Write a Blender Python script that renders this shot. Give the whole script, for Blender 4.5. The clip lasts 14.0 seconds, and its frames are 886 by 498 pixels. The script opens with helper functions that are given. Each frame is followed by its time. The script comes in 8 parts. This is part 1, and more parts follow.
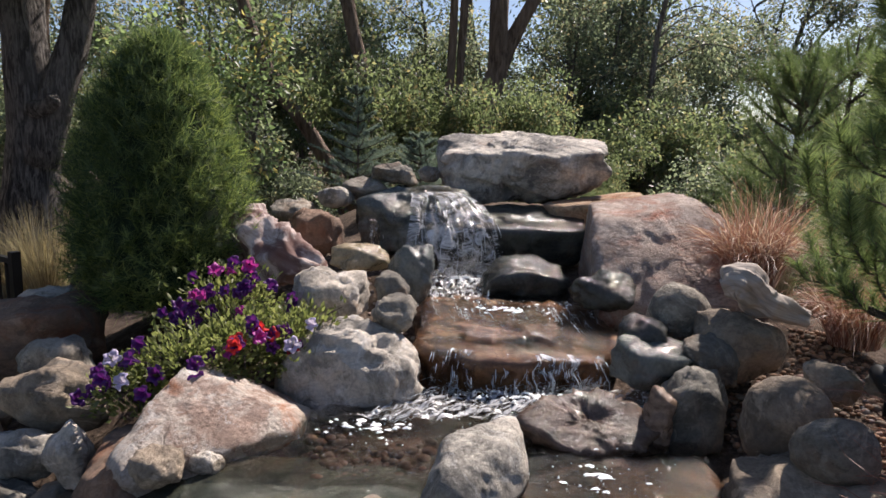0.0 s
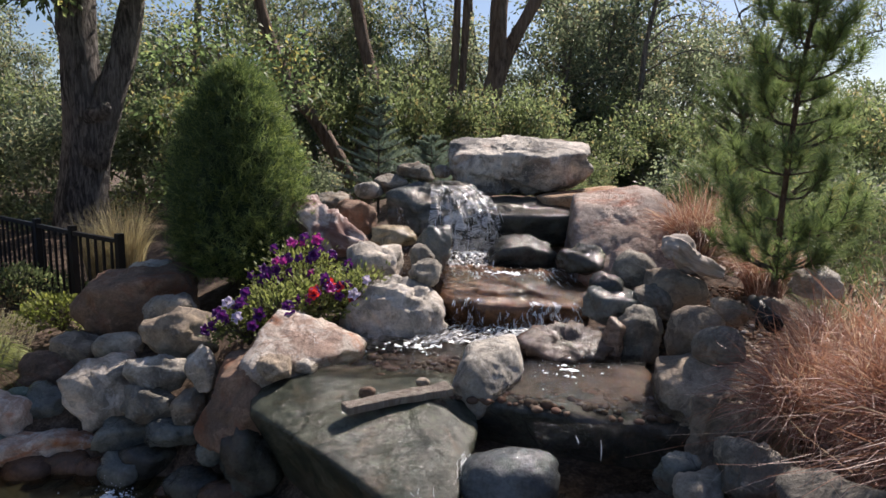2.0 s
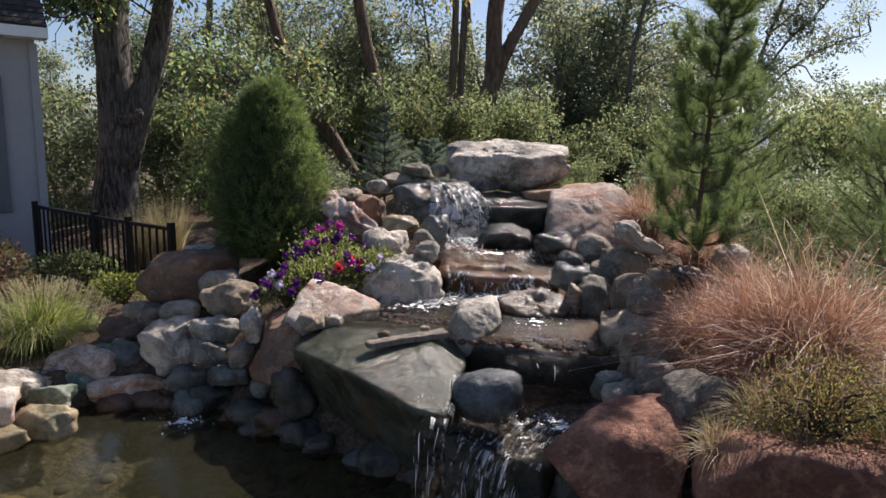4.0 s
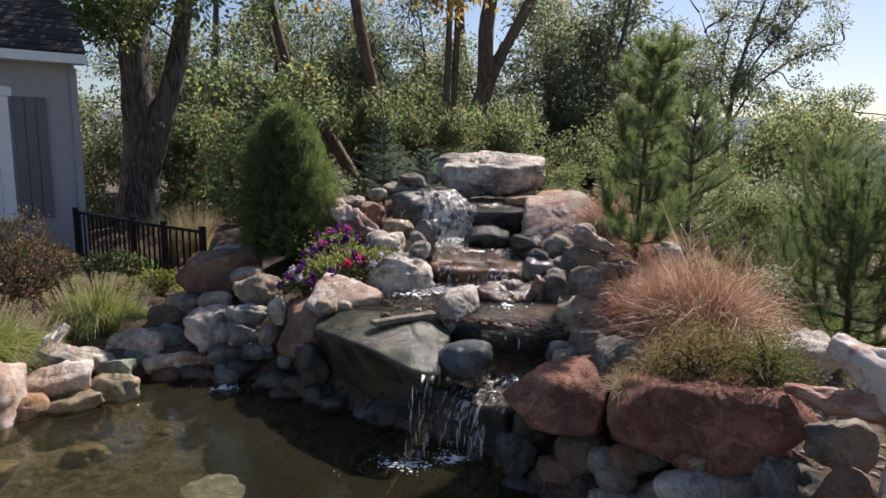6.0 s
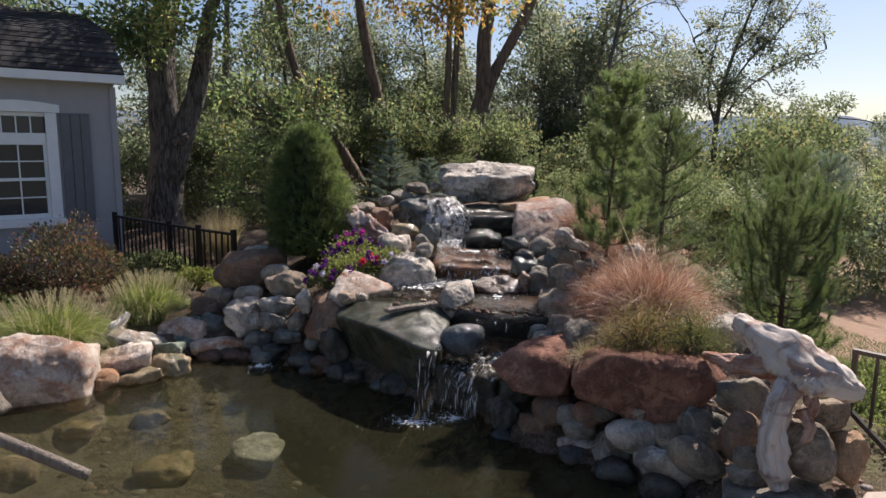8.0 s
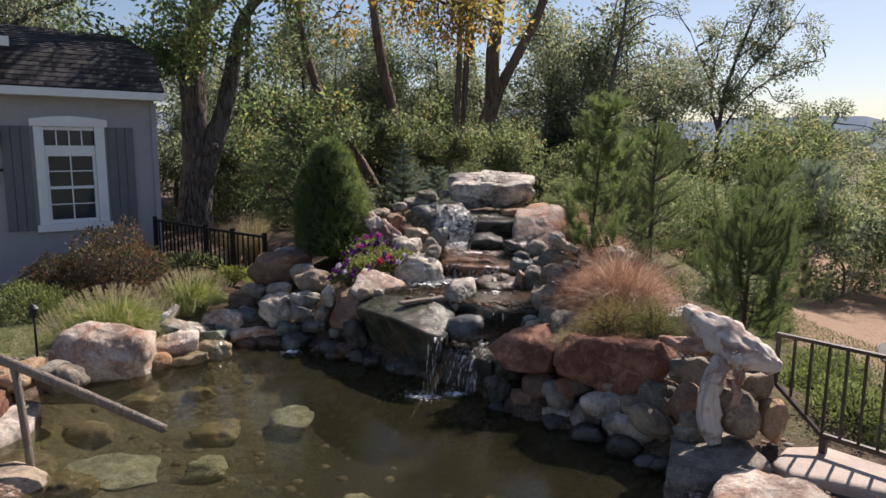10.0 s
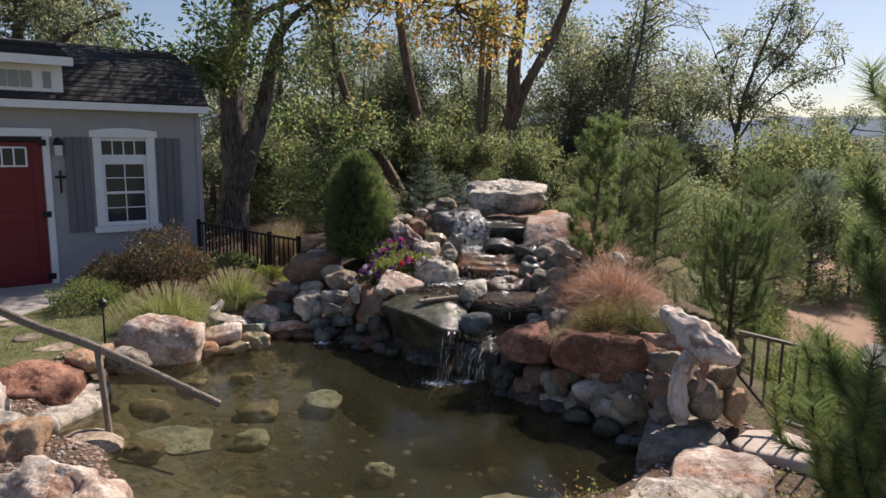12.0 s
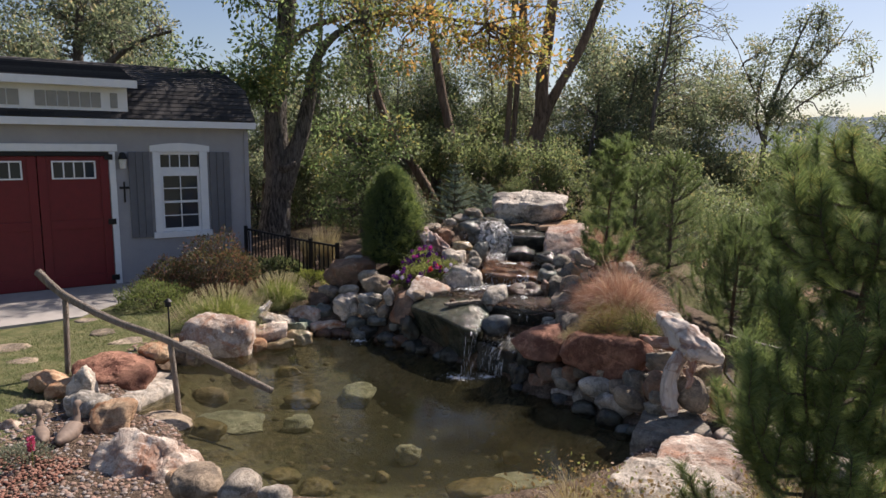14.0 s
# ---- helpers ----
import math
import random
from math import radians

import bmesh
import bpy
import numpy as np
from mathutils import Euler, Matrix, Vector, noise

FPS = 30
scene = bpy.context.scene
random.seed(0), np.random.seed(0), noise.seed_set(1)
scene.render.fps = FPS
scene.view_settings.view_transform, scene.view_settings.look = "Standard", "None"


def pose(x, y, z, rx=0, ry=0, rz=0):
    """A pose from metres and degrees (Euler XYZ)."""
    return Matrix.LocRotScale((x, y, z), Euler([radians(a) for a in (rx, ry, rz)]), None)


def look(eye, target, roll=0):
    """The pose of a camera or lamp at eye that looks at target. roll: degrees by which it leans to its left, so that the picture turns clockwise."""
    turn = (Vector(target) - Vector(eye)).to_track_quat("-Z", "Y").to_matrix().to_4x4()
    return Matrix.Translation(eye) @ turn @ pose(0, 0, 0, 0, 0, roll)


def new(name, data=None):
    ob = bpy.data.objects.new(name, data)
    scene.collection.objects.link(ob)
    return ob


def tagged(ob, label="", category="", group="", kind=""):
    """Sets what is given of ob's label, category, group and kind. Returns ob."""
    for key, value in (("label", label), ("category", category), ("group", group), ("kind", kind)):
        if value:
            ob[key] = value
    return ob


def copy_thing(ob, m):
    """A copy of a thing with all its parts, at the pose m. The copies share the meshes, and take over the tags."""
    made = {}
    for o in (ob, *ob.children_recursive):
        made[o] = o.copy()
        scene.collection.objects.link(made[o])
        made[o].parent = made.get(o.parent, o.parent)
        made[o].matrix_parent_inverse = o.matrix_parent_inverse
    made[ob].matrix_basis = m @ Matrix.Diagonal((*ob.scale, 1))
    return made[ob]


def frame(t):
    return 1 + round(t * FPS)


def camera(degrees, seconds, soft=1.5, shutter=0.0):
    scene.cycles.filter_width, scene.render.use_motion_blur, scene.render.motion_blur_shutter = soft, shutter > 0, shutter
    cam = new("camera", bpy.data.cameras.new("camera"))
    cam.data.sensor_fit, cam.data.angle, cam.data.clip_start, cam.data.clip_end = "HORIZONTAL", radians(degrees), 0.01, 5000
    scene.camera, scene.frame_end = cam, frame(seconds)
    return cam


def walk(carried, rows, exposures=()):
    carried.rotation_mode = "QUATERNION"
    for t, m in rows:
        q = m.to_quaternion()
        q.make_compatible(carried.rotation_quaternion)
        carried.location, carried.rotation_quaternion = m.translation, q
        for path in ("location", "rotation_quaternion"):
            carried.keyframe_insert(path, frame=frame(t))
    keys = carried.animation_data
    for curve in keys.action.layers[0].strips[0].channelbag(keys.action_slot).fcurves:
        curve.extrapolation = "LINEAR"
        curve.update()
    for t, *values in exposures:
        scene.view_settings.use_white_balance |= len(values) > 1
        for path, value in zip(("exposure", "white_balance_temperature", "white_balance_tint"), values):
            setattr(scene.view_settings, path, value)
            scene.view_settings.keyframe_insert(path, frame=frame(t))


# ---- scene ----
cam = camera(66.8, 14.0)
PATH = [
    (0, (-0.001, 0.016, 1.609), (-0.005, 1.994, 1.312), 1.0),
    (0.5, (-0.028, -0.231, 1.616), (-0.034, 1.746, 1.318), 0.9),
    (1, (-0.058, -0.485, 1.615), (-0.061, 1.492, 1.317), 1.0),
    (1.5, (-0.085, -0.741, 1.626), (-0.088, 1.236, 1.326), 0.9),
    (2, (-0.103, -0.988, 1.638), (-0.104, 0.989, 1.336), 0.8),
    (2.5, (-0.109, -1.218, 1.645), (-0.11, 0.759, 1.342), 0.8),
    (3, (-0.113, -1.449, 1.64), (-0.115, 0.528, 1.337), 0.8),
    (5.5, (-0.022, -2.652, 1.781), (-0.018, -0.676, 1.473), 0.6),
    (6, (-0.019, -2.886, 1.815), (-0.015, -0.91, 1.509), 0.5),
    (6.5, (-0.021, -3.121, 1.86), (-0.014, -1.145, 1.554), 0.6),
    (7, (-0.024, -3.363, 1.895), (-0.016, -1.386, 1.588), 0.5),
    (7.5, (-0.022, -3.6, 1.937), (-0.015, -1.624, 1.628), 0.5),
    (8, (-0.029, -3.833, 1.972), (-0.025, -1.857, 1.664), 0.5),
    (10.5, (0.074, -4.916, 2.161), (0.024, -2.94, 1.855), 0.5),
    (11, (0.117, -5.106, 2.207), (0.049, -3.131, 1.901), 0.6),
    (11.5, (0.142, -5.299, 2.257), (0.055, -3.324, 1.948), 0.7),
    (12, (0.17, -5.495, 2.306), (0.059, -3.522, 1.995), 0.7),
    (12.5, (0.207, -5.687, 2.348), (0.07, -3.716, 2.039), 0.7),
    (13, (0.246, -5.879, 2.407), (0.083, -3.91, 2.096), 0.7),
    (13.5, (0.275, -6.065, 2.467), (0.088, -4.099, 2.154), 0.7),
    (14, (0.311, -6.268, 2.523), (0.103, -4.303, 2.213), 0.7),
]
EXPOSURE, KELVIN, TINT = 0.60, 6420, 18
walk(cam, [(t, look(eye, target, roll)) for t, eye, target, roll in PATH], exposures=[(0, EXPOSURE + 0.06, KELVIN, TINT), (5, EXPOSURE + 0.04, KELVIN, TINT), (14, EXPOSURE - 0.07, KELVIN + 330, TINT + 1)])

# ---- world and sun ----
SUN_AZ, SUN_EL = radians(38), radians(47)     # azimuth from +y towards +x
world = bpy.data.worlds.new("sky_world")
scene.world = world
world.use_nodes = True
wn = world.node_tree.nodes
sky = wn.new("ShaderNodeTexSky")
sky.sky_type, sky.sun_disc = "NISHITA", False
sky.sun_elevation, sky.sun_rotation = SUN_EL, SUN_AZ
sky.air_density, sky.dust_density, sky.ozone_density = 1.0, 0.8, 2.5
world.node_tree.links.new(sky.outputs[0], wn["Background"].inputs[0])
wn["Background"].inputs[1].default_value = 0.072

sun_data = bpy.data.lights.new("sun", "SUN")
sun_data.energy, sun_data.angle, sun_data.color = 5.0, radians(0.6), (1.0, 0.93, 0.82)
sun = new("sun", sun_data)
sun_from = Vector((math.sin(SUN_AZ) * math.cos(SUN_EL), math.cos(SUN_AZ) * math.cos(SUN_EL), math.sin(SUN_EL)))
sun.matrix_world = look(sun_from * 60, (0, 0, 0))

# ---- mesh helpers ----
rng = np.random.default_rng(7)


def mesh_np(name, verts, faces, smooth=False):
    """A mesh from arrays: faces are all triangles or all quads."""
    verts, faces = np.asarray(verts, np.float32), np.asarray(faces, np.int32)
    me = bpy.data.meshes.new(name)
    k = faces.shape[1]
    me.vertices.add(len(verts))
    me.vertices.foreach_set("co", verts.ravel())
    me.loops.add(faces.size)
    me.loops.foreach_set("vertex_index", faces.ravel())
    me.polygons.add(len(faces))
    me.polygons.foreach_set("loop_start", np.arange(0, faces.size, k, dtype=np.int32))
    me.polygons.foreach_set("loop_total", np.full(len(faces), k, np.int32))
    if smooth:
        me.polygons.foreach_set("use_smooth", np.ones(len(faces), bool))
    me.update(calc_edges=True)
    return me


MASSES = {"branchwork", "crown", "blade_mass", "foliage", "spray", "seed_plume", "stem_mass", "droplet_spray", "foam", "water_threads", "petal_spike"}


def part(name, shape, material, parent=None, label="", smooth=False):
    """Links a bmesh or a mesh as one mesh object, under parent if one is given."""
    if isinstance(shape, bmesh.types.BMesh):
        me = bpy.data.meshes.new(name)
        if smooth:
            for f in shape.faces:
                f.smooth = True
        shape.to_mesh(me)
        shape.free()
    else:
        me = shape
    if material and not me.materials:
        me.materials.append(material)
    ob = new(name, me)
    ob.parent = parent
    return tagged(ob, label, kind="stuff" if name in MASSES else "")


def thing(name, x, y, z, label, category, group="", rz=0.0):
    ob = new(name)
    ob.matrix_basis = pose(x, y, z, 0, 0, rz)
    ob.empty_display_size = 0.1
    return tagged(ob, label, category, group)


def box(bm, x0, x1, y0, y1, z0, z1, bevel=0.0):
    made = bmesh.ops.create_cube(bm, size=1)["verts"]
    for v in made:
        v.co = Vector(((x0 + x1) / 2 + v.co.x * (x1 - x0), (y0 + y1) / 2 + v.co.y * (y1 - y0), (z0 + z1) / 2 + v.co.z * (z1 - z0)))
    if bevel:
        edges = list({e for v in made for e in v.link_edges})
        bmesh.ops.bevel(bm, geom=edges, offset=bevel, segments=2, affect="EDGES", profile=0.7)
    return bm


def boxed(x0, x1, y0, y1, z0, z1, bevel=0.0):
    return box(bmesh.new(), x0, x1, y0, y1, z0, z1, bevel)


def tube_arrays(points, radii, sides=8, rough=0.0, seed=0):
    """A tapered tube along points, closed at both ends; rough: uneven radius."""
    pts = np.asarray(points, float)
    n = len(pts)
    tangent = np.gradient(pts, axis=0)
    tangent /= np.linalg.norm(tangent, axis=1)[:, None] + 1e-9
    ref = np.array([0.0, 0, 1]) if abs(tangent[0, 2]) < 0.9 else np.array([1.0, 0, 0])
    side = np.cross(tangent[0], ref)
    sides_list = []
    for t in tangent:
        side = side - t * (side @ t)
        side /= np.linalg.norm(side) + 1e-9
        sides_list.append(side)
    s = np.array(sides_list)
    u = np.cross(tangent, s)
    a = np.linspace(0, 2 * np.pi, sides, endpoint=False)
    r = np.asarray(radii, float)[:, None] * np.ones(sides)
    if rough:
        g = np.random.default_rng(seed)
        lobes = 1 + rough * np.sin(a * 3 + g.uniform(0, 6)) * 0.5 + rough * np.sin(a * 2 + g.uniform(0, 6)) * 0.5
        r = r * lobes * (1 + rough * 0.6 * g.uniform(-1, 1, (n, sides)))
    v = pts[:, None] + r[..., None] * (np.cos(a)[None, :, None] * s[:, None] + np.sin(a)[None, :, None] * u[:, None])
    v = np.concatenate([v.reshape(-1, 3), pts[:1], pts[-1:]])
    i = np.arange(n - 1)[:, None] * sides + np.arange(sides)[None]
    j = np.arange(n - 1)[:, None] * sides + (np.arange(sides)[None] + 1) % sides
    f = np.stack([i, j, j + sides, i + sides], -1).reshape(-1, 4)
    tri = np.concatenate([f[:, [0, 1, 2]], f[:, [0, 2, 3]]])
    k = np.arange(sides)
    caps = np.concatenate([np.stack([np.full(sides, n * sides), (k + 1) % sides, k], -1),
                           np.stack([np.full(sides, n * sides + 1), (n - 1) * sides + k, (n - 1) * sides + (k + 1) % sides], -1)])
    return v, np.concatenate([tri, caps])


def merge_arrays(pieces):
    verts, faces, at = [], [], 0
    for v, f in pieces:
        verts.append(np.asarray(v))
        faces.append(np.asarray(f) + at)
        at += len(v)
    return np.concatenate(verts), np.concatenate(faces)


def tubes(name, pieces, smooth=True):
    v, f = merge_arrays(pieces)
    return mesh_np(name, v, f, smooth)


def curve_points(controls, n):
    """A smooth line through control points (Catmull-Rom)."""
    c = np.asarray(controls, float)
    c = np.concatenate([[2 * c[0] - c[1]], c, [2 * c[-1] - c[-2]]])
    seg = len(c) - 3
    out = []
    for u in np.linspace(0, seg - 1e-6, n):
        k = int(u)
        w = u - k
        p0, p1, p2, p3 = c[k:k + 4]
        out.append(0.5 * (2 * p1 + (p2 - p0) * w + (2 * p0 - 5 * p1 + 4 * p2 - p3) * w**2 + (3 * p1 - p0 - 3 * p2 + p3) * w**3))
    return np.array(out)


def unit(v):
    return v / (np.linalg.norm(v, axis=-1, keepdims=True) + 1e-9)


def leaf_arrays(at, out, size, g, droop=0.2, wide=0.55):
    """Folded pointed leaves: six vertices and four triangles each, growing from at in direction out."""
    n = len(at)
    d = unit(out + g.normal(0, 0.35, (n, 3)) - np.array([0, 0, droop]))
    s = unit(np.cross(d, g.normal(0, 1, (n, 3))))
    up = np.cross(s, d)
    L = (size * g.uniform(0.65, 1.25, n))[:, None]
    W = L * wide * 0.5
    base, tip = at, at + d * L - up * L * 0.12
    mid = at + d * L * 0.5
    a, b = mid + s * W + up * L * 0.10, mid - s * W + up * L * 0.10
    v = np.stack([base, a, tip, b], 1).reshape(-1, 3)
    i = np.arange(n)[:, None] * 4
    f = np.concatenate([i + [0, 1, 2], i + [0, 2, 3]])
    return v, f


def needle_arrays(at, d, length, width, g):
    """Thin needles, one triangle each."""
    n = len(at)
    s = unit(np.cross(d, g.normal(0, 1, (n, 3)))) * width
    tip = at + d * (length * g.uniform(0.7, 1.2, n))[:, None]
    v = np.stack([at + s, at - s, tip], 1).reshape(-1, 3)
    return v, np.arange(3 * n).reshape(-1, 3)


def blade_arrays(roots, tips, sag, width, g, segs=5, curl=0.0):
    """Arching grass blades from roots over a high point to tips."""
    n = len(roots)
    t = np.linspace(0, 1, segs + 1)
    span = tips - roots
    mid = roots + span * 0.45
    mid[:, 2] += sag
    p = ((1 - t)**2)[None, :, None] * roots[:, None] + (2 * t * (1 - t))[None, :, None] * mid[:, None] + (t**2)[None, :, None] * tips[:, None]
    if curl:
        reach = np.linalg.norm(span, axis=1)[:, None, None]
        p = p + g.normal(0, curl, (n, 1, 3)) * reach * (t ** 2)[None, :, None] + g.normal(0, curl * 0.6, (n, 1, 3)) * reach * np.sin(2 * np.pi * t)[None, :, None] * t[None, :, None]
    s = unit(np.cross(span, g.normal(0, 1, (n, 3)) + np.array([0, 0, 1.5])))
    w = (width * g.uniform(0.7, 1.3, n))[:, None, None] * (1 - 0.85 * t)[None, :, None]
    v = np.stack([p + s[:, None] * w, p - s[:, None] * w], 2).reshape(-1, 3)
    base = np.arange(n)[:, None] * (2 * (segs + 1)) + np.arange(segs)[None] * 2
    f = np.stack([base, base + 1, base + 3, base + 2], -1).reshape(-1, 4)
    return v, np.concatenate([f[:, [0, 1, 2]], f[:, [0, 2, 3]]])


# ---- materials ----
def material(name, rough=0.7, spec=0.4):
    m = bpy.data.materials.new(name)
    m.use_nodes = True
    n, l = m.node_tree.nodes, m.node_tree.links
    b = n["Principled BSDF"]
    b.inputs["Roughness"].default_value = rough
    b.inputs["Specular IOR Level"].default_value = spec
    return m, n, l, b


def coords(n, l, spread=True):
    tc = n.new("ShaderNodeTexCoord")
    if not spread:
        return tc.outputs["Object"]
    info = n.new("ShaderNodeObjectInfo")
    mul = n.new("ShaderNodeMath")
    mul.operation = "MULTIPLY"
    mul.inputs[1].default_value = 73.0
    l.new(info.outputs["Random"], mul.inputs[0])
    add = n.new("ShaderNodeVectorMath")
    l.new(tc.outputs["Object"], add.inputs[0])
    l.new(mul.outputs[0], add.inputs[1])
    return add.outputs[0]


def noise_tex(n, l, vec, scale, detail=6.0, rough=0.6, distortion=0.0):
    t = n.new("ShaderNodeTexNoise")
    t.inputs["Scale"].default_value, t.inputs["Detail"].default_value = scale, detail
    t.inputs["Roughness"].default_value, t.inputs["Distortion"].default_value = rough, distortion
    if vec is not None:
        l.new(vec, t.inputs["Vector"])
    return t.outputs[0]


def ramp(n, l, fac, *stops):
    r = n.new("ShaderNodeValToRGB")
    els = r.color_ramp.elements
    while len(els) < len(stops):
        els.new(0.5)
    for e, (p, c) in zip(els, stops):
        e.position = p
        e.color = (*c, 1) if isinstance(c, tuple) else (c, c, c, 1)
    l.new(fac, r.inputs[0])
    return r.outputs[0]


def mix(n, l, fac, a, b, blend="MIX"):
    m = n.new("ShaderNodeMix")
    m.data_type, m.blend_type = "RGBA", blend
    for socket, value in ((m.inputs[0], fac), (m.inputs[6], a), (m.inputs[7], b)):
        if isinstance(value, (int, float)):
            socket.default_value = value
        elif isinstance(value, tuple):
            socket.default_value = (*value, 1)
        else:
            l.new(value, socket)
    return m.outputs[2]


def bump(n, l, b, height, strength, distance, before=None):
    m = n.new("ShaderNodeBump")
    m.inputs["Strength"].default_value, m.inputs["Distance"].default_value = strength, distance
    l.new(height, m.inputs["Height"])
    if before is not None:
        l.new(before, m.inputs["Normal"])
    l.new(m.outputs[0], b.inputs["Normal"])
    return m.outputs[0]


def rock_material(name, base, second, stain, amount=0.5, wet=0.0, banding=0.0):
    """Stone with cloudy colour, a mineral stain in patches, dark speckle, cracks and relief. wet: gloss of a water film."""
    m, n, l, b = material(name, 0.85, 0.3)
    v = coords(n, l)
    cloud = ramp(n, l, noise_tex(n, l, v, 4.5, 10, 0.68, 0.6), (0.43, 0.0), (0.57, 1.0))
    col = mix(n, l, cloud, base, second)
    patch = ramp(n, l, noise_tex(n, l, v, 3.2, 6, 0.62, 1.4), (0.62 - 0.25 * amount, 0.0), (0.78 - 0.2 * amount, 1.0))
    col = mix(n, l, patch, col, stain)
    if not wet:
        crust = ramp(n, l, noise_tex(n, l, v, 9, 9, 0.72, 0.9), (0.545, 0.0), (0.60, 0.55))
        col = mix(n, l, crust, col, tuple(min(0.8, 1.45 * c) for c in second))
        soot = ramp(n, l, noise_tex(n, l, v, 6, 8, 0.74, 1.6), (0.36, 0.55), (0.43, 0.0))
        col = mix(n, l, soot, col, tuple(0.55 * c for c in base))
    grit = ramp(n, l, noise_tex(n, l, v, 70, 3, 0.7), (0.3, 0.70), (0.62, 1.10))
    col = mix(n, l, 0.75, col, grit, "MULTIPLY")
    broad = ramp(n, l, noise_tex(n, l, v, 1.5, 5, 0.6, 0.8), (0.32, 0.62), (0.66, 1.22))
    col = mix(n, l, 0.9, col, broad, "MULTIPLY")
    pits = ramp(n, l, noise_tex(n, l, v, 16, 6, 0.7, 0.6), (0.30, 0.45), (0.44, 1.0))
    col = mix(n, l, 0.65, col, pits, "MULTIPLY")
    crack_tex = n.new("ShaderNodeTexVoronoi")
    crack_tex.feature = "DISTANCE_TO_EDGE"
    crack_tex.inputs["Scale"].default_value = 3.0
    warp = n.new("ShaderNodeVectorMath")
    warp.operation = "MULTIPLY_ADD"
    wt = n.new("ShaderNodeTexNoise")
    wt.inputs["Scale"].default_value = 5.0
    wt.inputs["Detail"].default_value = 6.0
    l.new(v, wt.inputs["Vector"])
    l.new(wt.outputs[1], warp.inputs[0])
    warp.inputs[1].default_value = (0.5, 0.5, 0.5)
    l.new(v, warp.inputs[2])
    l.new(warp.outputs[0], crack_tex.inputs["Vector"])
    crack = ramp(n, l, crack_tex.outputs[0], (0.0, 0.55), (0.03, 1.0))
    keep = ramp(n, l, noise_tex(n, l, v, 1.7, 3), (0.54, 0.0), (0.68, 1.0))
    crack = mix(n, l, keep, (1.0, 1.0, 1.0), crack)
    col = mix(n, l, 1.0, col, crack, "MULTIPLY")
    if banding:
        w = n.new("ShaderNodeTexWave")
        w.bands_direction = "Z"
        w.inputs["Scale"].default_value, w.inputs["Distortion"].default_value = 9.0, 5.0
        w.inputs["Detail"].default_value = 4.0
        l.new(v, w.inputs["Vector"])
        col = mix(n, l, banding, col, ramp(n, l, w.outputs[1], (0.2, 0.55), (0.8, 1.15)), "MULTIPLY")
    tone = n.new("ShaderNodeObjectInfo")
    vary = ramp(n, l, tone.outputs["Random"], (0.0, (0.86, 0.83, 0.78)), (0.5, (1.03, 0.97, 0.90)), (1.0, (1.15, 1.06, 0.96)))
    col = mix(n, l, 1.0, col, vary, "MULTIPLY")
    l.new(col, b.inputs["Base Color"])
    if wet:
        b.inputs["Specular IOR Level"].default_value = 0.5
        damp = ramp(n, l, noise_tex(n, l, v, 5, 5), (0.35, 0.06 + 0.1 * (1 - wet)), (0.7, 0.42 - 0.2 * wet))
        l.new(damp, b.inputs["Roughness"])
    h1 = noise_tex(n, l, v, 9, 9, 0.72)
    n0 = None
    if not wet:
        craggy = n.new("ShaderNodeTexNoise")
        craggy.noise_type = "RIDGED_MULTIFRACTAL"
        craggy.inputs["Scale"].default_value, craggy.inputs["Detail"].default_value = 4.0, 7.0
        l.new(v, craggy.inputs["Vector"])
        n0 = bump(n, l, b, craggy.outputs[0], 0.5, 0.03)
    n1 = bump(n, l, b, h1, 0.9 if not wet else 0.5, 0.05, n0)
    bump(n, l, b, mix(n, l, 0.6, noise_tex(n, l, v, 60, 6, 0.75), crack), 0.8 if not wet else 0.4, 0.013, n1)
    return m


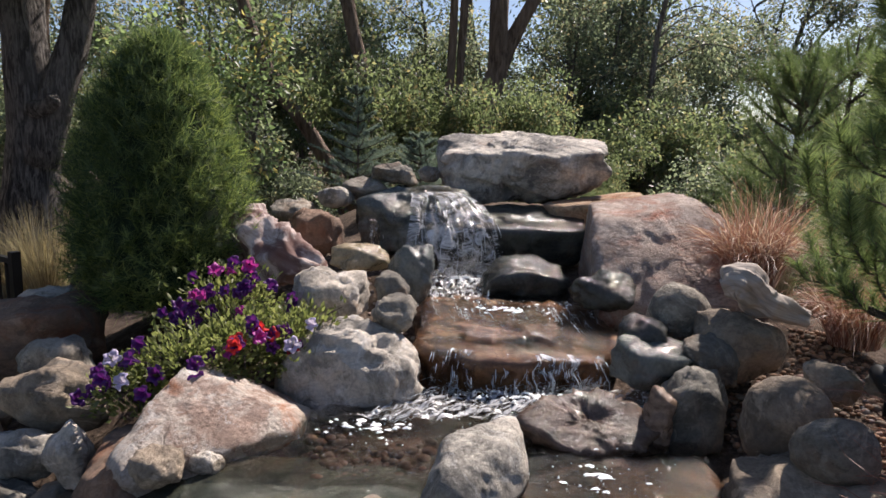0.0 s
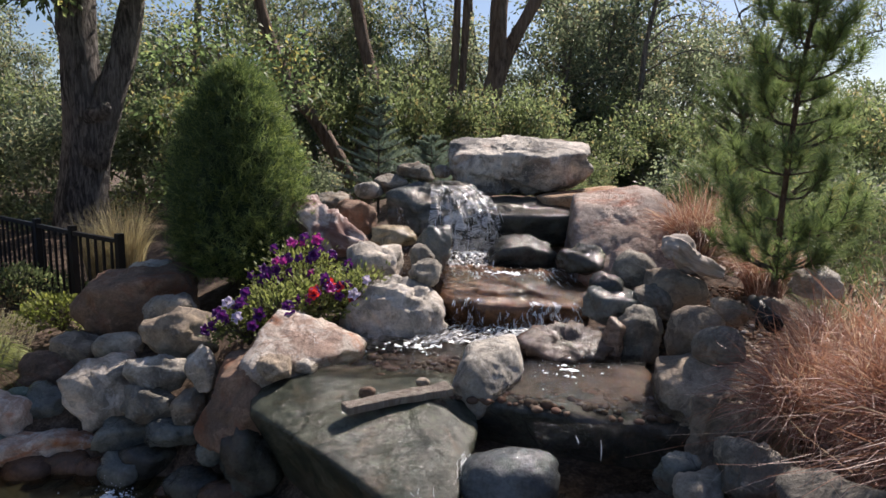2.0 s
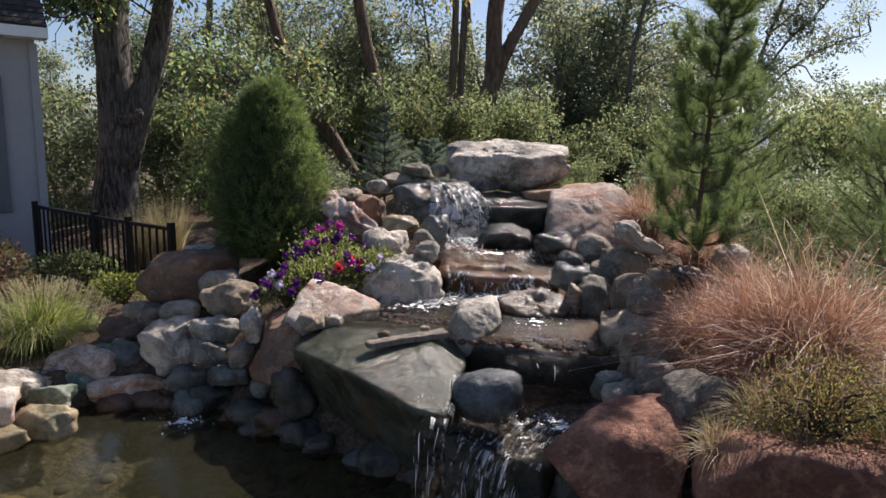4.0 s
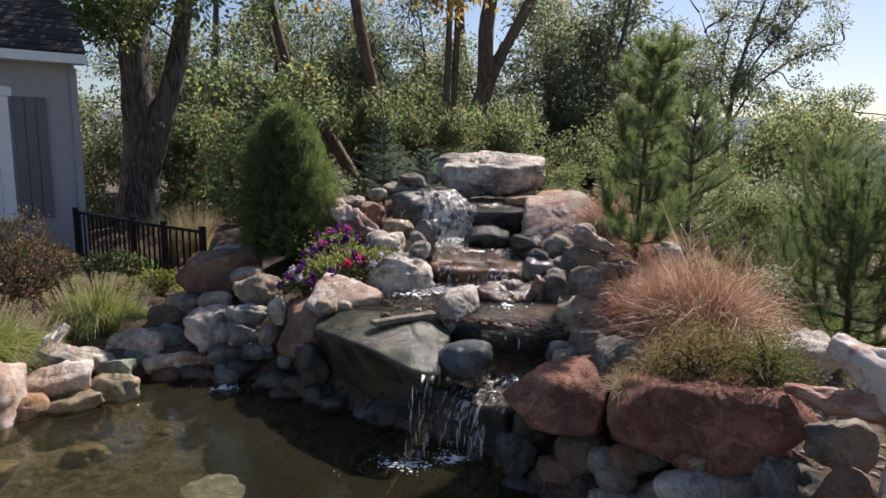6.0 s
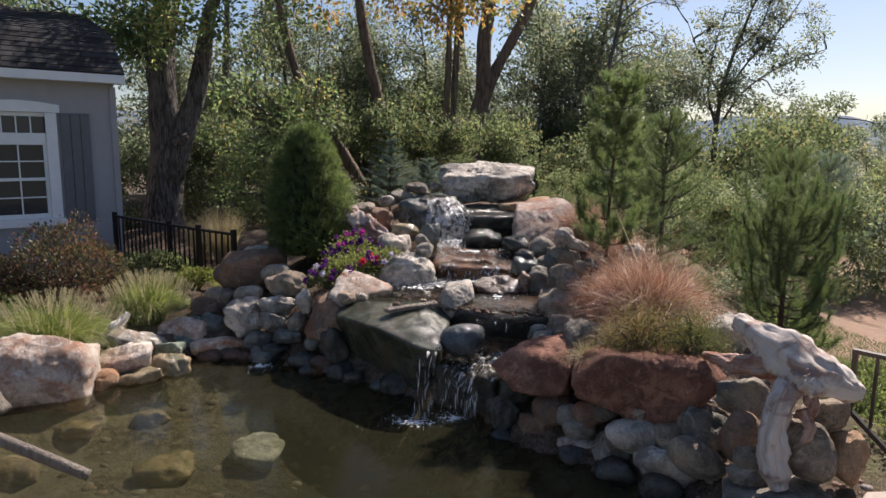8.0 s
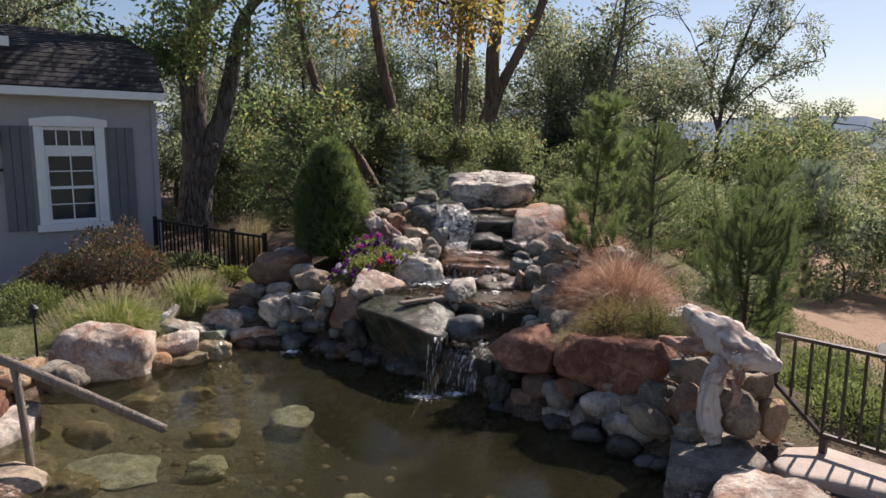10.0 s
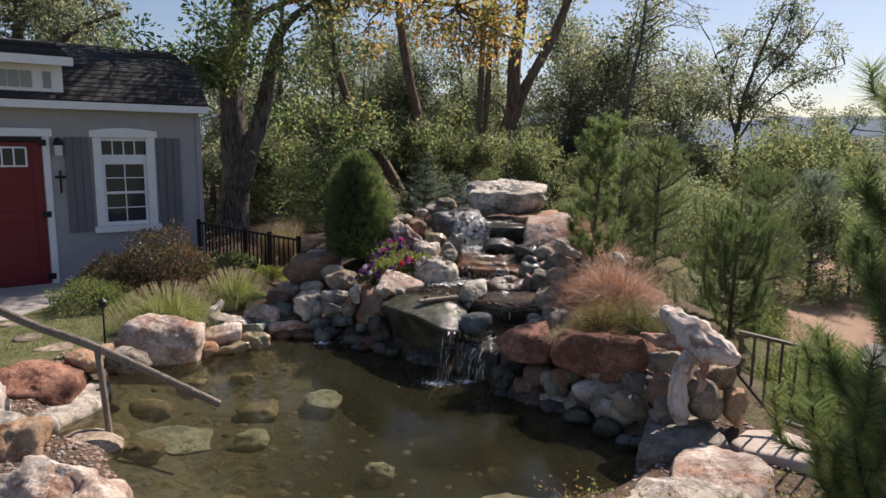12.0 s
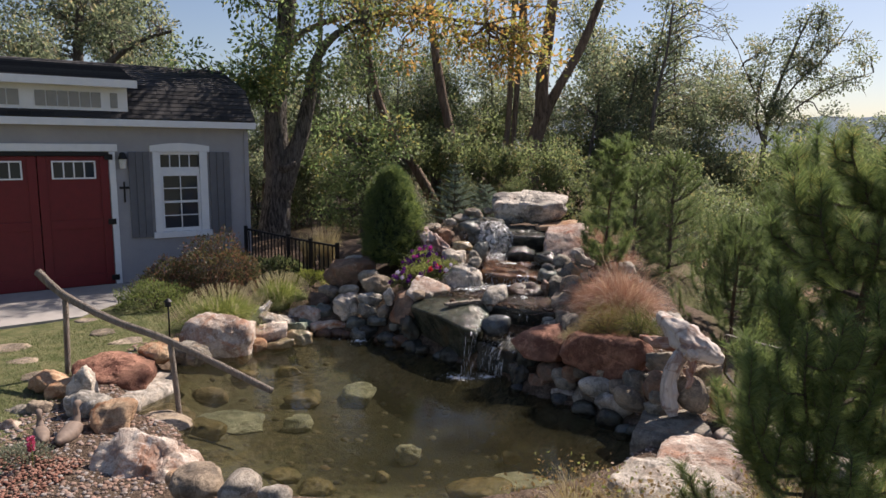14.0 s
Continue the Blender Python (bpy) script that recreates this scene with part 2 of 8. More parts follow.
ROCK = {
    "grey": rock_material("grey_stone", (0.175, 0.172, 0.158), (0.37, 0.35, 0.31), (0.30, 0.22, 0.16), 0.35),
    "pale": rock_material("pale_stone", (0.29, 0.28, 0.26), (0.66, 0.62, 0.56), (0.42, 0.32, 0.25), 0.25),
    "tan": rock_material("tan_stone", (0.21, 0.18, 0.15), (0.42, 0.36, 0.29), (0.24, 0.23, 0.21), 0.3),
    "pink": rock_material("pink_stone", (0.42, 0.31, 0.26), (0.70, 0.63, 0.57), (0.48, 0.21, 0.11), 0.4),
    "orange": rock_material("orange_stone", (0.42, 0.27, 0.17), (0.50, 0.38, 0.27), (0.44, 0.20, 0.10), 0.5),
    "red": rock_material("red_stone", (0.20, 0.093, 0.070), (0.38, 0.21, 0.155), (0.20, 0.10, 0.075), 0.40),
    "rust": rock_material("rusty_stone", (0.20, 0.15, 0.12), (0.30, 0.21, 0.16), (0.26, 0.12, 0.07), 0.5),
    "olive": rock_material("olive_stone", (0.24, 0.21, 0.14), (0.34, 0.28, 0.18), (0.16, 0.16, 0.10), 0.4, 0.6),
    "teal": rock_material("greenish_stone", (0.16, 0.22, 0.19), (0.30, 0.36, 0.31), (0.20, 0.20, 0.14), 0.3),
    "sunk": rock_material("pond_grey_stone", (0.34, 0.38, 0.35), (0.60, 0.64, 0.59), (0.18, 0.17, 0.12), 0.25),
    "wet": rock_material("black_wet_stone", (0.035, 0.038, 0.038), (0.075, 0.08, 0.07), (0.07, 0.055, 0.04), 0.4, 1.0),
    "wetgrey": rock_material("wet_grey_stone", (0.10, 0.115, 0.115), (0.19, 0.21, 0.20), (0.13, 0.10, 0.08), 0.3, 0.8),
    "wetblue": rock_material("blue_grey_wet_stone", (0.06, 0.07, 0.078), (0.115, 0.13, 0.14), (0.08, 0.08, 0.07), 0.3, 1.0),
    "wetbrown": rock_material("wet_brown_stone", (0.060, 0.034, 0.022), (0.125, 0.072, 0.045), (0.045, 0.033, 0.022), 0.4, 1.0),
    "amber": rock_material("amber_wet_stone", (0.10, 0.050, 0.026), (0.21, 0.112, 0.055), (0.10, 0.06, 0.035), 0.35, 1.0),
    "slab": rock_material("green_grey_slab_stone", (0.036, 0.044, 0.034), (0.088, 0.100, 0.078), (0.10, 0.08, 0.05), 0.35, 0.8),
    "cap": rock_material("pale_banded_stone", (0.20, 0.20, 0.20), (0.60, 0.58, 0.54), (0.34, 0.25, 0.20), 0.25),
    "lichen": rock_material("lichen_streaked_stone", (0.36, 0.29, 0.26), (0.46, 0.40, 0.37), (0.36, 0.16, 0.11), 0.45),
    "layered": rock_material("layered_brown_stone", (0.12, 0.08, 0.058), (0.25, 0.185, 0.145), (0.10, 0.065, 0.05), 0.4, 0.45, 0.4),
}


def leaf_material(name, dark, light, third=None, share=0.0, through_light=0.45, rough=0.5):
    """Leaves lit from both sides, each leaf with a tint of its own."""
    m = bpy.data.materials.new(name)
    m.use_nodes = True
    n, l = m.node_tree.nodes, m.node_tree.links
    b = n["Principled BSDF"]
    b.inputs["Roughness"].default_value, b.inputs["Specular IOR Level"].default_value = rough, 0.5
    geo = n.new("ShaderNodeNewGeometry")
    col = mix(n, l, geo.outputs["Random Per Island"], dark, light)
    if third:
        tc = n.new("ShaderNodeTexCoord")
        where = noise_tex(n, l, tc.outputs["Object"], 0.9, 3)
        both = n.new("ShaderNodeMath")
        both.operation = "MULTIPLY_ADD"
        l.new(geo.outputs["Random Per Island"], both.inputs[0])
        both.inputs[1].default_value = 0.5
        l.new(where, both.inputs[2])
        col = mix(n, l, ramp(n, l, both.outputs[0], (1.05 - share, 0.0), (1.15 - share, 1.0)), col, third)
    l.new(col, b.inputs["Base Color"])
    tr = n.new("ShaderNodeBsdfTranslucent")
    warm = mix(n, l, 1.0, col, (1.55, 1.62, 1.28), "MULTIPLY")
    l.new(warm, tr.inputs[0])
    ms = n.new("ShaderNodeMixShader")
    ms.inputs[0].default_value = through_light
    l.new(b.outputs[0], ms.inputs[1])
    l.new(tr.outputs[0], ms.inputs[2])
    l.new(ms.outputs[0], n["Material Output"].inputs[0])
    return m


OAK_LEAF = leaf_material("oak_leaf", (0.070, 0.092, 0.070), (0.255, 0.285, 0.200), (0.32, 0.27, 0.18), 0.14, 0.62, 0.42)
NEAR_OAK_LEAF = leaf_material("bright_oak_leaf", (0.10, 0.15, 0.072), (0.27, 0.33, 0.170), (0.36, 0.30, 0.12), 0.12, 0.62, 0.42)
OAK_LEAF_TURNING = leaf_material("turning_oak_leaf", (0.15, 0.17, 0.06), (0.36, 0.31, 0.11), (0.42, 0.23, 0.085), 0.28, 0.55)
SCRUB_LEAF = leaf_material("scrub_leaf", (0.068, 0.092, 0.052), (0.215, 0.245, 0.128), (0.27, 0.22, 0.12), 0.12, 0.62, 0.42)
SPRUCE_NEEDLE = leaf_material("spruce_needle", (0.030, 0.056, 0.026), (0.145, 0.195, 0.080), (0.26, 0.31, 0.10), 0.24, 0.45)
PINE_NEEDLE = leaf_material("pine_needle", (0.085, 0.118, 0.070), (0.235, 0.27, 0.155), through_light=0.5)
DARK_NEEDLE = leaf_material("dark_pine_needle", (0.068, 0.104, 0.046), (0.215, 0.265, 0.11), (0.28, 0.23, 0.10), 0.08, 0.5)
LARCH_NEEDLE = leaf_material("young_pine_needle", (0.065, 0.105, 0.04), (0.18, 0.22, 0.095), through_light=0.4)
BLUE_NEEDLE = leaf_material("blue_spruce_needle", (0.11, 0.15, 0.125), (0.25, 0.31, 0.265), through_light=0.35)
SEDGE_BLADE = leaf_material("bronze_sedge_blade", (0.20, 0.088, 0.066), (0.50, 0.27, 0.20), (0.58, 0.44, 0.37), 0.25, 0.35)
STRAW_BLADE = leaf_material("straw_grass_blade", (0.25, 0.19, 0.11), (0.50, 0.42, 0.28), through_light=0.4)
FOUNTAIN_BLADE = leaf_material("fountain_grass_blade", (0.13, 0.17, 0.05), (0.36, 0.37, 0.15), through_light=0.45)
PLUME = leaf_material("grass_plume", (0.30, 0.26, 0.18), (0.46, 0.41, 0.30), through_light=0.45)
HERB_LEAF = leaf_material("herb_leaf", (0.12, 0.15, 0.035), (0.32, 0.33, 0.10), through_light=0.4)
FINE_HERB_LEAF = leaf_material("fine_herb_leaf", (0.055, 0.070, 0.022), (0.17, 0.18, 0.065), through_light=0.4)
PETUNIA_LEAF = leaf_material("petunia_leaf", (0.11, 0.135, 0.045), (0.27, 0.285, 0.11), through_light=0.45)
DRY_HERB_LEAF = leaf_material("dry_herb_leaf", (0.16, 0.10, 0.045), (0.36, 0.24, 0.13), (0.26, 0.28, 0.09), 0.3, 0.4)
BARBERRY_LEAF = leaf_material("barberry_leaf", (0.060, 0.066, 0.036), (0.17, 0.15, 0.085), (0.21, 0.105, 0.080), 0.28, 0.35)
SHRUB_LEAF = leaf_material("low_shrub_leaf", (0.08, 0.11, 0.04), (0.22, 0.25, 0.10), through_light=0.4)
GREY_LEAF = leaf_material("grey_leaf", (0.14, 0.16, 0.12), (0.30, 0.32, 0.25), through_light=0.25)
PINK_PETAL = leaf_material("pink_petal", (0.42, 0.05, 0.14), (0.62, 0.14, 0.28), through_light=0.4)
GRASS_BLADE = leaf_material("lawn_blade", (0.09, 0.12, 0.045), (0.20, 0.22, 0.10), through_light=0.35)


def bark_material(name, dark, light, scale=1.0, lo=0.38, hi=0.66):
    m, n, l, b = material(name, 0.9, 0.2)
    tc = n.new("ShaderNodeTexCoord")
    mp = n.new("ShaderNodeMapping")
    mp.inputs["Scale"].default_value = (9 * scale, 9 * scale, 1.6 * scale)
    l.new(tc.outputs["Object"], mp.inputs[0])
    f = noise_tex(n, l, mp.outputs[0], 1.6, 9, 0.68, 0.8)
    col = mix(n, l, ramp(n, l, f, (lo, 0.0), (hi, 1.0)), dark, light)
    col = mix(n, l, ramp(n, l, noise_tex(n, l, tc.outputs["Object"], 1.3, 4), (0.45, 0.0), (0.65, 0.5)), col, light)
    l.new(col, b.inputs["Base Color"])
    n1 = bump(n, l, b, f, 1.0, 0.10)
    bump(n, l, b, noise_tex(n, l, mp.outputs[0], 7.0, 5, 0.7), 0.6, 0.03, n1)
    return m


BARK = bark_material("oak_bark", (0.07, 0.06, 0.052), (0.27, 0.235, 0.205))
BARK_DARK = bark_material("dark_oak_bark", (0.055, 0.049, 0.045), (0.30, 0.27, 0.245), 1.6, 0.43, 0.60)
BARK_WARM = bark_material("warm_bark", (0.10, 0.07, 0.05), (0.30, 0.22, 0.17))
WARM_TWIG = bark_material("warm_twig_bark", (0.12, 0.07, 0.045), (0.30, 0.20, 0.14), 3.0)
TWIG_BARK = bark_material("twig_bark", (0.09, 0.072, 0.058), (0.25, 0.20, 0.165), 3.0)


def driftwood_material(name, dark, light, stain, share):
    """Bleached wood with grain along its length, dark checks and stained patches."""
    m, n, l, b = material(name, 0.8, 0.25)
    tc = n.new("ShaderNodeTexCoord")
    mp = n.new("ShaderNodeMapping")
    mp.inputs["Scale"].default_value = (26, 3.5, 1)
    l.new(tc.outputs["UV"], mp.inputs[0])
    grain = noise_tex(n, l, mp.outputs[0], 1.0, 8, 0.65, 0.5)
    col = mix(n, l, ramp(n, l, grain, (0.32, 0.0), (0.60, 1.0)), dark, light)
    spots = noise_tex(n, l, tc.outputs["Object"], 7.0, 5, 0.6, 0.8)
    col = mix(n, l, ramp(n, l, spots, (0.62 - share, 0.0), (0.74 - share, 0.85)), col, stain)
    l.new(col, b.inputs["Base Color"])
    bump(n, l, b, grain, 0.6, 0.012)
    return m


DRIFTWOOD = driftwood_material("weathered_driftwood", (0.43, 0.36, 0.31), (0.66, 0.59, 0.53), (0.27, 0.16, 0.12), 0.12)
WHITE_DRIFTWOOD = driftwood_material("bleached_driftwood", (0.45, 0.40, 0.36), (0.84, 0.80, 0.76), (0.60, 0.54, 0.48), 0.0)
GREY_BOARD = driftwood_material("grey_board_wood", (0.16, 0.13, 0.11), (0.46, 0.40, 0.35), (0.28, 0.23, 0.19), 0.05)
RED_DRIFTWOOD = driftwood_material("reddish_driftwood", (0.20, 0.10, 0.07), (0.52, 0.36, 0.29), (0.26, 0.11, 0.07), 0.12)
STUMP_WOOD = driftwood_material("gnarled_stump_wood", (0.10, 0.05, 0.042), (0.62, 0.52, 0.47), (0.13, 0.06, 0.048), 0.17)
RAIL_WOOD = bark_material("weathered_rail_wood", (0.26, 0.21, 0.17), (0.48, 0.42, 0.36), 2.0)


def plain(name, colour, rough=0.6, metal=0.0, vary=0.15, scale=8.0, relief=0.0, spec=0.4):
    """Paint, metal or concrete with slight stains and relief."""
    m, n, l, b = material(name, rough, spec)
    b.inputs["Metallic"].default_value = metal
    v = coords(n, l)
    f = noise_tex(n, l, v, scale, 8, 0.65)
    lo, hi = tuple(c * (1 - vary) for c in colour), tuple(min(1.0, c * (1 + vary)) for c in colour)
    col = mix(n, l, ramp(n, l, f, (0.3, 0.0), (0.7, 1.0)), lo, hi)
    l.new(col, b.inputs["Base Color"])
    if relief:
        bump(n, l, b, noise_tex(n, l, v, scale * 9, 6, 0.7), relief, 0.01)
    return m


WALL_PAINT = plain("grey_stucco_paint", (0.33, 0.325, 0.342), 0.85, vary=0.08, scale=3, relief=0.25)
TRIM_PAINT = plain("white_trim_paint", (0.74, 0.75, 0.77), 0.5, vary=0.05)
SHUTTER_PAINT = plain("slate_shutter_paint", (0.13, 0.132, 0.145), 0.6, vary=0.12)
DOOR_PAINT = plain("barn_red_paint", (0.16, 0.012, 0.017), 0.45, vary=0.12)
BRONZE_METAL = plain("bronze_powder_coat", (0.060, 0.048, 0.038), 0.5, 0.2, vary=0.25)
BLACK_METAL = plain("black_powder_coat", (0.012, 0.012, 0.013), 0.45, 0.3, vary=0.2)
SANDSTONE = plain("pale_sandstone", (0.44, 0.37, 0.32), 0.9, vary=0.2, scale=5, relief=0.5)
CONCRETE = plain("pale_concrete", (0.34, 0.32, 0.30), 0.9, vary=0.12, scale=4, relief=0.3)

# ---- the ground, one sheet to the horizon ----
POND = np.array([(-1.29, -1.98), (-1.84, -1.83), (-2.3, -1.3), (-2.6, -0.95), (-3.15, -0.75), (-3.4, -0.2), (-3.5, 0.7), (-3.05, 1.3),
                 (-2.77, 1.85), (-2.27, 2.2), (-1.66, 2.2), (-1.0, 1.85), (-0.3, 1.25), (0.24, 0.9), (0.5, 0.35), (1.07, 0.02),
                 (1.36, -0.33), (1.48, -0.7), (1.2, -1.15), (0.6, -1.6), (-0.14, -1.95)])
HIGH_CASCADE = [(0.4, 1.3, 0.15), (0.55, 1.8, 0.42), (0.0, 2.3, 0.50), (0.6, 2.4, 0.50), (0.2, 3.1, 0.66), (0.3, 4.0, 0.78), (-0.3, 4.5, 1.0),
                (0.6, 5.3, 1.25), (1.1, 4.3, 1.1), (1.25, 3.1, 0.98), (1.4, 2.1, 0.88), (1.35, 1.0, 0.52), (1.35, 0.35, 0.36), (1.95, -0.3, 0.12),
                (2.2, 0.5, 0.36), (2.3, 2.0, 0.5), (-0.5, 2.65, 0.62), (-1.0, 2.75, 0.66), (-1.5, 3.5, 0.82), (-0.9, 3.8, 0.95), (-2.0, 3.1, 0.34)]
HIGH_BANK = [(-2.4, 2.9, 0.14), (-1.7, 2.5, 0.12), (-3.0, 3.2, 0.16), (-2.4, 4.4, 0.36), (0.0, 6.8, 1.1), (-2.0, 6.0, 0.7), (2.3, 4.2, 0.5), (2.2, 6.2, 0.55),
             (0.0, 9.5, 0.7), (-4.5, 8.0, 0.45), (-6.0, 4.0, 0.13), (-4.0, 1.6, 0.16), (-4.4, -1.0, 0.17), (-3.2, -2.2, 0.18), (0.0, -3.0, 0.14),
             (1.9, -2.0, 0.16), (0.0, -6.0, 0.12), (-8.0, 2.0, 0.12), (3.3, 1.2, -0.2), (3.6, 3.5, -0.25), (4.2, -0.2, -0.3), (2.5, -0.8, 0.08)]


def pond_distance(x, y):
    """Distance to the pond's edge, positive inside."""
    p = np.stack([x, y], -1)
    a, b = POND, np.roll(POND, -1, 0)
    best = np.full(x.shape, 1e9)
    inside = np.zeros(x.shape, bool)
    for (ax, ay), (bx, by) in zip(a, b):
        d = np.array([bx - ax, by - ay])
        t = np.clip(((p - (ax, ay)) @ d) / (d @ d), 0, 1)
        best = np.minimum(best, np.linalg.norm(p - (ax, ay) - t[..., None] * d, axis=-1))
        cross = (ay > y) != (by > y)
        with np.errstate(divide="ignore", invalid="ignore"):
            inside ^= cross & (x < (bx - ax) * (y - ay) / ((by - ay) if by != ay else 1e-9) + ax)
    return np.where(inside, best, -best)


def step01(v):
    v = np.clip(v, 0, 1)
    return v * v * (3 - 2 * v)


def ground_height(x, y):
    x, y = np.asarray(x, float), np.asarray(y, float)
    ctrl = np.array(HIGH_CASCADE + HIGH_BANK)
    far = 0.12 - 0.65 * step01((x - 2.4) / 2.6) - 0.05 * np.clip(x - 5, 0, 70) + 0.02 * np.clip(y - 8, 0, 8) - 0.10 * np.clip(y - 18, 0, 60)
    total, weight = far * 0.02, np.full(x.shape, 0.02)
    for cx, cy, cz in ctrl:
        w = np.exp(-((x - cx) ** 2 + (y - cy) ** 2) / 0.55) + 0.02 * np.exp(-((x - cx) ** 2 + (y - cy) ** 2) / 4.0)
        total, weight = total + w * cz, weight + w
    z = total / weight
    z = z + 0.02 * np.sin(2.1 * x + 0.7 * y) * np.sin(1.7 * y - 0.4 * x)
    d = pond_distance(x, y)
    deep = 0.20 + 0.14 * step01((x + 2.2) / 1.8) * step01((y + 1.6) / 1.0)
    bed = 0.02 - deep * step01(d / 0.7) - 0.08
    return np.where(d > 0, np.minimum(z, bed), np.where(d > -0.7, np.minimum(z, 0.03 + (-d) * 0.7), z))


def ground_z(x, y):
    return float(ground_height(np.array([float(x)]), np.array([float(y)]))[0])


def graded(lo, hi, step, reach):
    mid = np.arange(lo, hi + step / 2, step)
    grow, s, at = [], step, 0.0
    while at < reach:
        s *= 1.28
        at += s
        grow.append(at)
    grow = np.array(grow)
    return np.concatenate([lo - grow[::-1], mid, hi + grow])


gx, gy = graded(-6.5, 5.0, 0.075, 900), graded(-4.5, 8.0, 0.075, 1500)
GX, GY = np.meshgrid(gx, gy)
GZ = ground_height(GX, GY)
GZ = np.where(GY > 60, np.maximum(GZ, -6), GZ)
nx, ny = len(gx), len(gy)
gi = (np.arange(ny - 1)[:, None] * nx + np.arange(nx - 1)[None]).ravel()
gfaces = np.stack([gi, gi + 1, gi + 1 + nx, gi + nx], -1)

m, n, l, b = material("garden_soil", 0.95, 0.2)
tc = n.new("ShaderNodeTexCoord")
v = tc.outputs["Object"]
soil = mix(n, l, ramp(n, l, noise_tex(n, l, v, 14, 8, 0.7), (0.35, 0.0), (0.65, 1.0)), (0.075, 0.05, 0.035), (0.21, 0.155, 0.115))
litter = ramp(n, l, noise_tex(n, l, v, 60, 4, 0.7), (0.45, 0.6), (0.66, 1.5))
soil = mix(n, l, 0.8, soil, litter, "MULTIPLY")
sep = n.new("ShaderNodeSeparateXYZ")
l.new(v, sep.inputs[0])


def ramp_range(socket, a, c):
    r = n.new("ShaderNodeMapRange")
    r.inputs["From Min"].default_value, r.inputs["From Max"].default_value = a, c
    l.new(socket, r.inputs[0])
    return r.outputs[0]


def times(a, c):
    k = n.new("ShaderNodeMath")
    k.operation = "MULTIPLY"
    l.new(a, k.inputs[0])
    l.new(c, k.inputs[1])
    return k.outputs[0]


grass_tone = mix(n, l, ramp(n, l, noise_tex(n, l, v, 5, 8, 0.7), (0.35, 0.0), (0.65, 1.0)), (0.085, 0.105, 0.04), (0.21, 0.20, 0.10))
patchy = ramp(n, l, noise_tex(n, l, v, 1.1, 5), (0.35, 0.0), (0.5, 1.0))
warp = n.new("ShaderNodeVectorMath")
warp.operation = "MULTIPLY_ADD"
wob = n.new("ShaderNodeTexNoise")
wob.inputs["Scale"].default_value, wob.inputs["Detail"].default_value = 0.7, 6.0
l.new(v, wob.inputs["Vector"])
l.new(wob.outputs[1], warp.inputs[0])
warp.inputs[1].default_value = (3.2, 3.2, 0.0)
l.new(v, warp.inputs[2])
shift = n.new("ShaderNodeVectorMath")
shift.inputs[1].default_value = (-1.6, -1.6, 0.0)
l.new(warp.outputs[0], shift.inputs[0])
loose = n.new("ShaderNodeSeparateXYZ")
l.new(shift.outputs[0], loose.inputs[0])
rear = times(ramp_range(loose.outputs[1], -3.6, -4.4), patchy)
lawn_east = times(ramp_range(loose.outputs[0], 2.7, 3.3), patchy)
lawn_west = times(ramp_range(loose.outputs[0], -3.7, -4.2), ramp_range(sep.outputs[1], 3.4, 3.0))
col = mix(n, l, lawn_east, soil, grass_tone)
col = mix(n, l, lawn_west, col, grass_tone)
col = mix(n, l, rear, col, grass_tone)
dirt = times(ramp_range(loose.outputs[0], 3.9, 4.4), ramp_range(loose.outputs[0], 12.0, 10.5))
col = mix(n, l, dirt, col, mix(n, l, noise_tex(n, l, v, 3, 6), (0.30, 0.19, 0.13), (0.42, 0.30, 0.22)))
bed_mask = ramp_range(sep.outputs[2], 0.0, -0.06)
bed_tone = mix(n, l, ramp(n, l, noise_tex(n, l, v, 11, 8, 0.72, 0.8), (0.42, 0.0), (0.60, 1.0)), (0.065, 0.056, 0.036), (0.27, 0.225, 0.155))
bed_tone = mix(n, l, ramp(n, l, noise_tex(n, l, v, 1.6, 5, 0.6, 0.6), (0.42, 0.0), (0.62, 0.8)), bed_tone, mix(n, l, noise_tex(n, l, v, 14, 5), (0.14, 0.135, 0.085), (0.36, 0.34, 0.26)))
# light lost in deep water is put into the bed colour by depth
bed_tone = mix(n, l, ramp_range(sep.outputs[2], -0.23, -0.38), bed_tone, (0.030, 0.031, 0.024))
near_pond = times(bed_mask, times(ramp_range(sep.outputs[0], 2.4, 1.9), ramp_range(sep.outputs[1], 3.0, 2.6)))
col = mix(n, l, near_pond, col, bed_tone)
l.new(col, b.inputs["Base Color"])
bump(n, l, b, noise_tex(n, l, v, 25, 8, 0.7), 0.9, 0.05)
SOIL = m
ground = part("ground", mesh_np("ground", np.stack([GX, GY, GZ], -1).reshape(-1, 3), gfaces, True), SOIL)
tagged(ground, "brown garden soil with leaf litter, lawn patches and a carved pond", "ground", kind="structure")

# ---- water ----
m = bpy.data.materials.new("pond_water")
m.use_nodes = True
n, l = m.node_tree.nodes, m.node_tree.links
n.remove(n["Principled BSDF"])
tc = n.new("ShaderNodeTexCoord")
clear = n.new("ShaderNodeBsdfTransparent")
clear.inputs[0].default_value = (0.66, 0.66, 0.555, 1)
gloss = n.new("ShaderNodeBsdfGlossy")
gloss.inputs["Roughness"].default_value = 0.03
rip = n.new("ShaderNodeBump")
rip.inputs["Strength"].default_value, rip.inputs["Distance"].default_value = 0.16, 0.02
l.new(noise_tex(n, l, tc.outputs["Object"], 7, 5, 0.6, 0.5), rip.inputs["Height"])
fre = n.new("ShaderNodeFresnel")
fre.inputs[0].default_value = 1.33
l.new(rip.outputs[0], fre.inputs["Normal"])
l.new(rip.outputs[0], gloss.inputs["Normal"])
murk = n.new("ShaderNodeBsdfDiffuse")
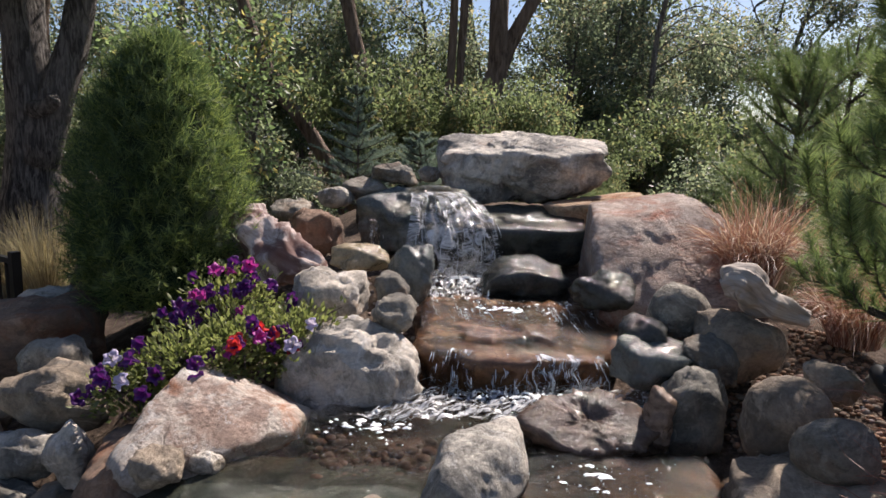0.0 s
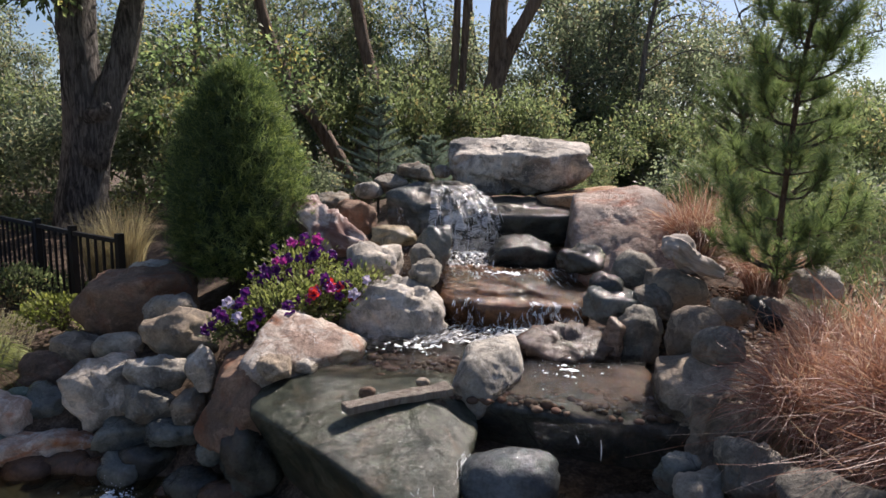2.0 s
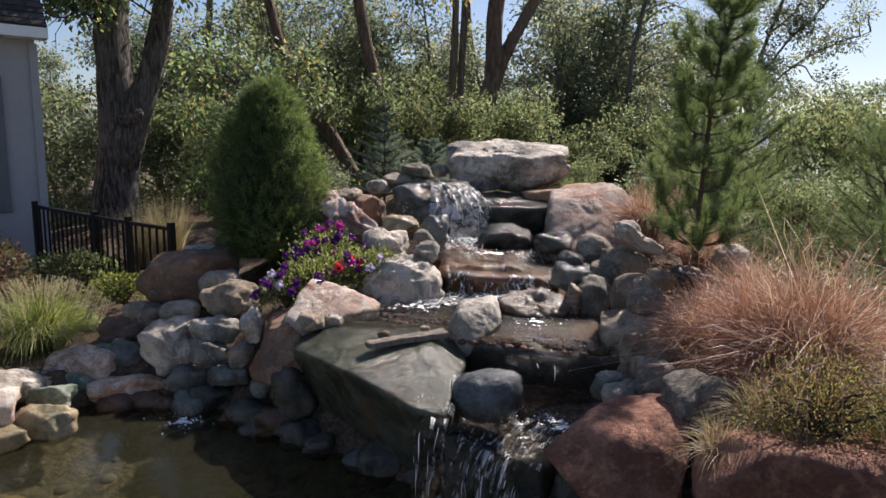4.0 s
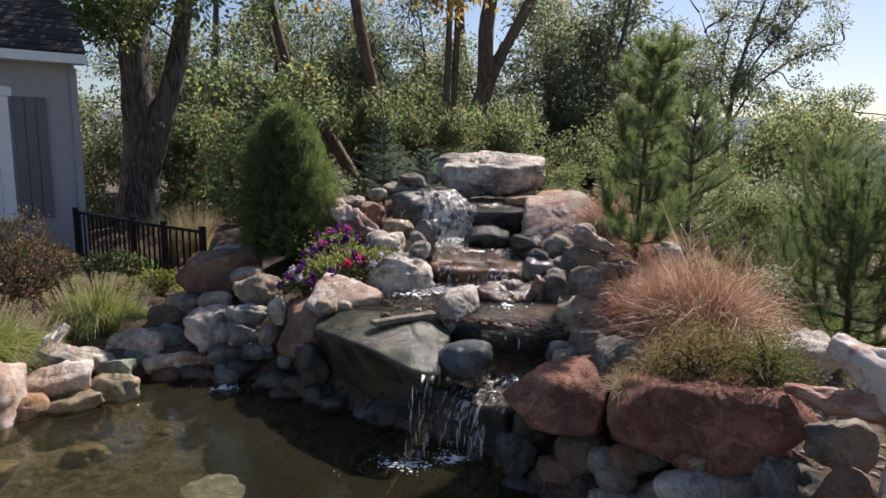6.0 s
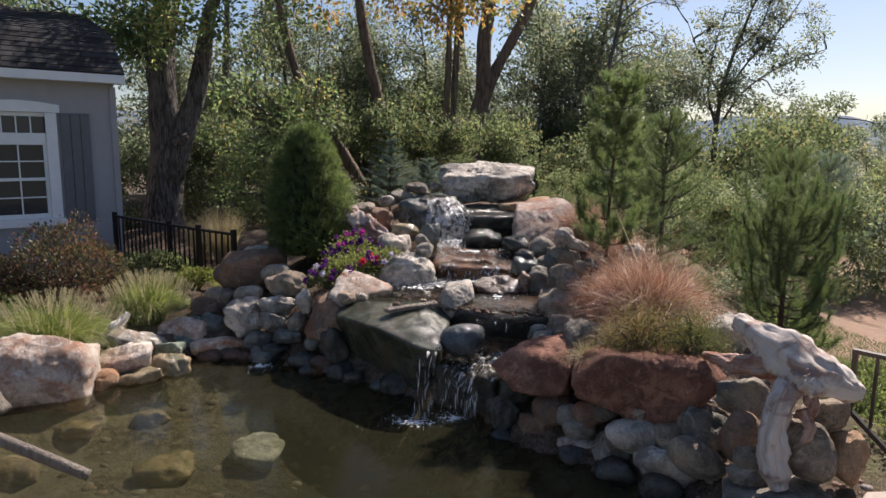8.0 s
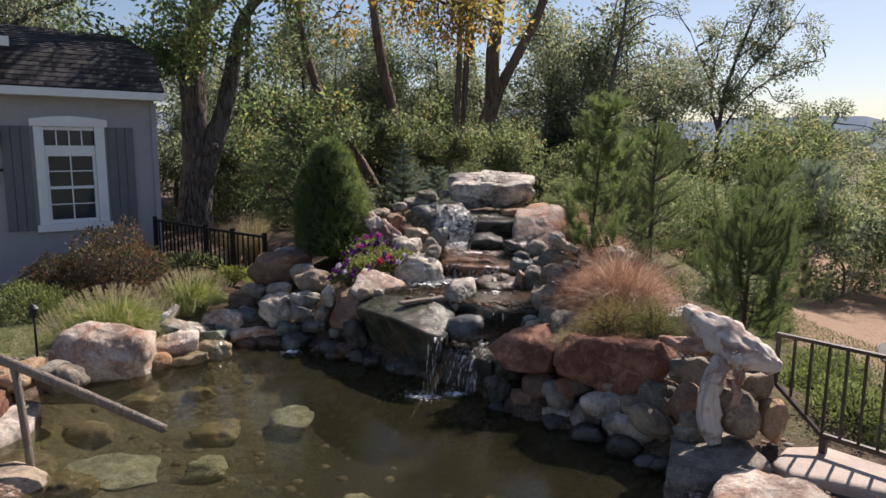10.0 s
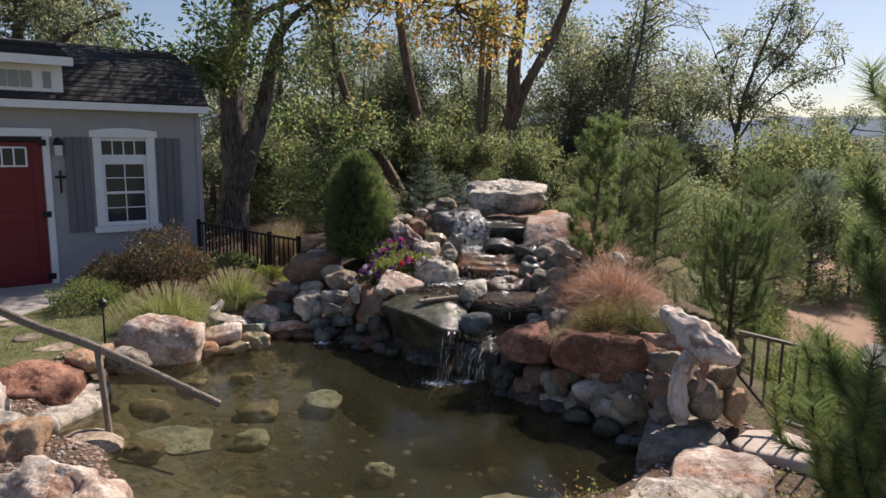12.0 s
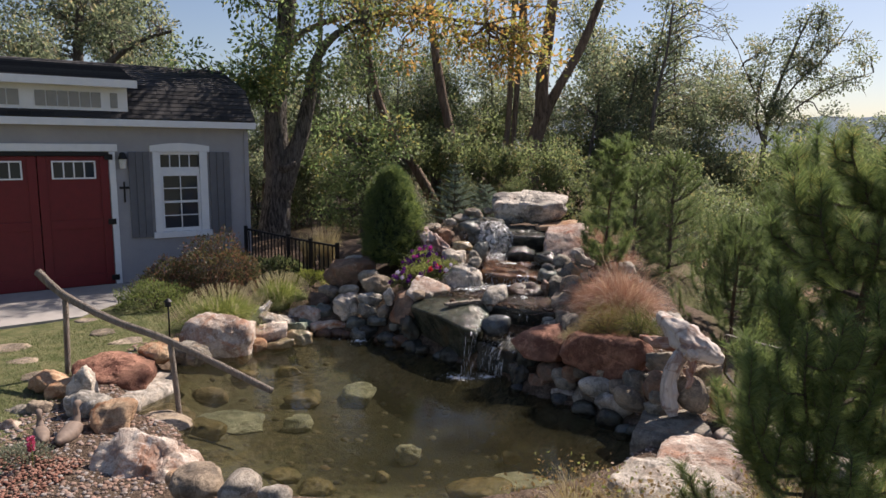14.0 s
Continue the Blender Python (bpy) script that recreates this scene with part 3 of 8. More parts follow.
l.new(mix(n, l, noise_tex(n, l, tc.outputs["Object"], 1.3, 4, 0.6, 0.5), (0.072, 0.070, 0.036), (0.11, 0.105, 0.060)), murk.inputs[0])
body = n.new("ShaderNodeMixShader")
body.inputs[0].default_value = 0.14
l.new(clear.outputs[0], body.inputs[1])
l.new(murk.outputs[0], body.inputs[2])
ms = n.new("ShaderNodeMixShader")
l.new(fre.outputs[0], ms.inputs[0])
l.new(body.outputs[0], ms.inputs[1])
l.new(gloss.outputs[0], ms.inputs[2])
l.new(ms.outputs[0], n["Material Output"].inputs[0])
WATER = m


def water_sheet(name, outline, z, grow, label):
    c = np.mean(outline, 0)
    edge = np.array(outline, float)
    edge = edge + unit(edge - c) * grow
    n, rings = len(edge), 16
    v = [np.array([c[0], c[1], z])]
    for k in range(1, rings + 1):
        v += [np.array([*(c + (p - c) * k / rings), z]) for p in edge]
    f = []
    for i in range(n):
        j = (i + 1) % n
        f.append((0, 1 + j, 1 + i))
        for k in range(rings - 1):
            a, b2 = 1 + k * n, 1 + (k + 1) * n
            f += [(a + i, a + j, b2 + j), (a + i, b2 + j, b2 + i)]
    f = np.array(f)
    v = np.array(v)
    # all faces look up
    turn = np.cross(v[f[:, 1]] - v[f[:, 0]], v[f[:, 2]] - v[f[:, 0]])[:, 2] < 0
    f[turn] = f[turn][:, ::-1]
    ob = part(name, mesh_np(name, v, f), WATER)
    return tagged(ob, label, "water", kind="structure")


water_sheet("water", POND, 0.0, 0.14, "clear green pond water with small ripples")

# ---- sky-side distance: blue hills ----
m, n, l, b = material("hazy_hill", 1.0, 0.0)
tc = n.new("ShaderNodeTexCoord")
# the haze of distance is put into the hills' pale blue colour
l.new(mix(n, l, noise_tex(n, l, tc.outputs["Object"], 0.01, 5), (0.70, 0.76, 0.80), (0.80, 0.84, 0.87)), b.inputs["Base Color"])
hx = np.linspace(-900, 1400, 120)
hz = 46 + 20 * np.array([noise.noise((x * 0.004, 1.3, 0)) for x in hx]) + 8 * np.array([noise.noise((x * 0.016, 7.3, 0)) for x in hx])
hv = np.concatenate([np.stack([hx, np.full_like(hx, 1100.0), np.full_like(hx, -120.0)], -1), np.stack([hx, np.full_like(hx, 1250.0), hz + 10], -1)])
hi = np.arange(119)
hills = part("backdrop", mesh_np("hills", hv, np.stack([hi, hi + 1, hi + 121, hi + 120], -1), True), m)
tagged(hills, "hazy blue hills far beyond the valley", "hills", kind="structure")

# ---- the garden house: local x runs along its front, local y goes back into it ----
HOUSE_POSE = pose(-5.07, 5.08, 0.0, 0, 0, 40.0)
house = new("garden_house")
house.matrix_basis = HOUSE_POSE
tagged(house, "grey garden house with a black shingled gambrel roof and white trim", "house")

# front wall with window and door openings
HW_L, HW_R, HW_TOP, HW_BACK = -6.2, 0.72, 2.74, 3.6
for x0, x1, z0, z1 in ((HW_L, -4.6, 0.0, HW_TOP), (-4.6, -1.56, 2.32, HW_TOP), (-1.56, -0.80, 0.0, HW_TOP), (-0.80, -0.09, 0.0, 0.97), (-0.80, -0.09, 2.36, HW_TOP), (-0.09, HW_R, 0.0, HW_TOP)):
    part("wall", boxed(x0, x1, 0.0, 0.14, z0, z1), WALL_PAINT, house)
part("wall", boxed(HW_R - 0.14, HW_R, 0.143, HW_BACK, 0.0, HW_TOP), WALL_PAINT, house)
part("wall", boxed(HW_L, HW_L + 0.14, 0.143, HW_BACK, 0.0, HW_TOP), WALL_PAINT, house)
part("wall", boxed(HW_L + 0.143, HW_R - 0.143, HW_BACK - 0.14, HW_BACK, 0.0, HW_TOP), WALL_PAINT, house)
part("corner_board", boxed(HW_R - 0.06, HW_R + 0.02, -0.022, -0.002, 0.0, 2.70, 0.004), WALL_PAINT, house)

# gambrel roof: eave, kink and ridge, with shingle courses
m, n, l, b = material("black_shingles", 0.92, 0.25)
tc = n.new("ShaderNodeTexCoord")
piece = n.new("ShaderNodeObjectInfo")
tone = ramp(n, l, piece.outputs["Random"], (0.0, (0.024, 0.024, 0.026)), (0.5, (0.040, 0.039, 0.041)), (1.0, (0.062, 0.060, 0.060)))
l.new(mix(n, l, 0.8, tone, ramp(n, l, noise_tex(n, l, tc.outputs["Object"], 90, 3), (0.3, 0.55), (0.7, 1.35)), "MULTIPLY"), b.inputs["Base Color"])
bump(n, l, b, noise_tex(n, l, tc.outputs["Object"], 140, 3), 0.5, 0.004)
SHINGLE = m
EAVE_Y, EAVE_Z = -0.22, 2.86
KINK_Y, KINK_Z = 0.30, 3.42
RIDGE_Y, RIDGE_Z = 1.80, 3.90


def roof_slope(y0, z0, y1, z1, x0, x1, courses, tabs=0):
    """A roof deck with its overlapping shingle courses as pieces."""
    length = math.hypot(y1 - y0, z1 - z0)
    up, out = ((y1 - y0) / length, (z1 - z0) / length), (-(z1 - z0) / length, (y1 - y0) / length)
    if out[1] < 0:
        out = (-out[0], -out[1])
    deck = bmesh.new()
    prof = [(y0, z0), (y1, z1), (y1 - out[0] * 0.05, z1 - out[1] * 0.05), (y0 - out[0] * 0.05, z0 - out[1] * 0.05)]
    ends = [[deck.verts.new((x, y - out[0] * 0.004, z - out[1] * 0.004)) for y, z in prof] for x in (x0 + 0.01, x1 - 0.01)]
    deck.faces.new(ends[0])
    deck.faces.new(ends[1][::-1])
    for k in range(4):
        deck.faces.new((ends[0][k], ends[1][k], ends[1][(k + 1) % 4], ends[0][(k + 1) % 4]))
    bmesh.ops.recalc_face_normals(deck, faces=deck.faces)
    roof = part("roof", deck, SHINGLE, house)
    if tabs:
        g = np.random.default_rng(courses)
        w, deep = (x1 - x0) / tabs, length / courses * 1.12
        shapes = []
        for half in (w / 2 - 0.004, w / 4 - 0.004):
            tab = bmesh.new()
            rows = [[tab.verts.new((x, up[0] * q + out[0] * h, up[1] * q + out[1] * h)) for q, h in ((0, 0.012), (deep, 0.003), (0, 0.0))] for x in (-half, half)]
            (p0, p1, p2), (q0, q1, q2) = rows
            for ring in ((p0, q0, q1, p1), (p2, q2, q0, p0), (p0, p1, p2), (q0, q2, q1)):
                tab.faces.new(ring)
            shape = bpy.data.meshes.new("shingle")
            tab.to_mesh(shape)
            tab.free()
            shape.materials.append(SHINGLE)
            shapes.append(shape)
        for k in range(courses):
            odd = k % 2
            for j in range(tabs + odd):
                edge_piece = odd and j in (0, tabs)
                x = x0 + w * (j + 0.5 - 0.5 * odd) + (0.25 * w if odd and j == 0 else -0.25 * w if edge_piece else 0.0)
                q = length * k / courses + g.uniform(-0.003, 0.003)
                ob = part("shingle", shapes[1 if edge_piece else 0], None, roof)
                ob.matrix_basis = Matrix.Translation((x, y0 + up[0] * q, z0 + up[1] * q))
        return
    for k in range(courses):
        a, c = length * k / courses, length * min(courses, k + 1.12) / courses
        bm = bmesh.new()
        uv = bm.loops.layers.uv.new("UVMap")
        rows = []
        for x in (x0, x1):
            rows.append([bm.verts.new((x, y0 + up[0] * s + out[0] * h, z0 + up[1] * s + out[1] * h)) for s, h in ((a, 0.011), (c, 0.002), (a, 0.0))])
        (p0, p1, p2), (q0, q1, q2) = rows
        for quad, vs in (((p0, q0, q1, p1), (a, a, c, c)), ((p2, q2, q0, p0), (a, a, a, a))):
            f = bm.faces.new(quad)
            for loop, vv in zip(f.loops, vs):
                loop[uv].uv = (loop.vert.co.x + 0.13 * (k % 2), vv)
        part("shingle_course", bm, SHINGLE, roof)


ROOF_L, ROOF_R = HW_L - 0.1, HW_R + 0.10
roof_slope(EAVE_Y, EAVE_Z, KINK_Y, KINK_Z, ROOF_L, ROOF_R, 8, 23)
roof_slope(KINK_Y, KINK_Z, RIDGE_Y, RIDGE_Z, ROOF_L, ROOF_R, 11, 23)
roof_slope(3.6 - KINK_Y, KINK_Z, RIDGE_Y, RIDGE_Z, ROOF_L, ROOF_R, 11)
roof_slope(3.6 - EAVE_Y, EAVE_Z, 3.6 - KINK_Y, KINK_Z, ROOF_L, ROOF_R, 8)
for x in (HW_L + 0.01, HW_R - 0.08):
    gable = bmesh.new()
    prof = [(EAVE_Y + 0.25, 2.74), (KINK_Y + 0.03, KINK_Z - 0.08), (RIDGE_Y, RIDGE_Z - 0.08), (3.57 - KINK_Y, KINK_Z - 0.08), (3.35 - EAVE_Y, 2.74)]
    one = [gable.verts.new((x, y, z)) for y, z in prof]
    two = [gable.verts.new((x + 0.07, y, z)) for y, z in prof]
    gable.faces.new(one)
    gable.faces.new(two[::-1])
    for k in range(5):
        gable.faces.new((one[k], two[k], two[(k + 1) % 5], one[(k + 1) % 5]))
    part("gable_wall", gable, WALL_PAINT, house)
part("fascia", boxed(ROOF_L, ROOF_R, EAVE_Y - 0.005, EAVE_Y + 0.02, 2.735, 2.845, 0.004), TRIM_PAINT, house, "white fascia board")
part("soffit", boxed(ROOF_L, ROOF_R, EAVE_Y + 0.022, -0.002, 2.735, 2.75), TRIM_PAINT, house)
part("rake_trim", boxed(HW_R + 0.02, HW_R + 0.10, EAVE_Y + 0.025, 0.14, 2.752, 2.83, 0.004), TRIM_PAINT, house)

# dormer with a row of small panes
m, n, l, b = material("window_glass", 0.04, 0.5)
b.inputs["Base Color"].default_value = (0.030, 0.038, 0.052, 1)
GLASS = m
m, n, l, b = material("blind_behind_glass", 0.18, 0.5)
tc = n.new("ShaderNodeTexCoord")
l.new(mix(n, l, noise_tex(n, l, tc.outputs["Object"], 6, 3), (0.20, 0.20, 0.20), (0.30, 0.29, 0.28)), b.inputs["Base Color"])
BLIND = m
dormer = part("dormer", boxed(-5.0, -1.24, -0.13, 0.9, 2.9, 3.40), TRIM_PAINT, house, "long white shed dormer with small panes")
for k in range(7):
    y0, z0 = -0.33 + k * 0.22, 3.435 + k * 0.052
    part("shingle_course", boxed(-5.15, -1.14, y0, y0 + 0.25, z0, z0 + 0.035), SHINGLE, dormer)
part("dormer_fascia", boxed(-5.17, -1.12, -0.36, -0.333, 3.33, 3.45, 0.003), TRIM_PAINT, dormer)
for x0, x1, count in ((-1.50, -1.38, 1), (-2.53, -1.62, 6), (-3.7, -2.72, 6), (-4.8, -3.9, 6)):
    w = (x1 - x0) / count
    for k in range(count):
        part("pane", boxed(x0 + k * w + 0.008, x0 + (k + 1) * w - 0.008, -0.142, -0.132, 3.02, 3.25), BLIND, dormer)

# the window with its trim, sashes and shutters
window = new("window")
window.parent = house
frame_parts = ((-0.89, -0.77, 0.97, 2.33), (-0.13, 0.0, 0.97, 2.33))
for x0, x1, z0, z1 in frame_parts:
    part("casing", boxed(x0, x1, -0.035, -0.002, z0, z1, 0.005), TRIM_PAINT, window)
part("sill", boxed(-0.93, 0.04, -0.06, -0.002, 0.87, 0.967, 0.006), TRIM_PAINT, window)
head = bmesh.new()
prof = [(-0.93, 2.333), (0.04, 2.333), (0.04, 2.43)] + [(0.04 - 0.97 * u, 2.43 + 0.05 * math.sin(math.pi * u)) for u in (0.25, 0.5, 0.75)] + [(-0.93, 2.43)]
fr = [head.verts.new((x, -0.045, z)) for x, z in prof]
bk = [head.verts.new((x, -0.002, z)) for x, z in prof]
head.faces.new(fr)
head.faces.new(bk[::-1])
for k in range(len(prof)):
    head.faces.new((fr[k], bk[k], bk[(k + 1) % len(prof)], fr[(k + 1) % len(prof)]))
bmesh.ops.recalc_face_normals(head, faces=head.faces)
part("head_trim", head, TRIM_PAINT, window)
part("glass", boxed(-0.77, -0.13, 0.04, 0.05, 0.97, 2.33), GLASS, window, "dark reflecting window glass")
for x0, x1, z0, z1 in ((-0.77, -0.13, 1.92, 2.07), (-0.77, -0.13, 1.46, 1.50), (-0.77, -0.13, 0.97, 1.03), (-0.77, -0.13, 2.28, 2.33), (-0.77, -0.73, 1.03, 1.92), (-0.17, -0.13, 1.03, 1.92)):
    part("sash_rail", boxed(x0, x1, 0.0, 0.035, z0, z1, 0.003), TRIM_PAINT, window)
for x in (-0.61, -0.45, -0.29):
    part("muntin", boxed(x - 0.008, x + 0.008, 0.015, 0.036, 2.072, 2.278), TRIM_PAINT, window)
for z0, z1 in ((1.032, 1.458), (1.502, 1.918)):
    part("muntin", boxed(-0.458, -0.442, 0.015, 0.036, z0, z1), TRIM_PAINT, window)
for z in (1.245, 1.71):
    part("muntin", boxed(-0.728, -0.172, 0.012, 0.033, z - 0.008, z + 0.008), TRIM_PAINT, window)
for x0, pitch in ((-1.268, 0.112), (0.042, 0.118)):
    sh = part("shutter", boxed(x0 + 0.01, x0 + 3 * pitch - 0.012, -0.02, -0.002, 0.95, 2.32), SHUTTER_PAINT, house, "slate-grey board shutter")
    for k in range(3):
        part("board", boxed(x0 + k * pitch, x0 + (k + 1) * pitch - 0.008, -0.036, -0.006, 0.90, 2.33, 0.006), SHUTTER_PAINT, sh)

# the barn doors
door = new("barn_door")
door.parent = house
part("door_casing", boxed(-1.55, -1.46, -0.035, -0.002, 0.10, 2.33, 0.005), TRIM_PAINT, door)
part("door_casing", boxed(-4.7, -4.58, -0.035, -0.002, 0.10, 2.33, 0.005), TRIM_PAINT, door)
part("door_head", boxed(-4.74, -1.42, -0.045, -0.002, 2.333, 2.45, 0.006), TRIM_PAINT, door)
part("track", boxed(-4.57, -1.56, -0.055, 0.02, 2.26, 2.325, 0.004), BLACK_METAL, door)
for x0, x1 in ((-4.57, -3.58), (-3.565, -2.57), (-2.555, -1.562)):
    leaf = part("leaf", boxed(x0, x1, 0.02, 0.06, 0.15, 2.258, 0.004), DOOR_PAINT, door, "barn-red painted door leaf")
    for a, c, z0, z1 in ((x0, x0 + 0.12, 0.16, 2.25), (x1 - 0.12, x1, 0.16, 2.25), (x0 + 0.123, x1 - 0.123, 0.16, 0.34), (x0 + 0.123, x1 - 0.123, 1.10, 1.24), (x0 + 0.123, x1 - 0.123, 2.19, 2.25)):
        part("stile", boxed(a, c, 0.0, 0.022, z0, z1, 0.004), DOOR_PAINT, leaf)
    mid = (x0 + x1) / 2
    part("pane", boxed(mid - 0.29, mid + 0.29, 0.008, 0.018, 1.92, 2.16), GLASS, leaf)
    for a, c, z0, z1 in ((-0.31, 0.31, 2.16, 2.185), (-0.31, 0.31, 1.895, 1.92), (-0.31, -0.285, 1.921, 2.159), (0.285, 0.31, 1.921, 2.159), (-0.155, -0.135, 1.921, 2.159), (-0.01, 0.01, 1.921, 2.159), (0.135, 0.155, 1.921, 2.159)):
        part("muntin", boxed(mid + a, mid + c, -0.012, 0.007, z0, z1), TRIM_PAINT, leaf)
for z in (0.22, 1.15, 2.2):
    part("hinge", boxed(-1.62, -1.50, -0.052, -0.037, z, z + 0.09, 0.004), BLACK_METAL, door)
# wall lantern and iron ornament beside the door
lantern = new("wall_lantern")
lantern.matrix_basis = HOUSE_POSE @ pose(-1.355, -0.002, 2.05)
tagged(lantern, "small black wall lantern with frosted glass beside the red door", "lamp")
part("bracket", boxed(-0.035, 0.035, -0.02, 0.0, 0.02, 0.26, 0.006), BLACK_METAL, lantern)
bm = bmesh.new()
bmesh.ops.create_cone(bm, cap_ends=True, segments=12, radius1=0.078, radius2=0.03, depth=0.11, matrix=Matrix.Translation((0, -0.09, 0.215)))
part("hood", bm, BLACK_METAL, lantern)
bm = bmesh.new()
bmesh.ops.create_cone(bm, cap_ends=True, segments=12, radius1=0.048, radius2=0.058, depth=0.15, matrix=Matrix.Translation((0, -0.09, 0.085)))
part("glass", bm, plain("frosted_glass", (0.6, 0.6, 0.58), 0.3, vary=0.03), lantern)
part("arm", tubes("arm", [tube_arrays([(0, -0.01, 0.12), (0, -0.05, 0.27), (0, -0.08, 0.24)], [0.008] * 3, 6)]), BLACK_METAL, lantern)
orn = new("wall_ornament")
orn.matrix_basis = HOUSE_POSE @ pose(-1.345, -0.002, 1.50)
tagged(orn, "dark iron ornament hanging on the grey wall", "ornament")
part("stem", boxed(-0.013, 0.013, -0.02, 0.0, 0.0, 0.34, 0.004), BLACK_METAL, orn)
part("crossbar", boxed(-0.075, 0.075, -0.026, -0.021, 0.22, 0.26, 0.003), BLACK_METAL, orn)

# concrete apron before the doors
apron = bmesh.new()
top = [(-5.6, -0.02), (-1.2, -0.02), (-1.35, -0.75), (-1.75, -1.55), (-2.3, -2.1), (-5.6, -2.3)]
lo = [apron.verts.new((x, y, 0.0)) for x, y in top]
hi = [apron.verts.new((x, y, 0.155)) for x, y in top]
apron.faces.new(hi)
for k in range(6):
    apron.faces.new((lo[k], lo[(k + 1) % 6], hi[(k + 1) % 6], hi[k]))
bmesh.ops.recalc_face_normals(apron, faces=apron.faces)
drive = part("pavement", apron, CONCRETE)
drive.matrix_basis = HOUSE_POSE
tagged(drive, "pale concrete apron before the red barn doors", "pavement", kind="structure")

# ---- rocks ----
SPHERES = {}


def sphere_dirs(level):
    if level not in SPHERES:
        bm = bmesh.new()
        bmesh.ops.create_icosphere(bm, subdivisions=level, radius=1)
        SPHERES[level] = (np.array([v.co[:] for v in bm.verts]), np.array([[v.index for v in f.verts] for f in bm.faces]))
        bm.free()
    return SPHERES[level]


def roughen(pts, dirs, size, seed, rough, ledges=0.0, facets=0.0):
    """Uneven relief on a stone's surface at three scales; facets: tilted broken faces with cracks between."""
    off = Vector((seed * 7.13, seed * 3.7, seed * 1.9))
    out = np.empty(len(pts))
    for k, p in enumerate(pts):
        q = Vector(p) / size
        a = noise.fractal(q * 2.2 + off, 0.9, 2.1, 3)
        c = noise.fractal(q * 9.0 + off, 0.8, 2.1, 3)
        e = noise.cell(Vector((q.x * 0.6, q.y * 0.6, q.z * 9.0 + 2 * q.x)) + off) if ledges else 0.0
        d = abs(noise.fractal(q * 4.5 + off, 0.9, 2.2, 4))
        out[k] = 0.055 * a - (0.075 if not facets else 0.028) * d + 0.025 * c + ledges * (e - 0.5)
        if facets:
            r = q * 2.6 + off + Vector((0.10 * a, 0.05 * c, 0.10 * d))
            cell = noise.voronoi(r)[1][0]
            tilt = noise.cell_vector(cell * 5.3) - Vector((0.5, 0.5, 0.5))
            out[k] += facets * (r - cell).dot(tilt)
    return pts + dirs * (out * size * rough)[:, None]


def chip(pts, seed, count, lo, hi):
    """Flat broken faces: slices taken off a stone's bulges."""
    g = np.random.default_rng(seed + 900)
    span = pts.max(0) - pts.min(0)
    for n in unit(g.normal(0, 1, (count, 3))):
        n = unit(n / span)
        along = pts @ n
        top, low = along.max(), along.min()
        over = along - (low + (top - low) * g.uniform(lo, hi))
        pts = pts - np.maximum(over, 0)[:, None] * n * 0.92
    return pts


def stone_mesh(name, normals, heights, p, scale, seed, level, rough, fit=True, ledges=0.0):
    d, f = sphere_dirs(level)
    q = np.maximum(d @ np.asarray(normals).T / np.asarray(heights), 0)
    r = (q ** p).sum(1) ** (-1.0 / p)
    v = d * r[:, None]
    if fit:
        v = v - (v.max(0) + v.min(0)) / 2
        v = v / (v.max(0) - v.min(0))
        v = v * np.asarray(scale)
    if p > 10:
        v = chip(v, seed, 10, 0.93, 0.985)
    size = float(np.prod(v.max(0) - v.min(0)) ** (1 / 3))
    v = roughen(v, unit(v), size, seed, rough, ledges, 0.10 if p > 10 else 0.0)
    return mesh_np(name, v, f, True)


def boulder(x, y, z, dims, p, stone, seed, label, rough=1.0, turn=None, name="boulder", level=4, roll=0):
    """One loose stone: p is its angularity, from 2.6 (river-worn) to 10 (broken block)."""
    g = np.random.default_rng(seed + 100)
    nrm = [(1, 0, 0), (-1, 0, 0), (0, 1, 0), (0, -1, 0), (0, 0, 1), (0, 0, -1)]
    nrm = unit(np.array(nrm, float) + g.normal(0, 0.16, (6, 3)))
    cut = unit(g.normal(0, 1, (13, 3)))
    nrm = np.concatenate([nrm, cut])
    worn = p < 3.6
    h = np.concatenate([g.uniform(0.92, 1.05, 6), g.uniform(0.98, 1.3, 13) if worn else g.uniform(0.82, 1.2, 13) if p < 5.5 else g.uniform(0.74, 1.12, 13)])
    me = stone_mesh(name, nrm, h, p if worn else p * 3.0, dims, seed, level, rough * (0.6 if worn else 1.3))
    ob = part(name, me, ROCK[stone])
    ob.matrix_basis = pose(x, y, z, 0, roll, (g.uniform(-14, 14) if turn is None else turn))
    return tagged(ob, label, "rock", "garden stones")


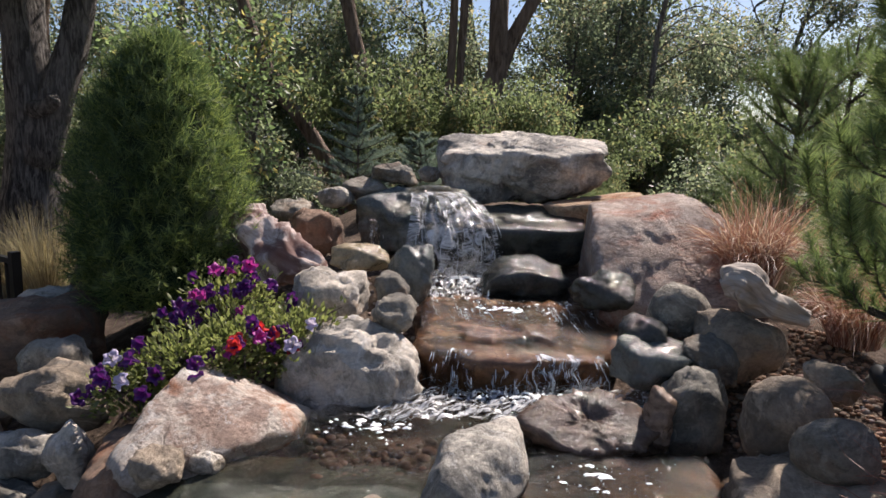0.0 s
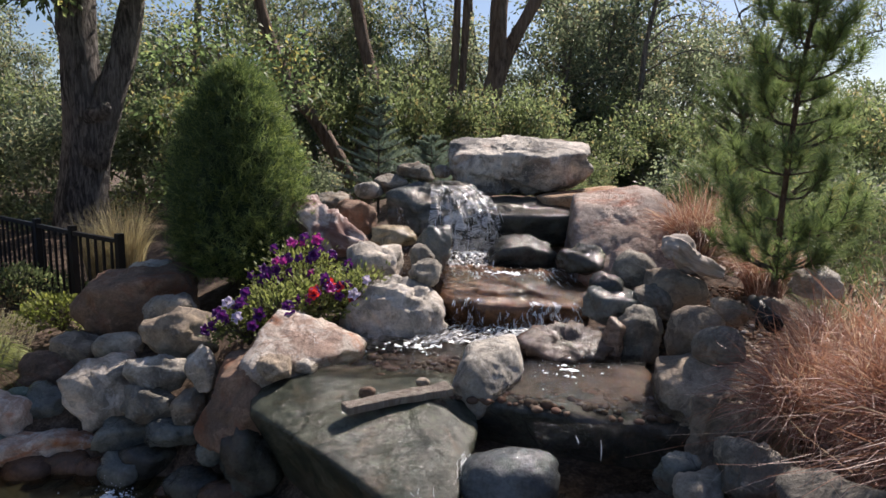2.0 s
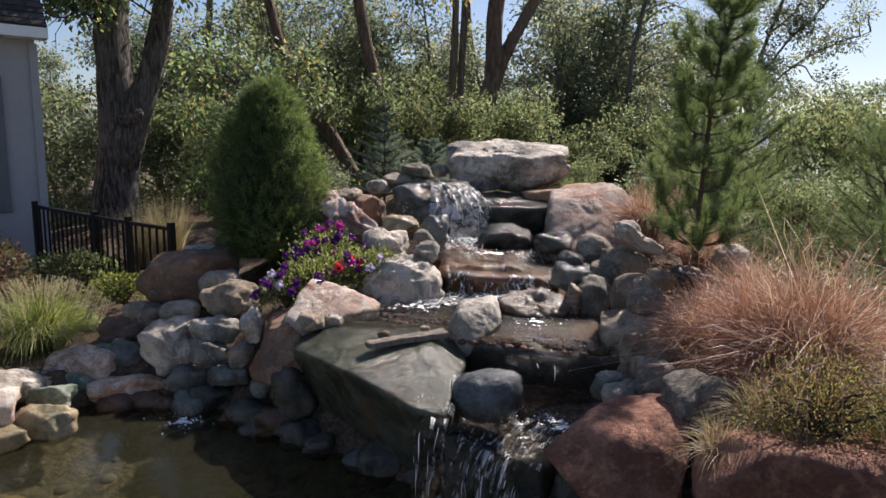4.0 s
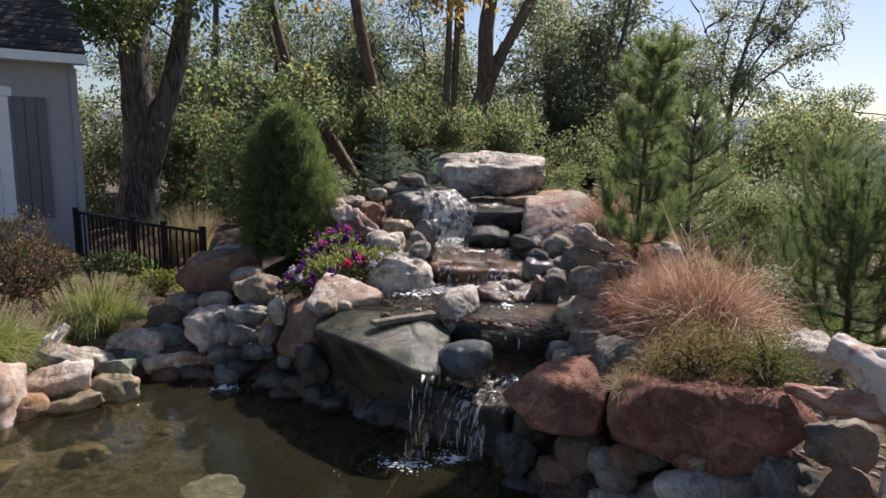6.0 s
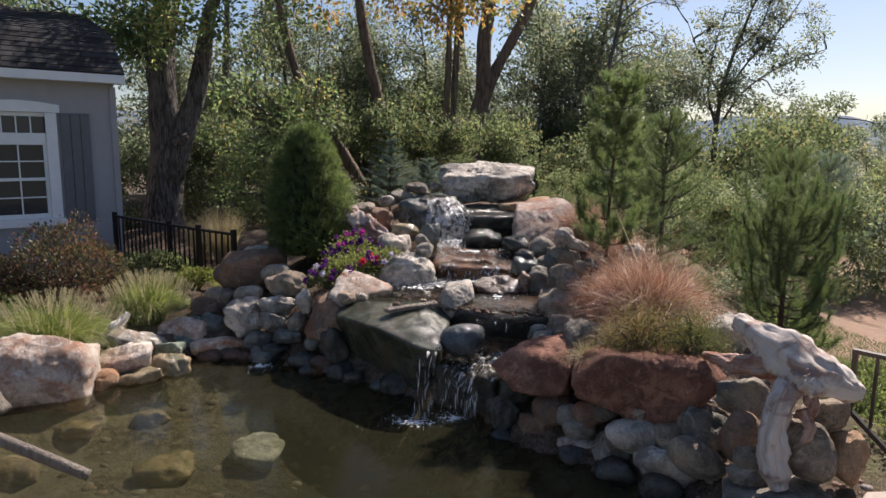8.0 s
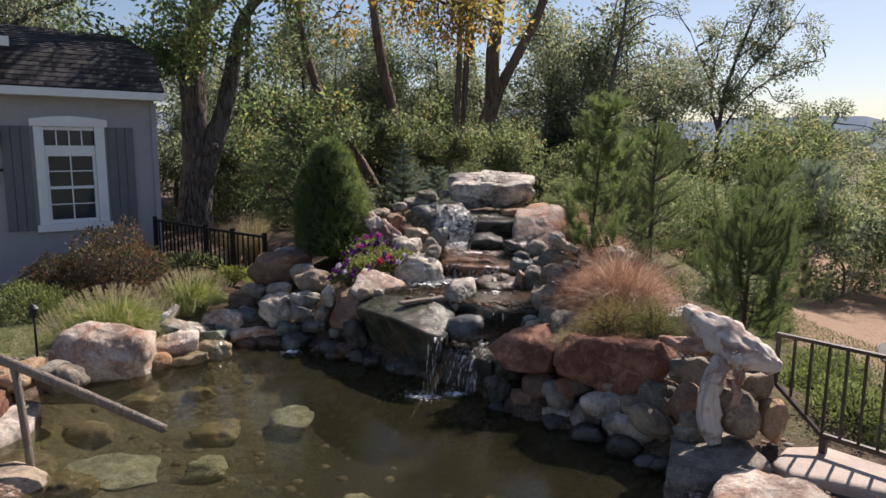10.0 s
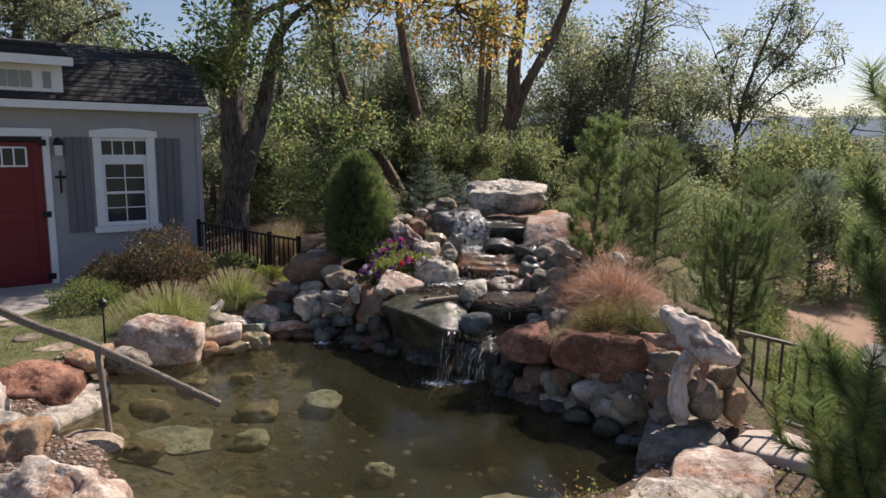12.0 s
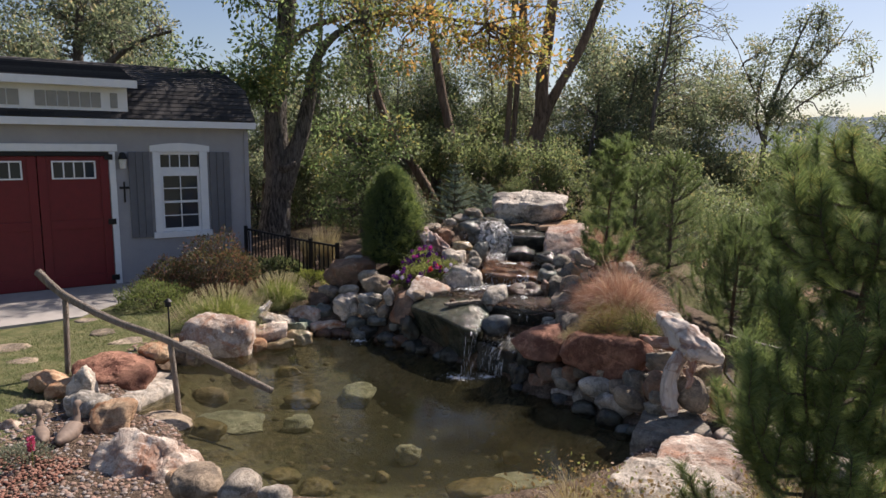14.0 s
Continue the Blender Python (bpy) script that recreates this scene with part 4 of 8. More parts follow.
def crag(points, p, stone, seed, label, name="rock", rough=1.0, level=5, ledges=0.0):
    """A large stone about the hull of its corners."""
    pts = np.array(points, float)
    centre = pts.mean(0)
    bm = bmesh.new()
    for q in pts - centre:
        bm.verts.new(q)
    bmesh.ops.convex_hull(bm, input=bm.verts)
    bm.normal_update()
    nrm = np.array([f.normal[:] for f in bm.faces])
    h = np.array([f.normal.dot(f.verts[0].co) for f in bm.faces])
    bm.free()
    keep = h > 1e-4
    nrm, h = nrm[keep], h[keep]
    # one plane per distinct side
    sides = []
    for a, c in zip(nrm, h):
        if not any(a @ s > 0.995 and abs(c - k) < 0.02 for s, k in sides):
            sides.append((a, c))
    nrm, h = np.array([s for s, _ in sides]), np.array([k for _, k in sides])
    d, f = sphere_dirs(level)
    q = np.maximum(d @ nrm.T / h, 0)
    top = q.max(1)
    p = 3.0 * p
    r = 1.0 / (top * ((q / top[:, None]) ** p).sum(1) ** (1.0 / p))
    v = d * r[:, None]
    if p > 24:
        v = chip(v, seed, 9, 0.955, 0.99)
    size = float(np.prod(v.max(0) - v.min(0)) ** (1 / 3))
    v = roughen(v, d, size, seed, rough * 0.75, ledges, 0.13 if p > 24 else 0.0)
    ob = part(name, mesh_np(name, v, f, True), ROCK[stone])
    ob.matrix_basis = pose(*centre)
    return tagged(ob, label, "rock", "garden stones")


# the capstone and the steps of the cascade
crag([(-0.04, 4.72, 1.58), (-0.06, 4.66, 1.45), (0.03, 4.66, 1.30), (0.20, 4.72, 1.19), (0.62, 4.70, 1.20), (1.00, 4.70, 1.30), (1.16, 4.66, 1.44), (1.12, 4.60, 1.60), (0.16, 4.62, 1.575), (0.70, 4.56, 1.57), (0.0, 5.1, 1.68), (0.28, 5.3, 1.75), (0.95, 5.2, 1.70),
      (-0.02, 5.4, 1.68), (0.55, 5.6, 1.77), (1.2, 5.3, 1.68), (1.15, 5.4, 1.25), (0.0, 5.4, 1.25)],
     30, "cap", 3, "large pale flat-topped capstone on the cascade", "capstone", 1.15, 6, 0.03)
crag([(0.62, 4.25, 1.25), (1.15, 4.1, 1.30), (1.3, 4.3, 1.34), (1.3, 4.9, 1.28), (0.7, 4.9, 1.24), (0.7, 4.25, 1.14), (1.25, 4.1, 1.12), (1.25, 4.9, 1.1)],
     14, "orange", 5, "flat rusty-orange stone wedged beneath the capstone")
crag([(0.78, 3.55, 1.28), (1.42, 3.55, 1.33), (1.38, 3.9, 1.36), (0.85, 3.95, 1.34), (0.70, 3.1, 0.86), (1.30, 2.95, 0.92), (1.48, 3.1, 1.0), (0.72, 3.15, 0.72),
      (1.40, 3.0, 0.75), (1.45, 3.95, 0.85), (0.8, 3.95, 0.8)],
     16, "lichen", 8, "large tilted pinkish-grey rock with rusty lichen stains", "rock", 0.55)
crag([(-0.55, 4.15, 1.28), (-0.5, 4.1, 0.95), (0.12, 4.05, 0.95), (0.2, 4.2, 1.15), (0.15, 4.3, 1.32), (-0.3, 4.25, 1.36), (-0.55, 4.8, 1.3), (0.15, 4.8, 1.34), (0.15, 4.8, 0.9), (-0.55, 4.8, 0.9)],
     9, "wetgrey", 11, "wet dark grey boulder that the upper waterfall runs over", "waterfall_rock", 1.2)
crag([(0.12, 3.92, 1.13), (0.50, 3.84, 1.15), (0.84, 3.86, 1.14), (0.88, 4.6, 1.24), (0.10, 4.6, 1.24), (0.14, 3.98, 0.93), (0.80, 3.92, 0.93), (0.84, 4.5, 0.9), (0.12, 4.5, 0.9)],
     18, "wet", 13, "dark mossy wet ledge under the capstone", "ledge", 0.7)
crag([(0.15, 4.08, 0.96), (0.85, 4.03, 0.96), (0.85, 4.5, 0.96), (0.15, 4.5, 0.96), (0.15, 4.05, 0.7), (0.85, 4.0, 0.7), (0.85, 4.5, 0.7), (0.15, 4.5, 0.7)],
     16, "wet", 14, "black wet stone riser behind the stream", "ledge")
crag([(-0.13, 2.62, 0.82), (0.18, 2.5, 0.80), (0.62, 2.55, 0.78), (0.80, 2.75, 0.80), (0.75, 3.3, 0.86), (-0.1, 3.3, 0.90), (-0.1, 2.72, 0.52), (0.2, 2.62, 0.5), (0.62, 2.7, 0.5), (0.8, 3.3, 0.5), (-0.1, 3.3, 0.5)],
     12, "amber", 17, "brown wet stone ledge with a thin fall of water", "ledge", 1.1)
boulder(-0.37, 2.62, 0.71, (0.60, 0.50, 0.42), 3.5, "pale", 19, "big whitish pitted boulder beside the stream", 2.0, 0, level=5, roll=4)
crag([(-1.12, 1.96, 0.58), (-1.23, 1.90, 0.34), (-1.20, 1.90, 0.27), (-1.08, 1.80, 0.27), (-0.90, 1.80, 0.52), (-0.96, 1.90, 0.63), (-1.18, 2.3, 0.60), (-0.9, 2.3, 0.66), (-1.25, 2.3, 0.2), (-0.9, 2.3, 0.2), (-0.85, 1.9, 0.3)],
     14, "rust", 24, "steep dark reddish-brown rock beneath the flower bed", "rock", 0.8)
crag([(-0.93, 1.86, 0.63), (-1.02, 1.94, 0.65), (-1.00, 2.12, 0.75), (-0.94, 2.28, 0.81), (-0.80, 2.30, 0.80), (-0.62, 2.26, 0.73), (-0.44, 2.20, 0.65), (-0.74, 1.98, 0.645), (-0.93, 1.88, 0.54), (-1.02, 1.96, 0.5), (-0.72, 2.02, 0.58),
      (-0.95, 2.6, 0.76), (-0.5, 2.45, 0.64), (-1.0, 2.6, 0.4), (-0.55, 2.45, 0.5)],
     16, "pink", 23, "low pinkish-white angular rock with an orange stain", "rock", 0.8)
crag([(-0.98, 1.78, 0.53), (-0.56, 1.30, 0.545), (-0.22, 0.95, 0.50), (-0.06, 0.96, 0.46), (0.06, 1.60, 0.52), (-0.02, 2.0, 0.61), (-0.85, 2.2, 0.60), (-0.5, 1.7, 0.625), (-0.15, 1.55, 0.63), (-0.12, 1.8, 0.635),
      (-0.95, 1.82, 0.44), (-0.22, 1.01, 0.40), (-0.07, 1.03, 0.34), (-0.70, 1.95, -0.1), (-0.24, 1.38, -0.12), (-0.02, 1.62, -0.12), (-0.05, 2.1, -0.1), (-0.75, 2.2, -0.1)],
     26, "slab", 29, "huge green-grey wet stone slab that overhangs the pond", "slab", 0.32, 6)
crag([(0.0, 1.66, 0.74), (-0.08, 1.72, 0.62), (0.1, 1.62, 0.60), (0.26, 1.78, 0.68), (0.2, 1.8, 0.8), (0.25, 2.05, 0.80), (0.0, 1.85, 0.8), (0.0, 2.0, 0.5), (0.25, 2.0, 0.5), (0.05, 1.66, 0.5)],
     5, "pale", 31, "pale rounded boulder with a hollow in midstream", "boulder", 0.55)
crag([(0.24, 2.12, 0.74), (0.42, 2.02, 0.66), (0.66, 2.05, 0.68), (0.76, 2.14, 0.72), (0.62, 2.25, 0.78), (0.36, 2.25, 0.78), (0.3, 2.12, 0.60), (0.7, 2.1, 0.58), (0.66, 2.35, 0.6), (0.3, 2.35, 0.6)],
     14, "layered", 37, "flat layered brown stone across the stream", "stone", 1.3, 5, 0.06)
crag([(-0.5, 2.05, 0.60), (-0.1, 1.75, 0.60), (0.85, 1.75, 0.60), (0.85, 2.75, 0.62), (-0.2, 2.75, 0.62), (-0.5, 2.05, 0.3), (-0.1, 1.75, 0.3), (0.85, 1.75, 0.3), (0.85, 2.75, 0.3), (-0.2, 2.75, 0.3)],
     16, "wetbrown", 39, "reddish-brown wet rock bed of the middle pool", "stream_bed", 0.5)
crag([(-0.15, 3.2, 0.80), (0.85, 3.2, 0.80), (0.85, 4.1, 0.84), (-0.2, 4.1, 0.84), (-0.15, 3.2, 0.5), (0.85, 3.2, 0.5), (0.85, 4.1, 0.5), (-0.2, 4.1, 0.5)],
     16, "wetbrown", 40, "brown wet rock bed of the upper pool", "stream_bed", 0.6)
crag([(0.1, 0.98, 0.275), (0.70, 0.98, 0.275), (0.85, 1.55, 0.30), (0.05, 1.55, 0.30), (0.1, 0.95, -0.1), (0.75, 0.95, -0.1), (0.85, 1.55, -0.1), (0.05, 1.55, -0.1)],
     16, "wet", 44, "black wet rock bed of the lower basin", "stream_bed", 0.3)
boulder(0.72, 2.14, 0.72, (0.11, 0.10, 0.26), 6, "layered", 38, "small upright brown stone at the stream's edge")
crag([(0.79, 1.56, 0.745), (0.86, 1.40, 0.735), (1.10, 1.30, 0.71), (1.24, 1.42, 0.76), (1.10, 1.85, 0.80), (0.82, 1.85, 0.77), (0.74, 1.5, 0.3), (0.80, 1.40, 0.22), (1.05, 1.25, 0.3), (1.25, 1.4, 0.3), (1.1, 1.85, 0.3), (0.8, 1.85, 0.3)],
     20, "tan", 41, "big grey angular block beside the lower fall", "block", 0.9)
crag([(0.0, 1.66, 0.60), (0.45, 1.48, 0.585), (0.85, 1.36, 0.60), (0.85, 2.1, 0.63), (0.0, 2.0, 0.63), (0.05, 1.74, 0.36), (0.8, 1.46, 0.34), (0.8, 2.1, 0.3), (0.0, 2.0, 0.3)],
     18, "wet", 43, "black wet stone lip below the pool", "ledge", 0.5)
crag([(0.02, 1.74, 0.615), (0.82, 1.48, 0.608), (0.86, 2.1, 0.645), (0.0, 2.05, 0.645), (0.02, 1.76, 0.4), (0.82, 1.52, 0.4), (0.85, 2.1, 0.4), (0.0, 2.05, 0.4)],
     16, "wetbrown", 45, "brown wet stone bed above the black lip", "stream_bed", 0.35)
crag([(-0.08, 1.12, 0.305), (0.04, 1.04, 0.30), (0.18, 0.94, 0.295), (0.36, 0.82, 0.27), (0.55, 1.2, 0.28), (0.1, 1.4, 0.31), (-0.06, 1.08, -0.12), (0.20, 0.92, -0.12), (0.38, 0.82, -0.12), (0.55, 1.3, -0.1), (0.0, 1.4, -0.1)],
     16, "wet", 47, "flat wet grey stone step above the pond", "step", 0.7)
crag([(0.29, 0.50, 0.52), (0.40, 0.55, 0.60), (0.52, 0.72, 0.61), (0.68, 0.86, 0.61), (0.86, 0.88, 0.63), (0.92, 0.66, 0.66), (0.84, 0.42, 0.58), (0.76, 0.33, 0.34), (0.44, 0.42, 0.36), (0.45, 0.9, 0.3), (0.9, 0.9, 0.3), (0.84, 0.45, 0.32)],
     20, "red", 53, "angular brick-red rock above the pond", "rock", 0.5)
crag([(0.76, 0.2, 0.44), (0.82, 0.15, 0.58), (0.97, 0.1, 0.72), (1.32, 0.04, 0.74), (1.55, -0.08, 0.72), (1.62, -0.18, 0.65), (1.50, -0.12, 0.50), (1.39, -0.04, 0.30), (1.23, 0.0, 0.28), (0.98, 0.10, 0.36), (0.9, 0.5, 0.66), (1.65, 0.35, 0.68), (1.65, 0.35, 0.3), (0.9, 0.5, 0.3)],
     20, "red", 59, "large flat-faced reddish-brown boulder in the pond wall", "boulder", 0.7)
crag([(1.36, -1.62, 0.20), (1.48, -1.2, 0.24), (1.72, -0.95, 0.26), (2.1, -1.1, 0.26), (2.1, -1.35, 0.24), (1.75, -1.7, 0.22), (1.35, -1.65, -0.05), (1.5, -1.0, -0.05), (2.1, -1.0, -0.05), (2.0, -1.7, -0.05)],
     16, "pink", 61, "flat pinkish stepping slab at the pond's edge", "slab", 0.9)
crag([(1.0, -1.75, 0.24), (1.2, -1.5, 0.30), (1.75, -1.65, 0.30), (1.95, -1.9, 0.26), (1.7, -2.15, 0.24), (1.2, -2.1, 0.22), (1.0, -1.8, -0.1), (1.9, -1.6, -0.1), (1.9, -2.15, -0.1), (1.1, -2.1, -0.1)],
     12, "pale", 67, "broad flat whitish slab at the pond's edge", "slab", 1.0)
crag([(-2.70, -2.1, 0.12), (-2.63, -1.9, 0.36), (-2.56, -1.84, 0.40), (-2.33, -2.0, 0.34), (-2.22, -1.85, 0.39), (-2.05, -1.85, 0.27), (-1.90, -1.95, 0.19), (-1.78, -2.05, 0.06), (-1.98, -2.2, 0.10), (-2.31, -2.22, 0.08),
      (-2.65, -1.6, 0.15), (-2.1, -1.6, 0.15), (-2.6, -1.6, -0.1), (-2.0, -1.6, -0.1), (-2.7, -2.1, -0.05), (-1.85, -2.1, -0.1)],
     14, "pink", 71, "big whitish craggy rock with a pink patch at the pond's edge", "rock", 1.5)
crag([(-3.58, 0.85, 0.20), (-3.46, 1.0, 0.46), (-3.33, 1.15, 0.51), (-3.05, 1.2, 0.51), (-2.86, 1.17, 0.43), (-2.76, 1.16, 0.31), (-2.76, 1.13, 0.20), (-2.98, 0.95, 0.13), (-3.38, 0.80, 0.10), (-3.13, 0.95, 0.38),
      (-3.4, 1.5, 0.42), (-2.85, 1.5, 0.36), (-3.5, 1.5, 0.0), (-2.8, 1.5, 0.0), (-3.46, 0.88, -0.1), (-2.82, 1.16, -0.1)],
     16, "pink", 73, "large pinkish-white angular rock beside the pond", "rock", 0.9)
crag([(-4.06, -0.2, 0.30), (-3.88, 0.05, 0.35), (-3.36, -0.05, 0.31), (-3.24, -0.2, 0.22), (-3.55, -0.38, 0.17), (-3.95, -0.38, 0.20), (-4.0, 0.3, 0.28), (-3.4, 0.25, 0.26), (-4.0, -0.3, 0.0), (-3.3, -0.3, 0.0), (-3.4, 0.25, 0.0), (-4.0, 0.25, 0.0)],
     18, "red", 79, "brick-red angular slab on the bank", "slab", 0.9)
boulder(-0.34, 4.46, 1.43, (0.30, 0.30, 0.15), 4, "grey", 1, "grey rounded stone on the cascade's crest")
boulder(-0.53, 4.40, 1.34, (0.30, 0.30, 0.14), 4, "grey", 2, "grey rounded stone on the cascade's crest")
boulder(-0.69, 4.28, 1.29, (0.22, 0.22, 0.14), 3, "pale", 3, "pale smooth cobble on the cascade's crest")
boulder(-0.12, 4.96, 1.42, (0.16, 0.16, 0.12), 3, "pale", 4, "pale smooth cobble beside the capstone")
boulder(-0.92, 4.16, 1.20, (0.28, 0.31, 0.17), 4, "grey", 5, "smooth grey stone beside the weathered stump")
boulder(-0.75, 3.87, 1.10, (0.33, 0.33, 0.30), 8, "rust", 6, "blocky reddish-brown stone beside the waterfall")
boulder(-0.16, 3.22, 1.00, (0.23, 0.21, 0.30), 5, "wetgrey", 7, "wet grey-green stone beside the upper fall")
boulder(-0.43, 3.40, 1.04, (0.29, 0.29, 0.16), 4, "olive", 8, "flat olive-tan wet stone beside the stump")
boulder(-0.51, 3.00, 0.93, (0.36, 0.29, 0.27), 7, "pale", 9, "pale grey angular stone above the flower bed")
boulder(-0.23, 2.91, 1.00, (0.16, 0.16, 0.15), 4, "grey", 10, "small grey cobble beside the cascade")
boulder(-0.20, 2.68, 0.93, (0.18, 0.18, 0.18), 4, "grey", 11, "small grey-brown cobble beside the cascade")
boulder(0.44, 3.48, 0.90, (0.47, 0.38, 0.29), 4, "wet", 12, "black wet boulder in the stream")
boulder(0.96, 2.71, 0.95, (0.27, 0.24, 0.27), 3, "grey", 13, "rounded grey boulder with faint banding")
boulder(1.13, 2.53, 0.87, (0.34, 0.31, 0.28), 4, "tan", 14, "rounded grey-tan boulder beside the stream")
boulder(0.87, 2.25, 0.73, (0.26, 0.24, 0.30), 8, "grey", 15, "angular grey-green stone with a sunlit top")
boulder(0.79, 2.45, 0.82, (0.33, 0.29, 0.20), 7, "wetgrey", 16, "wet dark stone at the stream's edge")
boulder(1.03, 1.94, 0.82, (0.27, 0.25, 0.26), 3, "tan", 17, "rounded grey-tan boulder beside the sedge")
boulder(1.03, 1.69, 0.84, (0.19, 0.19, 0.19), 2.6, "grey", 18, "smooth round pale grey boulder")
boulder(1.03, 1.84, 0.70, (0.25, 0.25, 0.17), 4, "grey", 19, "rounded grey stone under the block")
boulder(-0.86, 1.92, 0.64, (0.16, 0.13, 0.11), 5, "tan", 20, "small tan stone on the slab's edge")
boulder(-0.73, 1.98, 0.63, (0.10, 0.08, 0.07), 5, "pale", 21, "small pale stone on the slab's edge")
boulder(0.14, 1.20, 0.48, (0.36, 0.30, 0.25), 3.0, "wetblue", 22, "smooth wet bluish-grey boulder in the lower fall")
boulder(0.92, 1.02, 0.61, (0.27, 0.24, 0.27), 7, "grey", 23, "grey angular stone beneath the sedge")
boulder(0.99, 0.70, 0.63, (0.34, 0.30, 0.29), 7, "grey", 24, "grey stone half covered by sedge")
boulder(0.76, 1.06, 0.53, (0.18, 0.18, 0.14), 4, "grey", 25, "small grey stone beside the red rock")
boulder(-3.44, 0.26, 0.29, (0.30, 0.30, 0.20), 4, "orange", 50, "orange rounded stone on the bank")
boulder(-3.04, 0.35, 0.27, (0.29, 0.29, 0.24), 4, "grey", 51, "grey rounded stone on the bank")
boulder(-3.48, 0.39, 0.26, (0.40, 0.40, 0.23), 4, "orange", 55, "orange rounded stone on the bank")
boulder(-3.20, 0.46, 0.24, (0.30, 0.30, 0.23), 4, "grey", 56, "grey rounded stone on the bank")
boulder(-4.05, -0.58, 0.23, (0.44, 0.35, 0.22), 6, "orange", 57, "flat orange stone on the gravel bank")
boulder(-3.49, -0.87, 0.28, (0.30, 0.24, 0.44), 7, "pale", 58, "pale angular stone on the gravel bank")
boulder(-3.27, -1.09, 0.22, (0.40, 0.32, 0.30), 6, "pale", 59, "pale grey stone on the gravel bank")
boulder(-2.93, -1.33, 0.21, (0.38, 0.34, 0.35), 5, "orange", 60, "orange-tan boulder at the pond's edge")
boulder(-3.01, -0.97, 0.23, (0.22, 0.22, 0.17), 3, "pale", 61, "small pale cobble at the pond's edge")
boulder(-1.71, -2.34, 0.30, (0.35, 0.31, 0.23), 3, "tan", 62, "tan rounded boulder at the pond's edge")
boulder(-1.38, -2.41, 0.34, (0.28, 0.26, 0.19), 3, "pale", 63, "pale rounded boulder at the pond's edge")
boulder(-1.10, -2.54, 0.37, (0.21, 0.19, 0.15), 3, "pale", 64, "pale rounded stone at the pond's edge")
boulder(-3.76, -1.44, 0.11, (0.18, 0.17, 0.29), 4, "pink", 65, "pinkish rounded stone on the gravel bank")
boulder(-3.95, -1.11, 0.11, (0.29, 0.26, 0.24), 4, "grey", 66, "grey stone on the gravel bank")
boulder(-1.89, -2.30, 0.30, (0.13, 0.13, 0.11), 3, "orange", 67, "small orange cobble on the gravel bank")
boulder(0.45, 0.59, -0.07, (0.30, 0.27, 0.30), 5, "wet", 86, "dark wet stone at the waterline")
boulder(0.50, 0.62, 0.32, (0.23, 0.20, 0.25), 5, "wet", 87, "dark wet stone beneath the fall")
boulder(1.86, 0.45, 0.76, (0.33, 0.30, 0.23), 5, "pale", 97, "pale stone under the driftwood")
boulder(1.75, 2.27, 1.00, (0.22, 0.20, 0.16), 5, "pale", 98, "pale stone behind the pine")
boulder(1.32, 1.90, 0.96, (0.17, 0.15, 0.11), 4, "tan", 99, "brown stone at the pine's foot")
boulder(0.72, 1.19, 0.52, (0.14, 0.12, 0.17), 5, "wetgrey", 100, "wet grey stone beside the lower fall")
boulder(0.40, 0.62, 0.12, (0.23, 0.21, 0.25), 5, "wet", 500, "dark wet stone beneath the red rock")
boulder(0.77, 2.56, 0.90, (0.20, 0.18, 0.17), 5, "wet", 529, "black wet stone beside the ledge")
boulder(0.74, 3.10, 0.96, (0.30, 0.27, 0.19), 5, "wet", 530, "black wet stone beneath the tilted rock")
boulder(0.98, 2.41, 0.86, (0.20, 0.18, 0.20), 5, "grey", 531, "grey stone between boulders")
boulder(1.24, 2.06, 0.88, (0.18, 0.16, 0.15), 5, "tan", 532, "brown stone at the pine's foot")
boulder(-3.81, -0.72, 0.23, (0.26, 0.23, 0.23), 5, "orange", 541, "orange stone on the gravel bank")
boulder(-3.77, -1.07, 0.16, (0.24, 0.22, 0.22), 5, "tan", 542, "tan stone on the gravel bank")
boulder(1.87, -0.56, 0.42, (0.29, 0.26, 0.33), 3, "tan", 400, "big tan river boulder in the pond wall")
boulder(2.14, -0.48, 0.34, (0.18, 0.17, 0.30), 5, "orange", 401, "orange-tan stone in the pond wall", name="stone")
boulder(2.03, -0.39, 0.54, (0.27, 0.20, 0.22), 10, "tan", 402, "pale tan squared stone beneath the driftwood", name="stone")
boulder(1.16, 0.02, 0.23, (0.39, 0.25, 0.22), 2.8, "pale", 403, "pale grey oval boulder in the pond wall", roll=8)
boulder(1.41, -0.29, 0.25, (0.33, 0.21, 0.21), 2.8, "tan", 404, "pinkish oval boulder in the pond wall", roll=10)
boulder(1.62, -0.39, 0.41, (0.25, 0.22, 0.32), 3, "rust", 405, "round brown boulder behind the driftwood root")
boulder(1.51, -0.13, 0.37, (0.34, 0.22, 0.23), 6, "grey", 406, "grey stone beneath the red boulder")
boulder(1.33, -0.16, 0.11, (0.44, 0.28, 0.24), 6, "pale", 407, "pale flat stone at the waterline", roll=14, name="stone")
boulder(1.69, -0.17, 0.56, (0.28, 0.20, 0.23), 7, "grey", 408, "dark blue-grey stone beneath the driftwood", name="stone")
boulder(0.87, 0.27, 0.16, (0.23, 0.14, 0.15), 2.8, "grey", 409, "round grey stone in the pond wall", name="stone")
boulder(0.85, 0.27, 0.03, (0.25, 0.17, 0.19), 4, "pink", 410, "pinkish-tan stone at the waterline", name="stone")
boulder(1.07, 0.16, 0.07, (0.30, 0.24, 0.26), 5, "grey", 411, "grey stone in the pond wall", roll=-15, name="stone")
